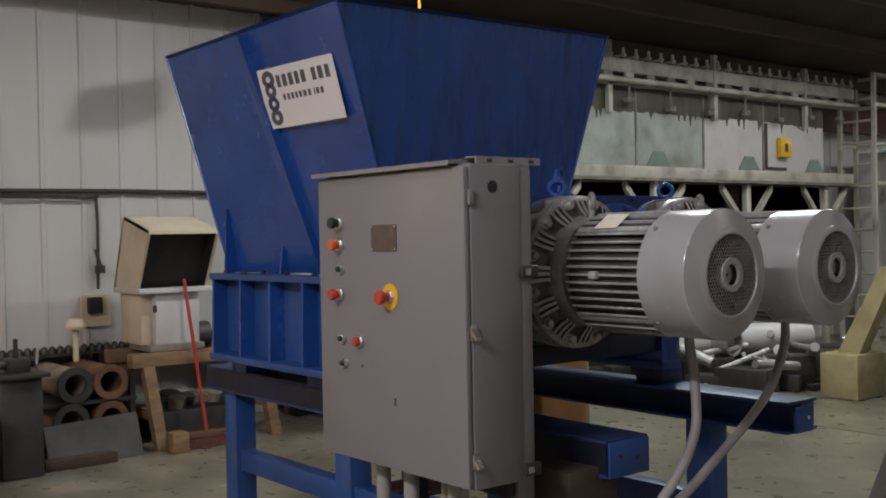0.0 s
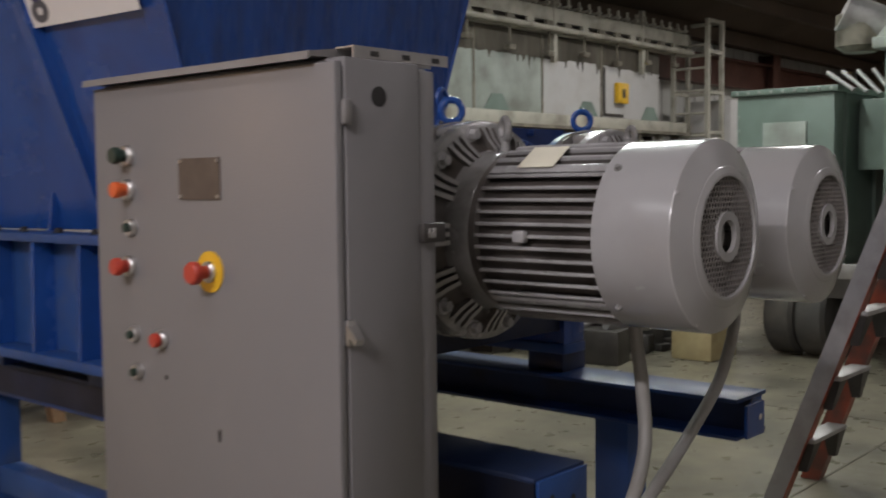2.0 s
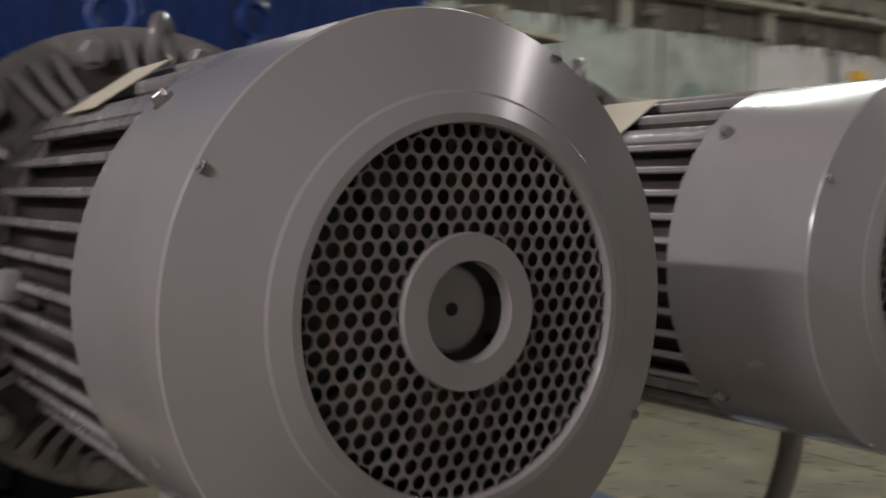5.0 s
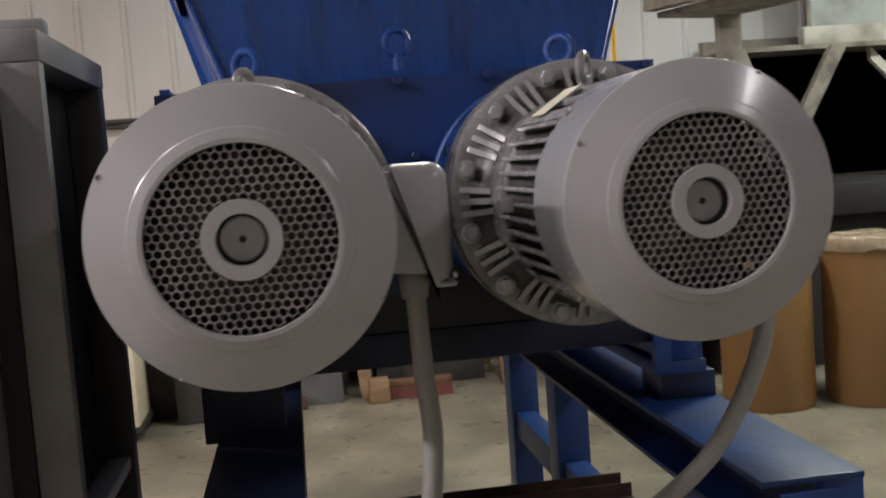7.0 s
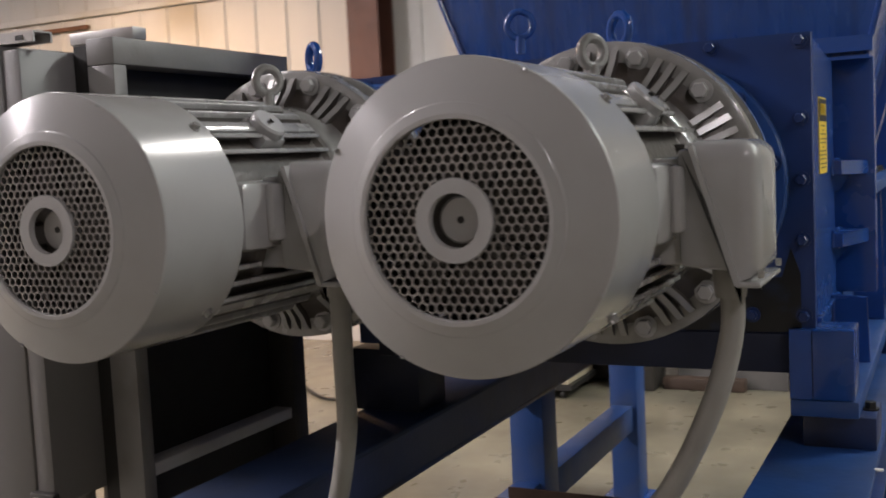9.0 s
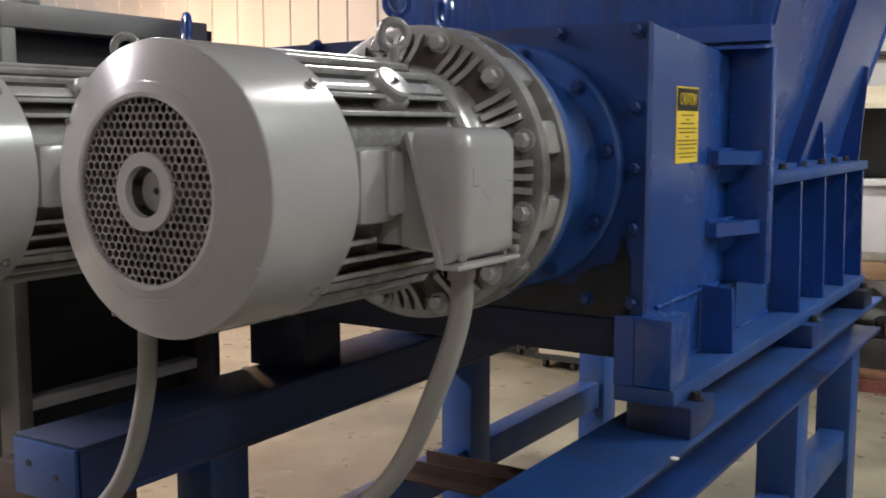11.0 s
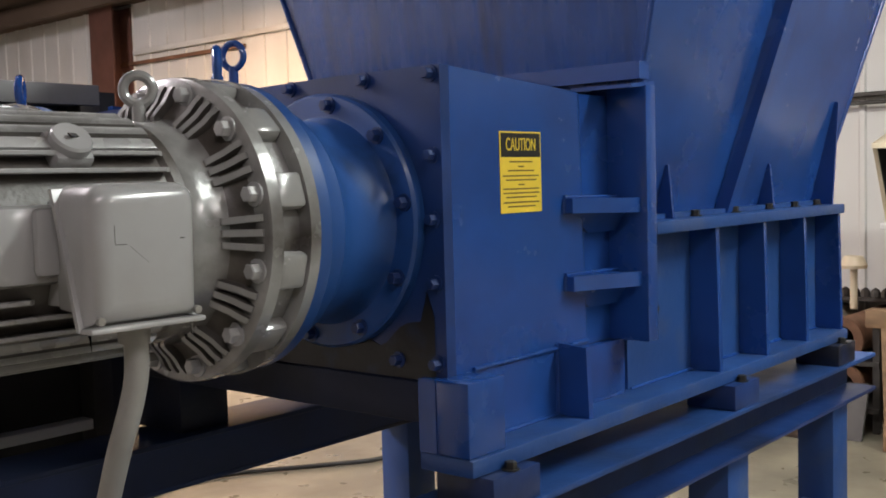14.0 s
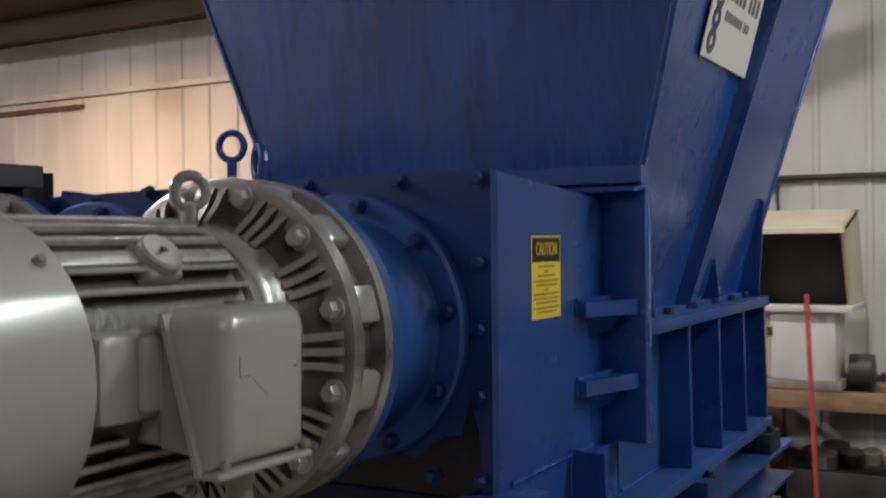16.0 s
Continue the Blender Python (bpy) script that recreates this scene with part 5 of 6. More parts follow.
for y in (2.24, 2.66):
    d = 0.05 if y < 2.4 else -0.05
    near = y < 2.4
    part("front_rail", add_hull(B(), [(-0.05, y - 0.014, 0), (0.035, y - 0.014, 0), (0.035, y + 0.014, 0), (-0.05, y + 0.014, 0)],
                                [(0.71, y - 0.014 + d, AP), (0.795, y - 0.014 + d, AP), (0.795, y + 0.014 + d, AP), (0.71, y + 0.014 + d, AP)]), ALUMINIUM if near else FIBREGLASS, lad)
    part("rail_face", add_hull(B(), [(0.0355, y - 0.014, 0), (0.0385, y - 0.014, 0), (0.0385, y + 0.05, 0), (0.0355, y + 0.05, 0)],
                               [(0.7955, y - 0.014 + d, AP), (0.7985, y - 0.014 + d, AP), (0.7985, y + 0.05 + d, AP), (0.7955, y + 0.05 + d, AP)]), FIBREGLASS, lad)
    part("rear_rail", add_hull(B(), [(1.20, y - 0.012, 0), (1.25, y - 0.012, 0), (1.25, y + 0.012, 0), (1.20, y + 0.012, 0)],
                               [(0.79, y - 0.012 + d, AP - 0.03), (0.84, y - 0.012 + d, AP - 0.03), (0.84, y + 0.012 + d, AP - 0.03), (0.79, y + 0.012 + d, AP - 0.03)]), ALUMINIUM if near else FADED_RAIL, lad)
for k in range(1, 7):
    z = 0.29 * k
    x = -0.01 + 0.76 * z / AP
    w = 0.05 * z / AP
    part("step", add_box(B(), x - 0.015, x + 0.075, 2.2545 + w, 2.6455 - w, z - 0.02, z, 0.003), ALUMINIUM, lad)
    part("step_brace", add_hull(B(), [(x + 0.0, 2.615 - w, z - 0.15), (x + 0.035, 2.615 - w, z - 0.15), (x + 0.035, 2.6455 - w, z - 0.15), (x + 0.0, 2.6455 - w, z - 0.15)],
                                [(x - 0.01, 2.56 - w, z - 0.021), (x + 0.07, 2.56 - w, z - 0.021), (x + 0.07, 2.6455 - w, z - 0.021), (x - 0.01, 2.6455 - w, z - 0.021)]), DARK_STEEL, lad)
    part("step_brace", add_hull(B(), [(x + 0.0, 2.2545 + w, z - 0.15), (x + 0.035, 2.2545 + w, z - 0.15), (x + 0.035, 2.285 + w, z - 0.15), (x + 0.0, 2.285 + w, z - 0.15)],
                                [(x - 0.01, 2.2545 + w, z - 0.021), (x + 0.07, 2.2545 + w, z - 0.021), (x + 0.07, 2.34 + w, z - 0.021), (x - 0.01, 2.34 + w, z - 0.021)]), DARK_STEEL, lad)
part("top_cap", add_box(B(), 0.70, 0.88, 2.26, 2.64, AP - 0.005, AP + 0.03, 0.006), FIBREGLASS, lad)
for z in (0.5, 1.0, 1.5):
    x = 1.245 - 0.42 * z / AP
    part("rear_brace", add_box(B(), x - 0.006, x + 0.006, 2.25, 2.65, z - 0.015, z + 0.015), ALUMINIUM, lad)

# ---- trailer with the pale green machine ----
tr = thing("flat_trailer", (-0.75, 7.6, 0), "low flat trailer with dual rubber wheels carrying a machine", "trailer")
part("deck", add_box(B(), -2.05, 0.40, 6.3, 8.45, 0.66, 0.72, 0.006), SOOT, tr)
part("rear_deck", add_box(B(), -2.05, -0.1, 8.453, 11.0, 0.66, 0.72, 0.006), SOOT, tr)
part("step_plate", add_box(B(), -0.62, 0.55, 5.7, 6.299, 0.66, 0.72, 0.006), BEIGE_STEEL, tr)
part("chassis", add_box(B(), -1.6, -0.1, 5.9, 10.9, 0.5, 0.66), DARK_STEEL, tr)
part("rear_bar", add_box(B(), -1.0, 0.46, 5.62, 5.7, 0.68, 0.79, 0.006), ALUMINIUM, tr)


def wheel(x, y, w=0.24, r=0.33):
    p = part("wheel", add_lathe(B(), [(x - w / 2, r * 0.55), (x - w / 2, r * 0.9), (x - w * 0.38, r), (x + w * 0.38, r), (x + w / 2, r * 0.9), (x + w / 2, r * 0.55)], 36, "x", (0, y, r)), RUBBER, tr, "dusty rubber tyre")
    part("rim", add_lathe(B(), [(x - w * 0.4, 0.0001), (x - w * 0.4, r * 0.5), (x - w * 0.45, r * 0.56), (x + w * 0.45, r * 0.56), (x + w * 0.4, r * 0.5), (x + w * 0.4, 0.0001)], 24, "x", (0, y, r)), DARK_STEEL, p)


for y in (6.15, 6.95):
    for x in (-1.55, -1.29, -0.19, 0.07):
        wheel(x, y)

gm = thing("green_machine", (-0.3, 6.9, 0.72), "tall pale green industrial machine with panels and guards", "machine")
part("column", add_box(B(), -0.80, 0.30, 6.1, 8.2, 0.9, 2.41, 0.01), GREEN, gm)
part("side_column", add_box(B(), 0.305, 0.48, 6.35, 8.0, 0.75, 2.41, 0.01), GREEN, gm)
part("head", add_box(B(), -0.88, 0.50, 5.98, 8.4, 2.415, 2.50, 0.01), GREEN_LIGHT, gm)
part("head_top", add_hull(B(), [(-0.85, 6.0, 2.505), (0.48, 6.0, 2.505), (0.48, 8.3, 2.505), (-0.85, 8.3, 2.505)], [(-0.6, 6.3, 2.95), (0.3, 6.3, 2.95), (0.3, 8.0, 2.95), (-0.6, 8.0, 2.95)]), GREEN_LIGHT, gm)
for x0, x1, z0, z1 in ((-0.67, -0.32, 1.97, 2.29), (-0.67, -0.32, 1.68, 1.93), (-0.67, -0.32, 1.08, 1.36), (-0.06, 0.20, 1.72, 1.98), (-0.06, 0.20, 2.04, 2.29)):
    pn = part("panel", add_box(B(), x0, x1, 6.078, 6.1, z0, z1, 0.004), GREEN, gm)
    for a0, a1, b0, b1 in ((x0 - 0.022, x1 + 0.022, z1 + 0.003, z1 + 0.025), (x0 - 0.022, x1 + 0.022, z0 - 0.025, z0 - 0.003), (x0 - 0.025, x0 - 0.003, z0 - 0.003, z1 + 0.003), (x1 + 0.003, x1 + 0.025, z0 - 0.003, z1 + 0.003)):
        part("panel_rib", add_box(B(), a0, a1, 6.058, 6.1, b0, b1, 0.003), GREEN, pn)
part("gauge_plate", add_box(B(), -0.66, -0.40, 6.07, 6.1, 1.41, 1.64, 0.006), GREEN_LIGHT, gm)
part("gauge", add_rod(B(), (-0.555, 6.01, 1.53), (-0.555, 6.07, 1.53), 0.085, 24), BLACK, gm, "round black gauge")
part("gauge_glass", add_box(B(), -0.58, -0.53, 6.0, 6.01, 1.52, 1.56, 0.004), OFFWHITE, gm)
# framed hatch with a raised pale lid
for a0, a1, b0, b1 in ((-0.12, 0.17, 1.63, 1.66), (-0.12, 0.17, 1.35, 1.38), (-0.12, -0.09, 1.38, 1.63), (0.14, 0.17, 1.38, 1.63)):
    part("hatch_frame", add_box(B(), a0, a1, 6.04, 6.1, b0, b1, 0.004), GREEN, gm)
part("hatch_back", add_box(B(), -0.09, 0.14, 6.09, 6.1, 1.38, 1.63), BLACK, gm)
part("hatch_lid", add_box(B(), -0.04, 0.10, 6.03, 6.09, 1.46, 1.58, 0.02), GREEN_LIGHT, gm)
part("hatch_lip", add_box(B(), -0.06, 0.13, 6.03, 6.09, 1.39, 1.43, 0.008), GREEN_LIGHT, gm)
bx = part("control_box", add_box(B(), -0.04, 0.22, 5.96, 6.1, 1.11, 1.29, 0.008), GREEN_LIGHT, gm)
part("box_knob", add_rod(B(), (0.18, 5.945, 1.15), (0.18, 5.96, 1.15), 0.012, 10), BLACK, bx)
for x, z in ((-0.14, 1.16), (-0.30, 1.16)):
    part("bracket", add_box(B(), x - 0.04, x + 0.04, 5.98, 6.1, z - 0.07, z + 0.1, 0.006), OFFWHITE, gm)
part("drive_box", add_box(B(), -0.37, 0.22, 5.80, 6.3, 0.72, 0.93, 0.01), RUST, gm)
part("drive_top", add_box(B(), -0.34, 0.27, 5.84, 6.3, 0.93, 1.06, 0.03), OFFWHITE, gm)
for x in (-0.77, -0.22, 0.27):
    part("corner_rib", add_box(B(), x - 0.03, x + 0.03, 6.04, 6.0985, 0.92, 2.40, 0.004), GREEN, gm)
for x in (-0.60, -0.44):
    part("hinge", add_box(B(), x - 0.03, x + 0.03, 6.03, 6.074, 1.70, 1.76, 0.006), SOOT, gm)
part("pipe_run", add_tube(B(), [(0.25, 6.0, 1.07), (0.26, 5.98, 1.4), (0.22, 6.0, 1.75), (0.26, 6.03, 2.35)], 0.018, 8), SOOT, gm)
part("pipe_run", add_tube(B(), [(-0.20, 5.99, 1.065), (-0.22, 5.98, 1.25), (-0.14, 5.98, 1.34), (-0.14, 6.02, 1.7)], 0.014, 8), BLACK, gm)
for x in (0.36, 0.52):
    part("upright", add_box(B(), x - 0.03, x + 0.03, 6.1, 6.18, 0.72, 2.9, 0.004), GREEN_LIGHT, gm)
for z in (1.1, 1.5, 1.9, 2.4):
    part("upright_tie", add_box(B(), 0.33, 0.55, 6.05, 6.095, z, z + 0.05), SOOT, gm)
part("duct", add_rod(B(), (-0.9, 6.6, 2.6), (-1.25, 6.4, 2.78), 0.16, 20), ALUMINIUM, gm)
part("duct_motor", add_lathe(B(), [(2.45, 0.12), (2.5, 0.19), (2.75, 0.19), (2.8, 0.1)], 24, "z", (-1.15, 6.5, 0)), SOOT, gm)
for k in range(5):
    part("guard_bar", add_rod(B(), (-1.3 + 0.12 * k, 6.2, 2.28), (-1.05 + 0.1 * k, 6.1, 2.12 - 0.02 * k), 0.018, 8), ALUMINIUM, gm)
ct = thing("green_container", (-1.75, 7.2, 0.72), "pale green steel container with a folded rim", "container")
part("shell", add_box(B(), -2.07, -1.24, 6.2, 9.5, 0.721, 2.13, 0.01), GREEN, ct)
part("rim", add_box(B(), -2.11, -1.20, 6.16, 9.54, 2.13, 2.18, 0.006), GREEN, ct)
for i in range(5):
    part("stiffener", add_box(B(), -1.26, -1.215, 6.4 + i * 0.7, 6.46 + i * 0.7, 0.73, 2.13), GREEN, ct)
part("hatch", add_box(B(), -1.83, -1.46, 6.17, 6.2, 1.35, 1.90, 0.006), GREEN_LIGHT, ct)
part("side_tank", add_box(B(), -1.19, -0.82, 6.6, 8.6, 1.5, 2.08, 0.01), GREEN, ct)
for i in range(9):
    part("rim_bolt", add_box(B(), -2.05 + 0.1 * i - 0.012, -2.05 + 0.1 * i + 0.012, 6.145, 6.16, 2.14, 2.165, 0.003), GREEN_LIGHT, ct)
    part("edge_bolt", add_box(B(), -2.065, -2.045, 6.185, 6.2, 1.0 + 0.12 * i - 0.012, 1.0 + 0.12 * i + 0.012, 0.003), GREEN_LIGHT, ct)
part("port_ring", add_rod(B(), (-1.86, 6.16, 1.60), (-1.86, 6.2, 1.60), 0.10, 20), GREEN_LIGHT, ct)
part("port_plug", add_rod(B(), (-1.84, 6.06, 1.56), (-1.84, 6.17, 1.56), 0.055, 16), BLACK, ct, "round black plug")

# ---- long beige conveyor along the wall ----
cv = thing("overhead_conveyor", (-4.4, 6.0, 0), "long beige steel conveyor frame with sooty rails and pale panels", "conveyor")
CXF = -4.40
part("bottom_beam", add_box(B(), CXF - 0.09, CXF, 3.25, 9.7, 2.02, 2.14, 0.004), BEIGE_STEEL, cv)
part("bottom_lip", add_box(B(), CXF - 0.20, CXF + 0.05, 2.78, 9.7, 1.985, 2.018), SOOT, cv)
# backing sheet added to make the space behind the legs dark brown
part("rear_sheet", add_box(B(), -4.845, -4.83, 2.80, 9.6, 1.12, 1.985), UNDER_BROWN, cv, "dark brown backing sheet behind the legs")
part("rear_beam", add_box(B(), -4.93, -4.85, 2.72, 9.7, 2.0, 2.12), SOOT, cv)
part("underside", add_box(B(), -4.85, CXF - 0.21, 2.72, 9.7, 1.99, 2.02), SOOT, cv)
rnd = random.Random(3)
for i in range(1, 6):
    y0, y1 = 2.19 + i * 1.12, (2.19 + (i + 1) * 1.12 if i < 5 else 9.08)
    part("panel", add_box(B(), CXF - 0.07, CXF - 0.04, y0 + 0.012, y1 - 0.012, 2.145, 2.95, 0.004), GREEN_LIGHT if i < 4 else OFFWHITE, cv, "pale painted side panel")
    part("seam", add_box(B(), CXF - 0.05, CXF - 0.03, y0 - 0.016, y0 + 0.011, 2.141, 2.95), SOOT, cv)
    # soot clinging along the top of the panel, with a ragged lower edge
    n = 90
    drips = [(rnd.uniform(y0, y1), rnd.uniform(0.008, 0.02), rnd.uniform(0.03, 0.13)) for k in range(5)]
    tops = []
    for k in range(n + 1):
        y = y0 + 0.014 + (y1 - y0 - 0.028) * k / n
        z = 2.715 + 0.035 * noise.noise(Vector((y * 1.7, 3.1, 0.4))) + 0.016 * noise.noise(Vector((y * 11, 0.3, 7.7)))
        tops.append((y, z - max(d * math.exp(-((y - c) / w) ** 2) for c, w, d in drips)))
    bm = B()
    low = [bm.verts.new((CXF - 0.036, y, z)) for y, z in tops]
    upp = [bm.verts.new((CXF - 0.036, y, 2.949)) for y, z in tops]
    bk = [bm.verts.new((CXF - 0.0398, y, z)) for y, z in tops]
    for k in range(n):
        bm.faces.new((low[k], low[k + 1], upp[k + 1], upp[k]))
        bm.faces.new((bk[k], bk[k + 1], low[k + 1], low[k]))
    part("soot_band", bm, SOOT_BAND, cv, "ragged sooty stain over the panel")
part("dark_edge", add_box(B(), CXF - 0.036, CXF - 0.028, 7.815, 7.865, 2.16, 2.70), DARK_STEEL, cv)
part("dark_edge", add_box(B(), CXF - 0.036, CXF - 0.028, 7.867, 8.25, 2.155, 2.19), DARK_STEEL, cv)
part("lower_rail", add_box(B(), CXF - 0.05, CXF + 0.03, 2.2, 9.7, 2.955, 3.0, 0.004), BEIGE_STEEL, cv)
part("pipe_rail", add_rod(B(), (CXF + 0.07, 2.2, 3.0), (CXF + 0.07, 9.7, 3.0), 0.032, 12), BEIGE_STEEL, cv)
part("upper_beam", add_box(B(), CXF - 0.03, CXF + 0.02, 2.2, 9.7, 3.09, 3.23, 0.004), BEIGE_STEEL, cv)
part("chain_rail", add_box(B(), CXF - 0.3, CXF - 0.06, 2.2, 9.7, 3.04, 3.09), SOOT, cv)
for i in range(38):
    y = 2.35 + i * 0.195
    hk = part("hook_arm", add_box(B(), CXF - 0.09, CXF + 0.08, y - 0.016, y + 0.016, 3.245, 3.268), BEIGE_STEEL, cv)
    part("hook_pin", add_box(B(), CXF + 0.04, CXF + 0.062, y - 0.012, y + 0.012, 3.231, 3.33), BEIGE_STEEL, hk)
for i in range(22):
    y = 2.4 + i * 0.33
    part("hanger", add_box(B(), CXF + 0.022, CXF + 0.05, y - 0.06, y + 0.06, 3.005, 3.085), SOOT if i % 3 else BEIGE_STEEL, cv)
    if i % 2:
        z = 2.86 - 0.09 * rnd.random()
        part("drop_rod", add_rod(B(), (CXF + 0.035, y, z), (CXF + 0.035, y, 2.97), 0.012, 8), SOOT, cv)
        part("drop_clamp", add_box(B(), CXF + 0.0, CXF + 0.07, y - 0.05, y + 0.05, z - 0.05, z, 0.006), SOOT, cv)
for y in (4.22, 5.84, 7.46, 9.08):
    lg = part("leg", add_box(B(), CXF - 0.08, CXF - 0.01, y - 0.04, y + 0.04, 0, 2.019, 0.004), BEIGE_STEEL, cv)
    for sgn in (-1, 1):
        part("brace", add_hull(B(), [(CXF - 0.07, y + sgn * 0.045, 1.45), (CXF - 0.02, y + sgn * 0.045, 1.45), (CXF - 0.02, y + sgn * 0.045, 1.54), (CXF - 0.07, y + sgn * 0.045, 1.54)],
                               [(CXF - 0.07, y + sgn * 0.48, 1.90), (CXF - 0.02, y + sgn * 0.48, 1.90), (CXF - 0.02, y + sgn * 0.48, 1.985), (CXF - 0.07, y + sgn * 0.48, 1.985)]), BEIGE_STEEL, cv)
    part("rear_leg", add_box(B(), -4.93, -4.85, y - 0.04, y + 0.04, 0, 1.99), SOOT, cv)
for y in (3.2, 5.1, 6.82, 8.6):
    part("post", add_box(B(), CXF - 0.02, CXF + 0.03, y - 0.03, y + 0.03, 2.67, 3.40), BEIGE_STEEL, cv)
for y in (4.2, 5.9, 7.5, 8.85):
    part("bracket", add_prism(B(), [(y - 0.2, 2.145), (y + 0.2, 2.145), (y + 0.08, 2.30), (y - 0.08, 2.30)], "x", CXF - 0.036, CXF - 0.025), GREEN, cv)
ybx = part("switch_box", add_box(B(), CXF - 0.03, CXF + 0.03, 8.05, 8.27, 2.31, 2.54, 0.008), YELLOW, cv, "square yellow switch box")
part("switch_dial", add_box(B(), CXF + 0.03, CXF + 0.034, 8.13, 8.19, 2.37, 2.47), DARK_STEEL, ybx)
# cross beam at the near end
part("cross_beam", add_hull(B(), [(-4.30, 2.10, 2.28), (-2.75, 2.58, 2.28), (-2.78, 2.68, 2.28), (-4.33, 2.20, 2.28)], [(-4.30, 2.10, 2.36), (-2.75, 2.58, 2.36), (-2.78, 2.68, 2.36), (-4.33, 2.20, 2.36)]), SOOT, cv)
part("cross_plate", add_hull(B(), [(-4.34, 2.205, 2.24), (-2.78, 2.685, 2.24), (-2.95, 3.22, 2.24), (-4.51, 2.75, 2.24)], [(-4.34, 2.205, 2.275), (-2.78, 2.685, 2.275), (-2.95, 3.22, 2.275), (-4.51, 2.75, 2.275)]), SOOT, cv)
# cross braced end frame
for a, b, m in (((2.70, 2.0), (3.04, 1.12), BEIGE_STEEL), ((3.45, 2.0), (2.95, 1.12), SOOT)):
    d = 0.0 if m is BEIGE_STEEL else 0.065
    part("end_brace", add_hull(B(), [(CXF + 0.10 - d, a[0] - 0.055, a[1]), (CXF + 0.16 - d, a[0] - 0.055, a[1]), (CXF + 0.16 - d, a[0] + 0.055, a[1]), (CXF + 0.10 - d, a[0] + 0.055, a[1])],
                               [(CXF + 0.10 - d, b[0] - 0.055, b[1]), (CXF + 0.16 - d, b[0] - 0.055, b[1]), (CXF + 0.16 - d, b[0] + 0.055, b[1]), (CXF + 0.10 - d, b[0] + 0.055, b[1])]), m, cv)
part("end_post", add_box(B(), CXF + 0.02, CXF + 0.09, 2.61, 2.77, 0.0, 2.24, 0.005), BEIGE_STEEL, cv)
part("chute", add_prism(B(), [(2.95, 1.1), (3.5, 0.92), (3.5, 0.72), (2.95, 0.72)], "x", CXF - 0.4, CXF - 0.12), OFFWHITE, cv)
# caged ladder at the far end
cg = thing("caged_ladder", (CXF, 9.9, 0), "beige steel caged access ladder", "ladder")
for x in (CXF - 0.22, CXF + 0.25):
    for y in (9.76, 10.14):
        part("stile", add_box(B(), x - 0.025, x + 0.025, y - 0.025, y + 0.025, 0, 3.42), BEIGE_STEEL, cg)
for k in range(11):
    part("rung", add_rod(B(), (CXF - 0.22, 9.76, 0.3 + 0.28 * k), (CXF + 0.25, 9.76, 0.3 + 0.28 * k), 0.016, 8), BEIGE_STEEL, cg)
for z in (2.0, 2.5, 3.0, 3.38):
    for x0, x1, y0, y1 in ((CXF - 0.24, CXF + 0.27, 10.12, 10.16), (CXF + 0.23, CXF + 0.27, 9.76, 10.14), (CXF - 0.24, CXF - 0.20, 9.76, 10.14)):
        part("hoop", add_box(B(), x0, x1, y0, y1, z, z + 0.04), BEIGE_STEEL, cg)
solid("pale_locker", add_box(B(), -4.75, -4.1, 10.3, 11.1, 0, 2.45, 0.01), OFFWHITE, (-4.4, 10.7, 0), "pale painted steel locker standing by the wall", "locker")

# pipes and scrap below the conveyor
for i, (y, z, r) in enumerate(((5.2, 0.42, 0.13), (5.1, 0.16, 0.11), (6.0, 0.30, 0.10))):
    bm = B()
    add_lathe(bm, [(-4.3, r), (-3.0, r), (-3.0, r * 0.85), (-4.3, r * 0.85)], 24, "x", (0, y, z), closed=True)
    solid("steel_pipe", bm, ALUMINIUM, (-3.6, y, z - r), "long bright steel pipe lying in a scrap pile", "pipe", "steel pipes")
bm = B()
add_rod(bm, (-3.6, 4.3, 0.42), (-2.9, 6.2, 0.42), 0.14, 22)
solid("steel_roller", bm, OFFWHITE, (-3.2, 5.2, 0.28), "long pale steel roller resting on blocks", "roller")
sp = thing("scrap_pile", (-3.2, 5.6, 0), "pile of dark machine parts and pipe ends below the conveyor", "scrap", kind="stuff")
rnd = random.Random(11)
bm = B()
for i in range(60):
    x, y = rnd.uniform(-4.4, -2.4), rnd.uniform(4.6, 6.8)
    w, h = rnd.uniform(0.05, 0.25), rnd.uniform(0.05, 0.35)
    add_box(bm, -w, w, -w * 0.6, w * 0.6, 0, h, 0.01, pose(x, y, 0, 0, 0, rnd.uniform(0, 90)))
part("scrap", bm, DARK_STEEL, sp)
bm = B()
for i in range(26):
    x, y = rnd.uniform(-4.0, -2.4), rnd.uniform(4.6, 6.6)
    a = rnd.uniform(0, 6.28)
    add_rod(bm, (x, y, 0.2 + rnd.random() * 0.2), (x + 0.5 * math.cos(a), y + 0.5 * math.sin(a), 0.15 + rnd.random() * 0.35), rnd.uniform(0.015, 0.05), 10)
part("pipe_ends", bm, ALUMINIUM, sp)
ys = thing("yellow_press_frame", (-1.95, 5.6, 0), "faded yellow steel frame on a squat base", "frame")
part("base", add_box(B(), -2.2, -1.85, 5.3, 5.75, 0, 0.38, 0.01), YELLOW_STEEL, ys)
part("arm", add_hull(B(), [(-2.12, 5.45, 0.38), (-1.92, 5.45, 0.38), (-1.92, 5.6, 0.38), (-2.12, 5.6, 0.38)], [(-1.72, 5.45, 1.12), (-1.58, 5.45, 1.12), (-1.58, 5.6, 1.12), (-1.72, 5.6, 1.12)]), YELLOW_STEEL, ys)

# red post by the partition
rp = thing("red_post", (1.46, 14.3, 0), "short red steel post with a red box on its top", "post")
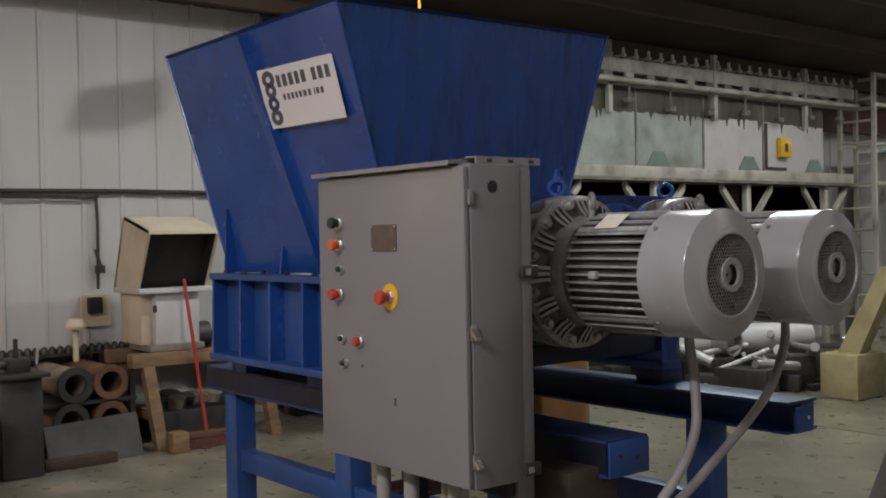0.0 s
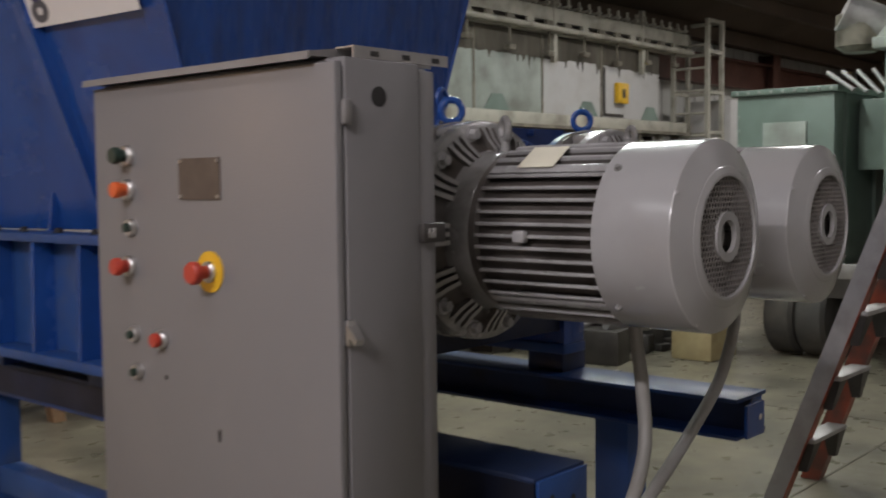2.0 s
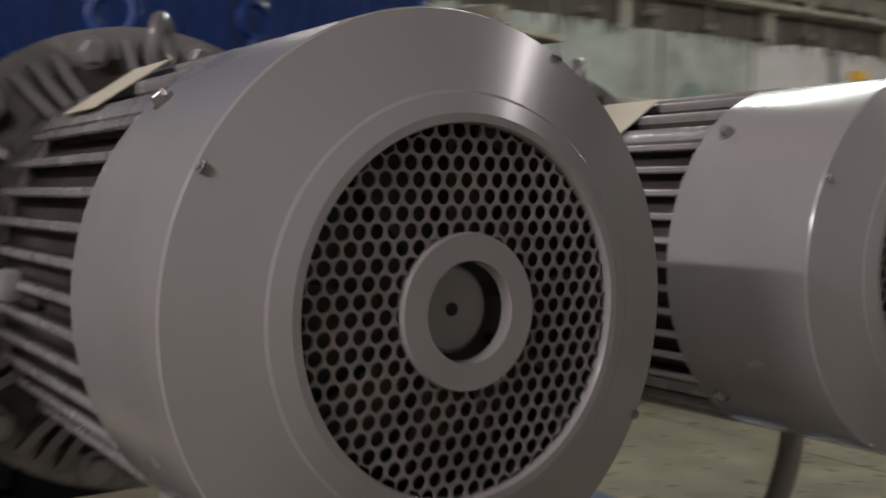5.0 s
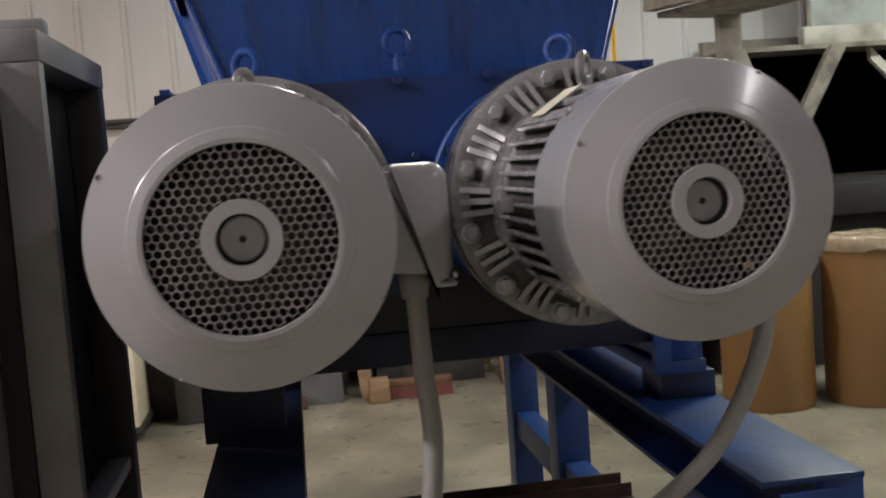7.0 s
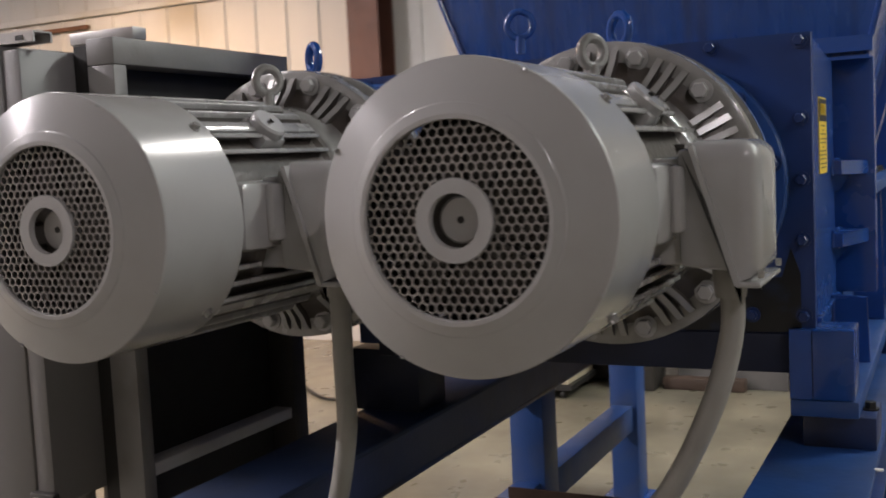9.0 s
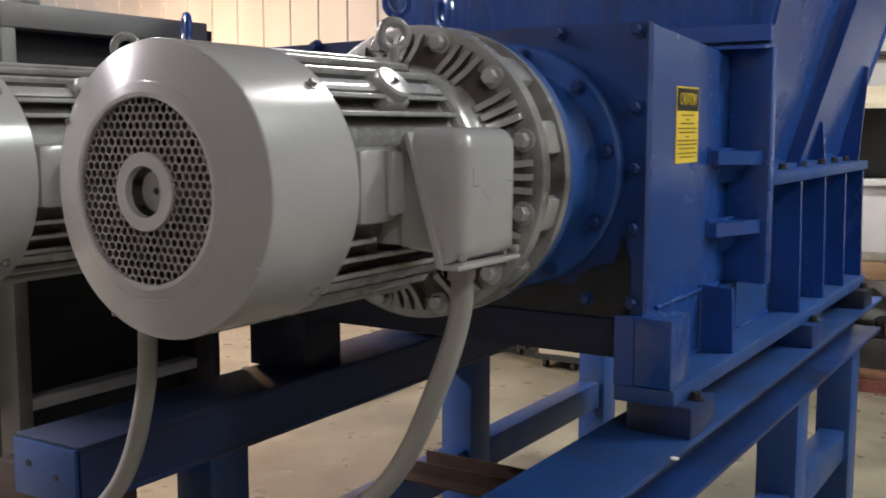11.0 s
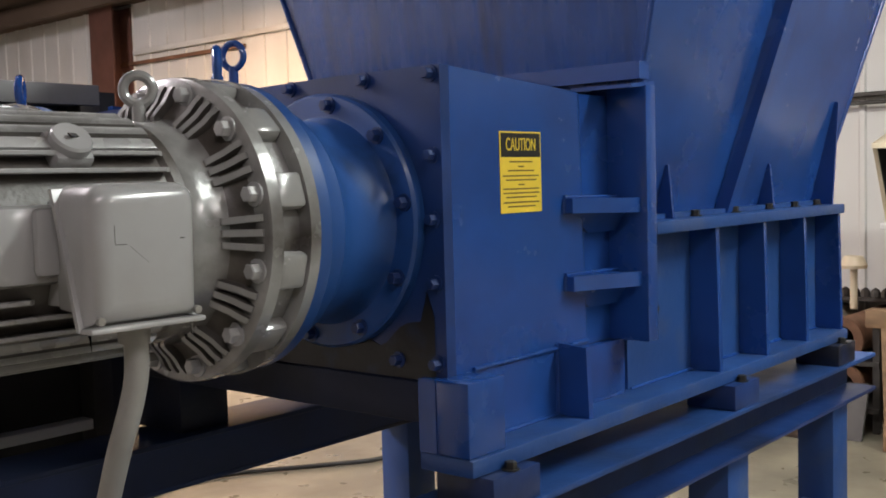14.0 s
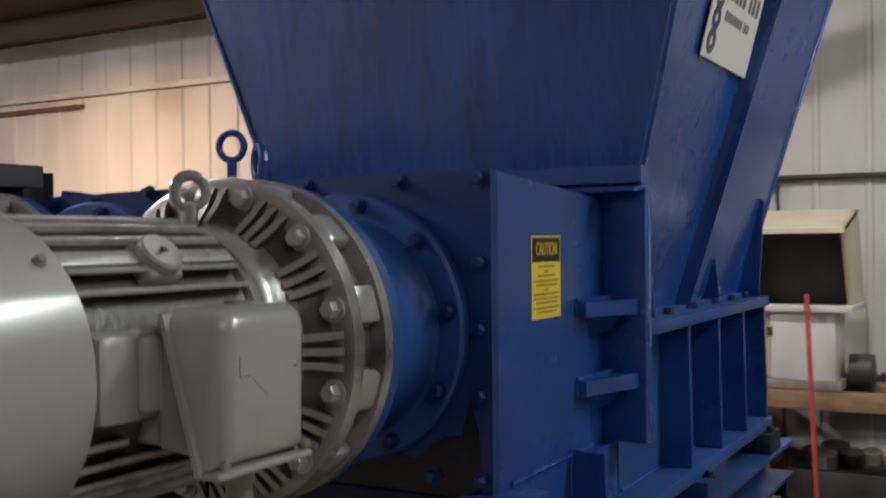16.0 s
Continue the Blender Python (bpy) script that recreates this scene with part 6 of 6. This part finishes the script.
part("post", add_box(B(), 1.425, 1.495, 14.265, 14.335, 0, 0.74, 0.006), RED, rp)
part("base_plate", add_box(B(), 1.39, 1.53, 14.23, 14.37, 0, 0.012, 0.003), RED, rp)
part("box", add_box(B(), 1.41, 1.52, 14.24, 14.36, 0.741, 0.92, 0.012), RED, rp)
# bucket by the partition
bk = thing("blue_bucket", (1.07, 15.6, 0), "dark blue plastic bucket standing by the white partition", "bucket")
part("shell", add_lathe(B(), [(0.0, 0.0001), (0.0, 0.14), (0.26, 0.17), (0.27, 0.18), (0.28, 0.17), (0.02, 0.13), (0.02, 0.0001)], 24, "z", (1.07, 15.6, 0)), PLASTIC_BLUE, bk)

# ---- corner by the back wall ----
hood = thing("hooded_granulator", (-4.3, 0.3, 0.7), "cream granulator with an open dark feed hood", "machine")
Y0, Y1 = 0.05, 0.54
part("hood_top", add_hull(B(), [(-3.98, Y0 - 0.02, 1.50), (-3.98, Y1 + 0.02, 1.50), (-3.98, Y1 + 0.02, 1.525), (-3.98, Y0 - 0.02, 1.525)],
                          [(-4.42, Y0 - 0.02, 1.61), (-4.42, Y1 + 0.02, 1.61), (-4.42, Y1 + 0.02, 1.63), (-4.42, Y0 - 0.02, 1.63)]), CREAM, hood)
part("hood_back", add_hull(B(), [(-4.42, Y0 - 0.02, 1.60), (-4.42, Y1 + 0.02, 1.60), (-4.44, Y1 + 0.02, 1.62), (-4.44, Y0 - 0.02, 1.62)],
                           [(-4.62, Y0 - 0.02, 1.1), (-4.62, Y1 + 0.02, 1.1), (-4.65, Y1 + 0.02, 1.12), (-4.65, Y0 - 0.02, 1.12)]), CREAM, hood)
for y in (Y0 - 0.02, Y1):
    part("hood_side", add_prism(B(), [(-3.98, 1.525), (-4.42, 1.63), (-4.64, 1.12), (-4.20, 1.12)], "y", y, y + 0.02), CREAM, hood)
# black liners put the shade inside the hood into colour
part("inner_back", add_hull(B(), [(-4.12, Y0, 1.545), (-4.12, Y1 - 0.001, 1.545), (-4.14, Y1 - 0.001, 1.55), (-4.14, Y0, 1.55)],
                            [(-4.30, Y0, 1.122), (-4.30, Y1 - 0.001, 1.122), (-4.32, Y1 - 0.001, 1.122), (-4.32, Y0, 1.122)]), BLACK, hood, "black backing that paints the shade inside the hood")
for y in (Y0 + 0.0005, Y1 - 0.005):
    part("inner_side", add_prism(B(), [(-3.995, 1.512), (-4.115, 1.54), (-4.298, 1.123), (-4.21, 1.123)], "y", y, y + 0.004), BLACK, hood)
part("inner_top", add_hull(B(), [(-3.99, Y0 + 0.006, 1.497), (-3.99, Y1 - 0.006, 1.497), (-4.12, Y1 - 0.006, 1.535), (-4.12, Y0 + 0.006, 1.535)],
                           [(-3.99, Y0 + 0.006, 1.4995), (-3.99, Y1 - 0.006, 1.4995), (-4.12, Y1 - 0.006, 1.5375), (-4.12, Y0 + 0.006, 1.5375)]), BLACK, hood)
part("sill", add_box(B(), -4.62, -4.14, Y0 - 0.03, Y1 + 0.03, 1.085, 1.12, 0.004), OFFWHITE, hood)
part("front_panel", add_box(B(), -4.5, -4.18, Y0 + 0.10, Y1 - 0.06, 0.72, 1.085, 0.006), OFFWHITE, hood)
part("side_body", add_box(B(), -4.62, -4.24, Y0 + 0.02, Y0 + 0.10, 0.72, 1.085, 0.006), CREAM, hood)
part("label_tag", add_box(B(), -4.1795, -4.178, 0.13, 0.16, 0.95, 1.0), DARK_STEEL, hood)
part("foot_rail", add_box(B(), -4.55, -4.16, Y0 + 0.05, Y1 - 0.03, 0.672, 0.72, 0.006), SOOT, hood)
part("motor_end", add_rod(B(), (-4.4, 0.52, 0.75), (-4.4, 0.64, 0.75), 0.10, 18), DARK_STEEL, hood)

sw = thing("timber_sawhorse", (-4.25, 0.4, 0), "rough brown timber sawhorse carrying the granulator", "sawhorse")
part("top_beam", add_box(B(), -4.22, -4.12, -0.05, 1.15, 0.575, 0.67, 0.006), TIMBER, sw)
part("rear_sheet", add_box(B(), -4.845, -4.83, 2.80, 9.6, 1.12, 1.985), UNDER_BROWN, cv, "dark brown backing sheet behind the legs")
part("rear_beam", add_box(B(), -4.66, -4.56, -0.05, 1.15, 0.575, 0.67, 0.006), TIMBER, sw)
for y in (0.06, 0.95):
    part("leg", add_hull(B(), [(-4.10, y + 0.02, 0), (-4.02, y + 0.02, 0), (-4.02, y + 0.1, 0), (-4.10, y + 0.1, 0)], [(-4.20, y - 0.03, 0.58), (-4.12, y - 0.03, 0.58), (-4.12, y + 0.05, 0.58), (-4.20, y + 0.05, 0.58)]), TIMBER, sw)
    part("leg", add_hull(B(), [(-4.80, y - 0.02, 0), (-4.72, y - 0.02, 0), (-4.72, y + 0.06, 0), (-4.80, y + 0.06, 0)], [(-4.66, y - 0.02, 0.58), (-4.58, y - 0.02, 0.58), (-4.58, y + 0.06, 0.58), (-4.66, y + 0.06, 0.58)]), TIMBER, sw)
    part("tie", add_box(B(), -4.72, -4.1, y + 0.02, y + 0.05, 0.2, 0.27), TIMBER, sw)
dk = thing("dark_crate", (-4.5, 0.5, 0), "dark crate of machine parts under the sawhorse", "crate")
part("crate_body", add_box(B(), -4.72, -4.3, 0.2, 0.9, 0, 0.22, 0.006), DARK_STEEL, dk)
rnd = random.Random(8)
for i in range(9):
    x, y, r = rnd.uniform(-4.62, -4.4), rnd.uniform(0.28, 0.8), rnd.uniform(0.04, 0.08)
    part("machine_part", add_rod(B(), (x, y, 0.221), (x + 0.02, y, 0.24 + r), r, 10), DARK_STEEL if i % 2 else SOOT, dk)

br = thing("push_broom", (-3.95, 0.4, 0), "push broom with a bright red handle leaning on the hood", "broom")
part("head", add_box(B(), -4.02, -3.94, 0.17, 0.63, 0.065, 0.11, 0.006), RUST, br)
part("bristles", add_box(B(), -4.03, -3.93, 0.17, 0.63, 0.0, 0.065), BRISTLE, br)
part("handle", add_rod(B(), (-3.97, 0.42, 0.10), (-4.13, 0.345, 1.18), 0.013, 10), RED, br)

# pipes on a rack at the wall
for i, (y, z) in enumerate(((-0.43, 0.50), (-0.19, 0.50), (-0.46, 0.26), (-0.19, 0.25))):
    e = thing("pipe_spool", (-4.3, y, z - 0.12), "short rusty flanged pipe spool stacked against the wall", "pipe", "flanged pipe spools")
    r = 0.105
    part("barrel", add_lathe(B(), [(-4.16, r), (-4.9, r), (-4.9, r * 0.72), (-4.16, r * 0.72)], 26, "x", (0, y, z), closed=True), RUST if i % 2 else SOOT, e)
    part("flange", add_lathe(B(), [(-4.15, r * 1.14), (-4.19, r * 1.14), (-4.19, r * 0.7), (-4.15, r * 0.7)], 26, "x", (0, y, z), closed=True), RUST if i in (1, 3) else DARK_STEEL, e)
part("bore", add_rod(B(), (-4.6, -0.43, 0.5), (-4.59, -0.43, 0.5), 0.07, 16), BLACK, e)
pr = thing("pipe_rack", (-4.5, -0.35, 0), "low steel rack under the pipe spools", "rack")
part("shelf", add_box(B(), -4.92, -4.18, -0.68, 0.0, 0.36, 0.385), DARK_STEEL, pr)
part("shelf", add_box(B(), -4.92, -4.18, -0.68, 0.0, 0.11, 0.135), DARK_STEEL, pr)
for x in (-4.9, -4.22):
    for y in (-0.68, -0.02):
        part("leg", add_box(B(), x - 0.02, x + 0.02, y - 0.018, y + 0.018, 0, 0.64), DARK_STEEL, pr)
lp = thing("leaning_steel_plate", (-4.1, -0.35, 0), "flat dark steel plate leaning in front of the pipes", "plate")
part("plate", add_hull(B(), [(-4.02, -0.66, 0), (-4.02, -0.03, 0), (-4.0, -0.03, 0), (-4.0, -0.66, 0)], [(-4.14, -0.66, 0.25), (-4.14, -0.03, 0.28), (-4.12, -0.03, 0.28), (-4.12, -0.66, 0.25)]), DARK_STEEL, lp)
lg = thing("timber_baulk", (-3.85, -0.4, 0), "dark timber baulk lying on the floor", "timber")
part("baulk", add_box(B(), -3.98, -3.90, -0.72, -0.25, 0, 0.07, 0.006), OLD_TIMBER, lg)
po = thing("bench_pedestal", (-3.95, -0.86, 0), "dark steel pedestal with a small vice on top", "pedestal")
part("column", add_box(B(), -4.1, -3.82, -1.0, -0.75, 0, 0.62, 0.008), DARK_STEEL, po)
part("top", add_box(B(), -4.14, -3.78, -1.04, -0.71, 0.62, 0.65, 0.006), DARK_STEEL, po)
part("vice", add_box(B(), -4.02, -3.88, -0.93, -0.80, 0.65, 0.74, 0.012), DARK_STEEL, po)
part("vice_jaw", add_rod(B(), (-3.95, -0.97, 0.70), (-3.95, -0.76, 0.70), 0.03, 12), DARK_STEEL, po)
part("vice_handle", add_rod(B(), (-3.92, -0.88, 0.70), (-3.92, -0.88, 0.86), 0.014, 10), BLACK, po)
part("vice_screw", add_rod(B(), (-3.90, -0.76, 0.69), (-3.90, -0.75, 0.80), 0.009, 8), STEEL, po)
ch = thing("tooth_rack", (-4.8, -0.2, 0.66), "row of dark cast teeth on a shelf along the wall", "rack")
part("wall_shelf", add_box(B(), XW + 0.016, -4.72, -0.75, 2.6, 0.64, 0.66), DARK_STEEL, ch)
tm = B()
add_lathe(tm, [(0, 0.028), (0.03, 0.028), (0.045, 0.018), (0.055, 0.0001)], 8, "z")
tme = mesh_of(tm, "tooth", DARK_STEEL)
for i in range(58):
    shared_part("tooth", tme, ch, (-4.78, -0.72 + i * 0.057, 0.66))
bv = thing("stem_valve", (-4.6, -0.27, 0.64), "old cream handwheel valve on a stem", "valve")
part("stem", add_rod(B(), (-4.6, -0.27, 0.61), (-4.6, -0.27, 0.85), 0.02, 10), CREAM, bv)
part("cap", add_lathe(B(), [(0.84, 0.07), (0.86, 0.075), (0.91, 0.05), (0.91, 0.0001)], 18, "z", (-4.6, -0.27, 0)), CREAM, bv)
wb = thing("wall_switch", (XW + 0.05, 0.02, 0.9), "black switch box with a lit orange bezel on the wall", "switch")
part("plate", add_box(B(), XW + 0.016, XW + 0.05, -0.1, 0.12, 0.82, 1.06), CREAM, wb)
part("box", add_box(B(), XW + 0.05, XW + 0.11, -0.06, 0.04, 0.92, 1.04, 0.006), BLACK, wb)
pb = thing("wall_bracket", (XW + 0.06, -0.1, 1.3), "small dark bracket on the wall", "bracket")
part("bracket", add_box(B(), XW + 0.016, XW + 0.12, 0.02, 0.06, 1.22, 1.28), DARK_STEEL, pb)
part("bracket_arm", add_rod(B(), (XW + 0.08, 0.04, 1.28), (XW + 0.08, 0.0, 1.40), 0.012, 8), DARK_STEEL, pb)
# cream crates by the wall
for x, y, w, h in ((-3.95, -2.05, 0.84, 0.36), (-3.75, -1.3, 0.26, 0.44)):
    e = thing("cream_carton", (x, y, 0.08), "cream carton on a low dark dolly", "carton", "cream cartons")
    part("carton", add_box(B(), x - 0.22, x + 0.22, y - w / 2, y + w / 2, 0.08, 0.08 + h, 0.006), CREAM, e)
    part("dolly", add_box(B(), x - 0.24, x + 0.24, y - w / 2 - 0.02, y + w / 2 + 0.02, 0.05, 0.08), BLACK, e)
    for dx in (-0.2, 0.2):
        for dy in (-w / 2 + 0.04, w / 2 - 0.04):
            part("caster", add_rod(B(), (x + dx, y + dy - 0.012, 0.025), (x + dx, y + dy + 0.012, 0.025), 0.025, 12), BLACK, e)
sb = thing("scrap_bin", (-4.3, -1.45, 0), "low dark steel scrap bin", "bin")
part("bin", add_box(B(), -4.6, -4.05, -1.62, -0.95, 0, 0.35, 0.01), DARK_STEEL, sb)
lb = thing("timber_stub", (-4.2, 0.02, 0), "short timber stub standing by the sawhorse", "timber")
part("stub", add_box(B(), -3.98, -3.86, 0.12, 0.24, 0, 0.14, 0.006), TIMBER, lb)

# drums, sack and pendant on the far side
for x, y in ((-2.92, 2.19), (-2.80, 2.72)):
    d = thing("fibre_drum", (x, y, 0), "brown fibre drum with clear wrap over its lid", "drum", "fibre drums")
    part("barrel", add_lathe(B(), [(0, 0.0001), (0, 0.235), (0.02, 0.24), (0.82, 0.24), (0.84, 0.236), (0.84, 0.0001)], 40, "z", (x, y, 0)), CARDBOARD, d)
    bm = B()
    add_lathe(bm, [(0.805, 0.243), (0.82, 0.246), (0.85, 0.245), (0.872, 0.235), (0.878, 0.20), (0.87, 0.0001)], 40, "z", (x, y, 0))
    rnd = random.Random(4)
    for v in bm.verts:
        v.co += Vector((rnd.uniform(-1, 1), rnd.uniform(-1, 1), rnd.uniform(-1, 1))) * 0.006
    part("wrap", bm, WRAP, d, "crumpled clear plastic wrap")
bm = B()
rows, turns = 14, 40
loops = []
for r in range(rows + 1):
    h = r / rows
    wide = 0.165 - 0.035 * h
    deep = 0.11 - 0.05 * h
    loop = []
    for k in range(turns):
        a = 2 * math.pi * k / turns
        ca, sa = math.cos(a), math.sin(a)
        fold = 1 + 0.07 * noise.noise(Vector((ca * 3, sa * 3, h * 4))) + 0.05 * math.sin(5 * a + h * 6) * h
        x = -3.85 + deep * fold * math.copysign(abs(ca) ** 0.6, ca)
        y = 1.69 - 0.035 * h + wide * fold * math.copysign(abs(sa) ** 0.6, sa)
        loop.append(bm.verts.new((x, y, 0.38 * h * (1 + 0.13 * math.sin(2 * a + 1) * h) + 0.001)))
    loops.append(loop)
for a, b in zip(loops, loops[1:]):
    for k in range(turns):
        bm.faces.new((a[k], a[(k + 1) % turns], b[(k + 1) % turns], b[k]))
bm.faces.new(loops[0][::-1])
bmesh.ops.recalc_face_normals(bm, faces=bm.faces[:])
solid("plastic_sack", bm, SACK, (-3.85, 1.92, 0), "crumpled clear plastic sack on the floor", "sack")
dkb = thing("dark_machine_bed", (-4.2, 2.9, 0), "dark machine bed with a round drum under the conveyor", "machine")
part("bed", add_box(B(), -4.7, -3.55, 1.46, 3.6, 0.92, 1.115, 0.01), BLACK, dkb)
part("drum", add_rod(B(), (-4.5, 1.86, 0.56), (-3.62, 1.86, 0.56), 0.36, 36), BLACK, dkb)
part("skirt", add_box(B(), -4.7, -3.66, 2.25, 3.5, 0.0, 0.92, 0.01), BLACK, dkb)
part("end_leg", add_box(B(), -4.7, -4.55, 1.50, 1.60, 0.0, 0.92, 0.006), BLACK, dkb)
part("pale_top", add_box(B(), -4.65, -3.52, 1.42, 2.9, 1.116, 1.165, 0.006), OFFWHITE, dkb)
pe = thing("hoist_pendant", (-2.6, 1.34, 0.5), "yellow hoist strap with a hook hanging from the roof", "pendant")
part("strap", add_tube(B(), [(-2.6, 1.325, 4.235), (-2.6, 1.335, 2.5), (-2.6, 1.34, 1.14)], 0.010, 8), YELLOW, pe)
part("hook_block", add_rod(B(), (-2.6, 1.335, 1.08), (-2.6, 1.335, 1.19), 0.035, 14), CREAM, pe)
part("control", add_box(B(), -2.625, -2.575, 1.315, 1.365, 0.775, 1.045, 0.01), YELLOW, pe)
part("tail", add_rod(B(), (-2.6, 1.34, 0.52), (-2.6, 1.34, 0.775), 0.009, 8), STEEL, pe)

# cable on the floor
bm = B()
add_tube(bm, [(x, y, 0.012) for x, y in ((-0.4, -2.0), (-1.2, -2.28), (-1.66, -2.27), (-2.07, -2.0), (-2.35, -1.84), (-2.84, -1.86), (-3.12, -2.0), (-3.2, -2.3), (-3.16, -2.6), (-3.6, -3.1))], 0.012, 8, 10)
solid("floor_cable", bm, CABLE_BLACK, (-2, -1.7, 0), "black cable snaking over the concrete floor", "cable")
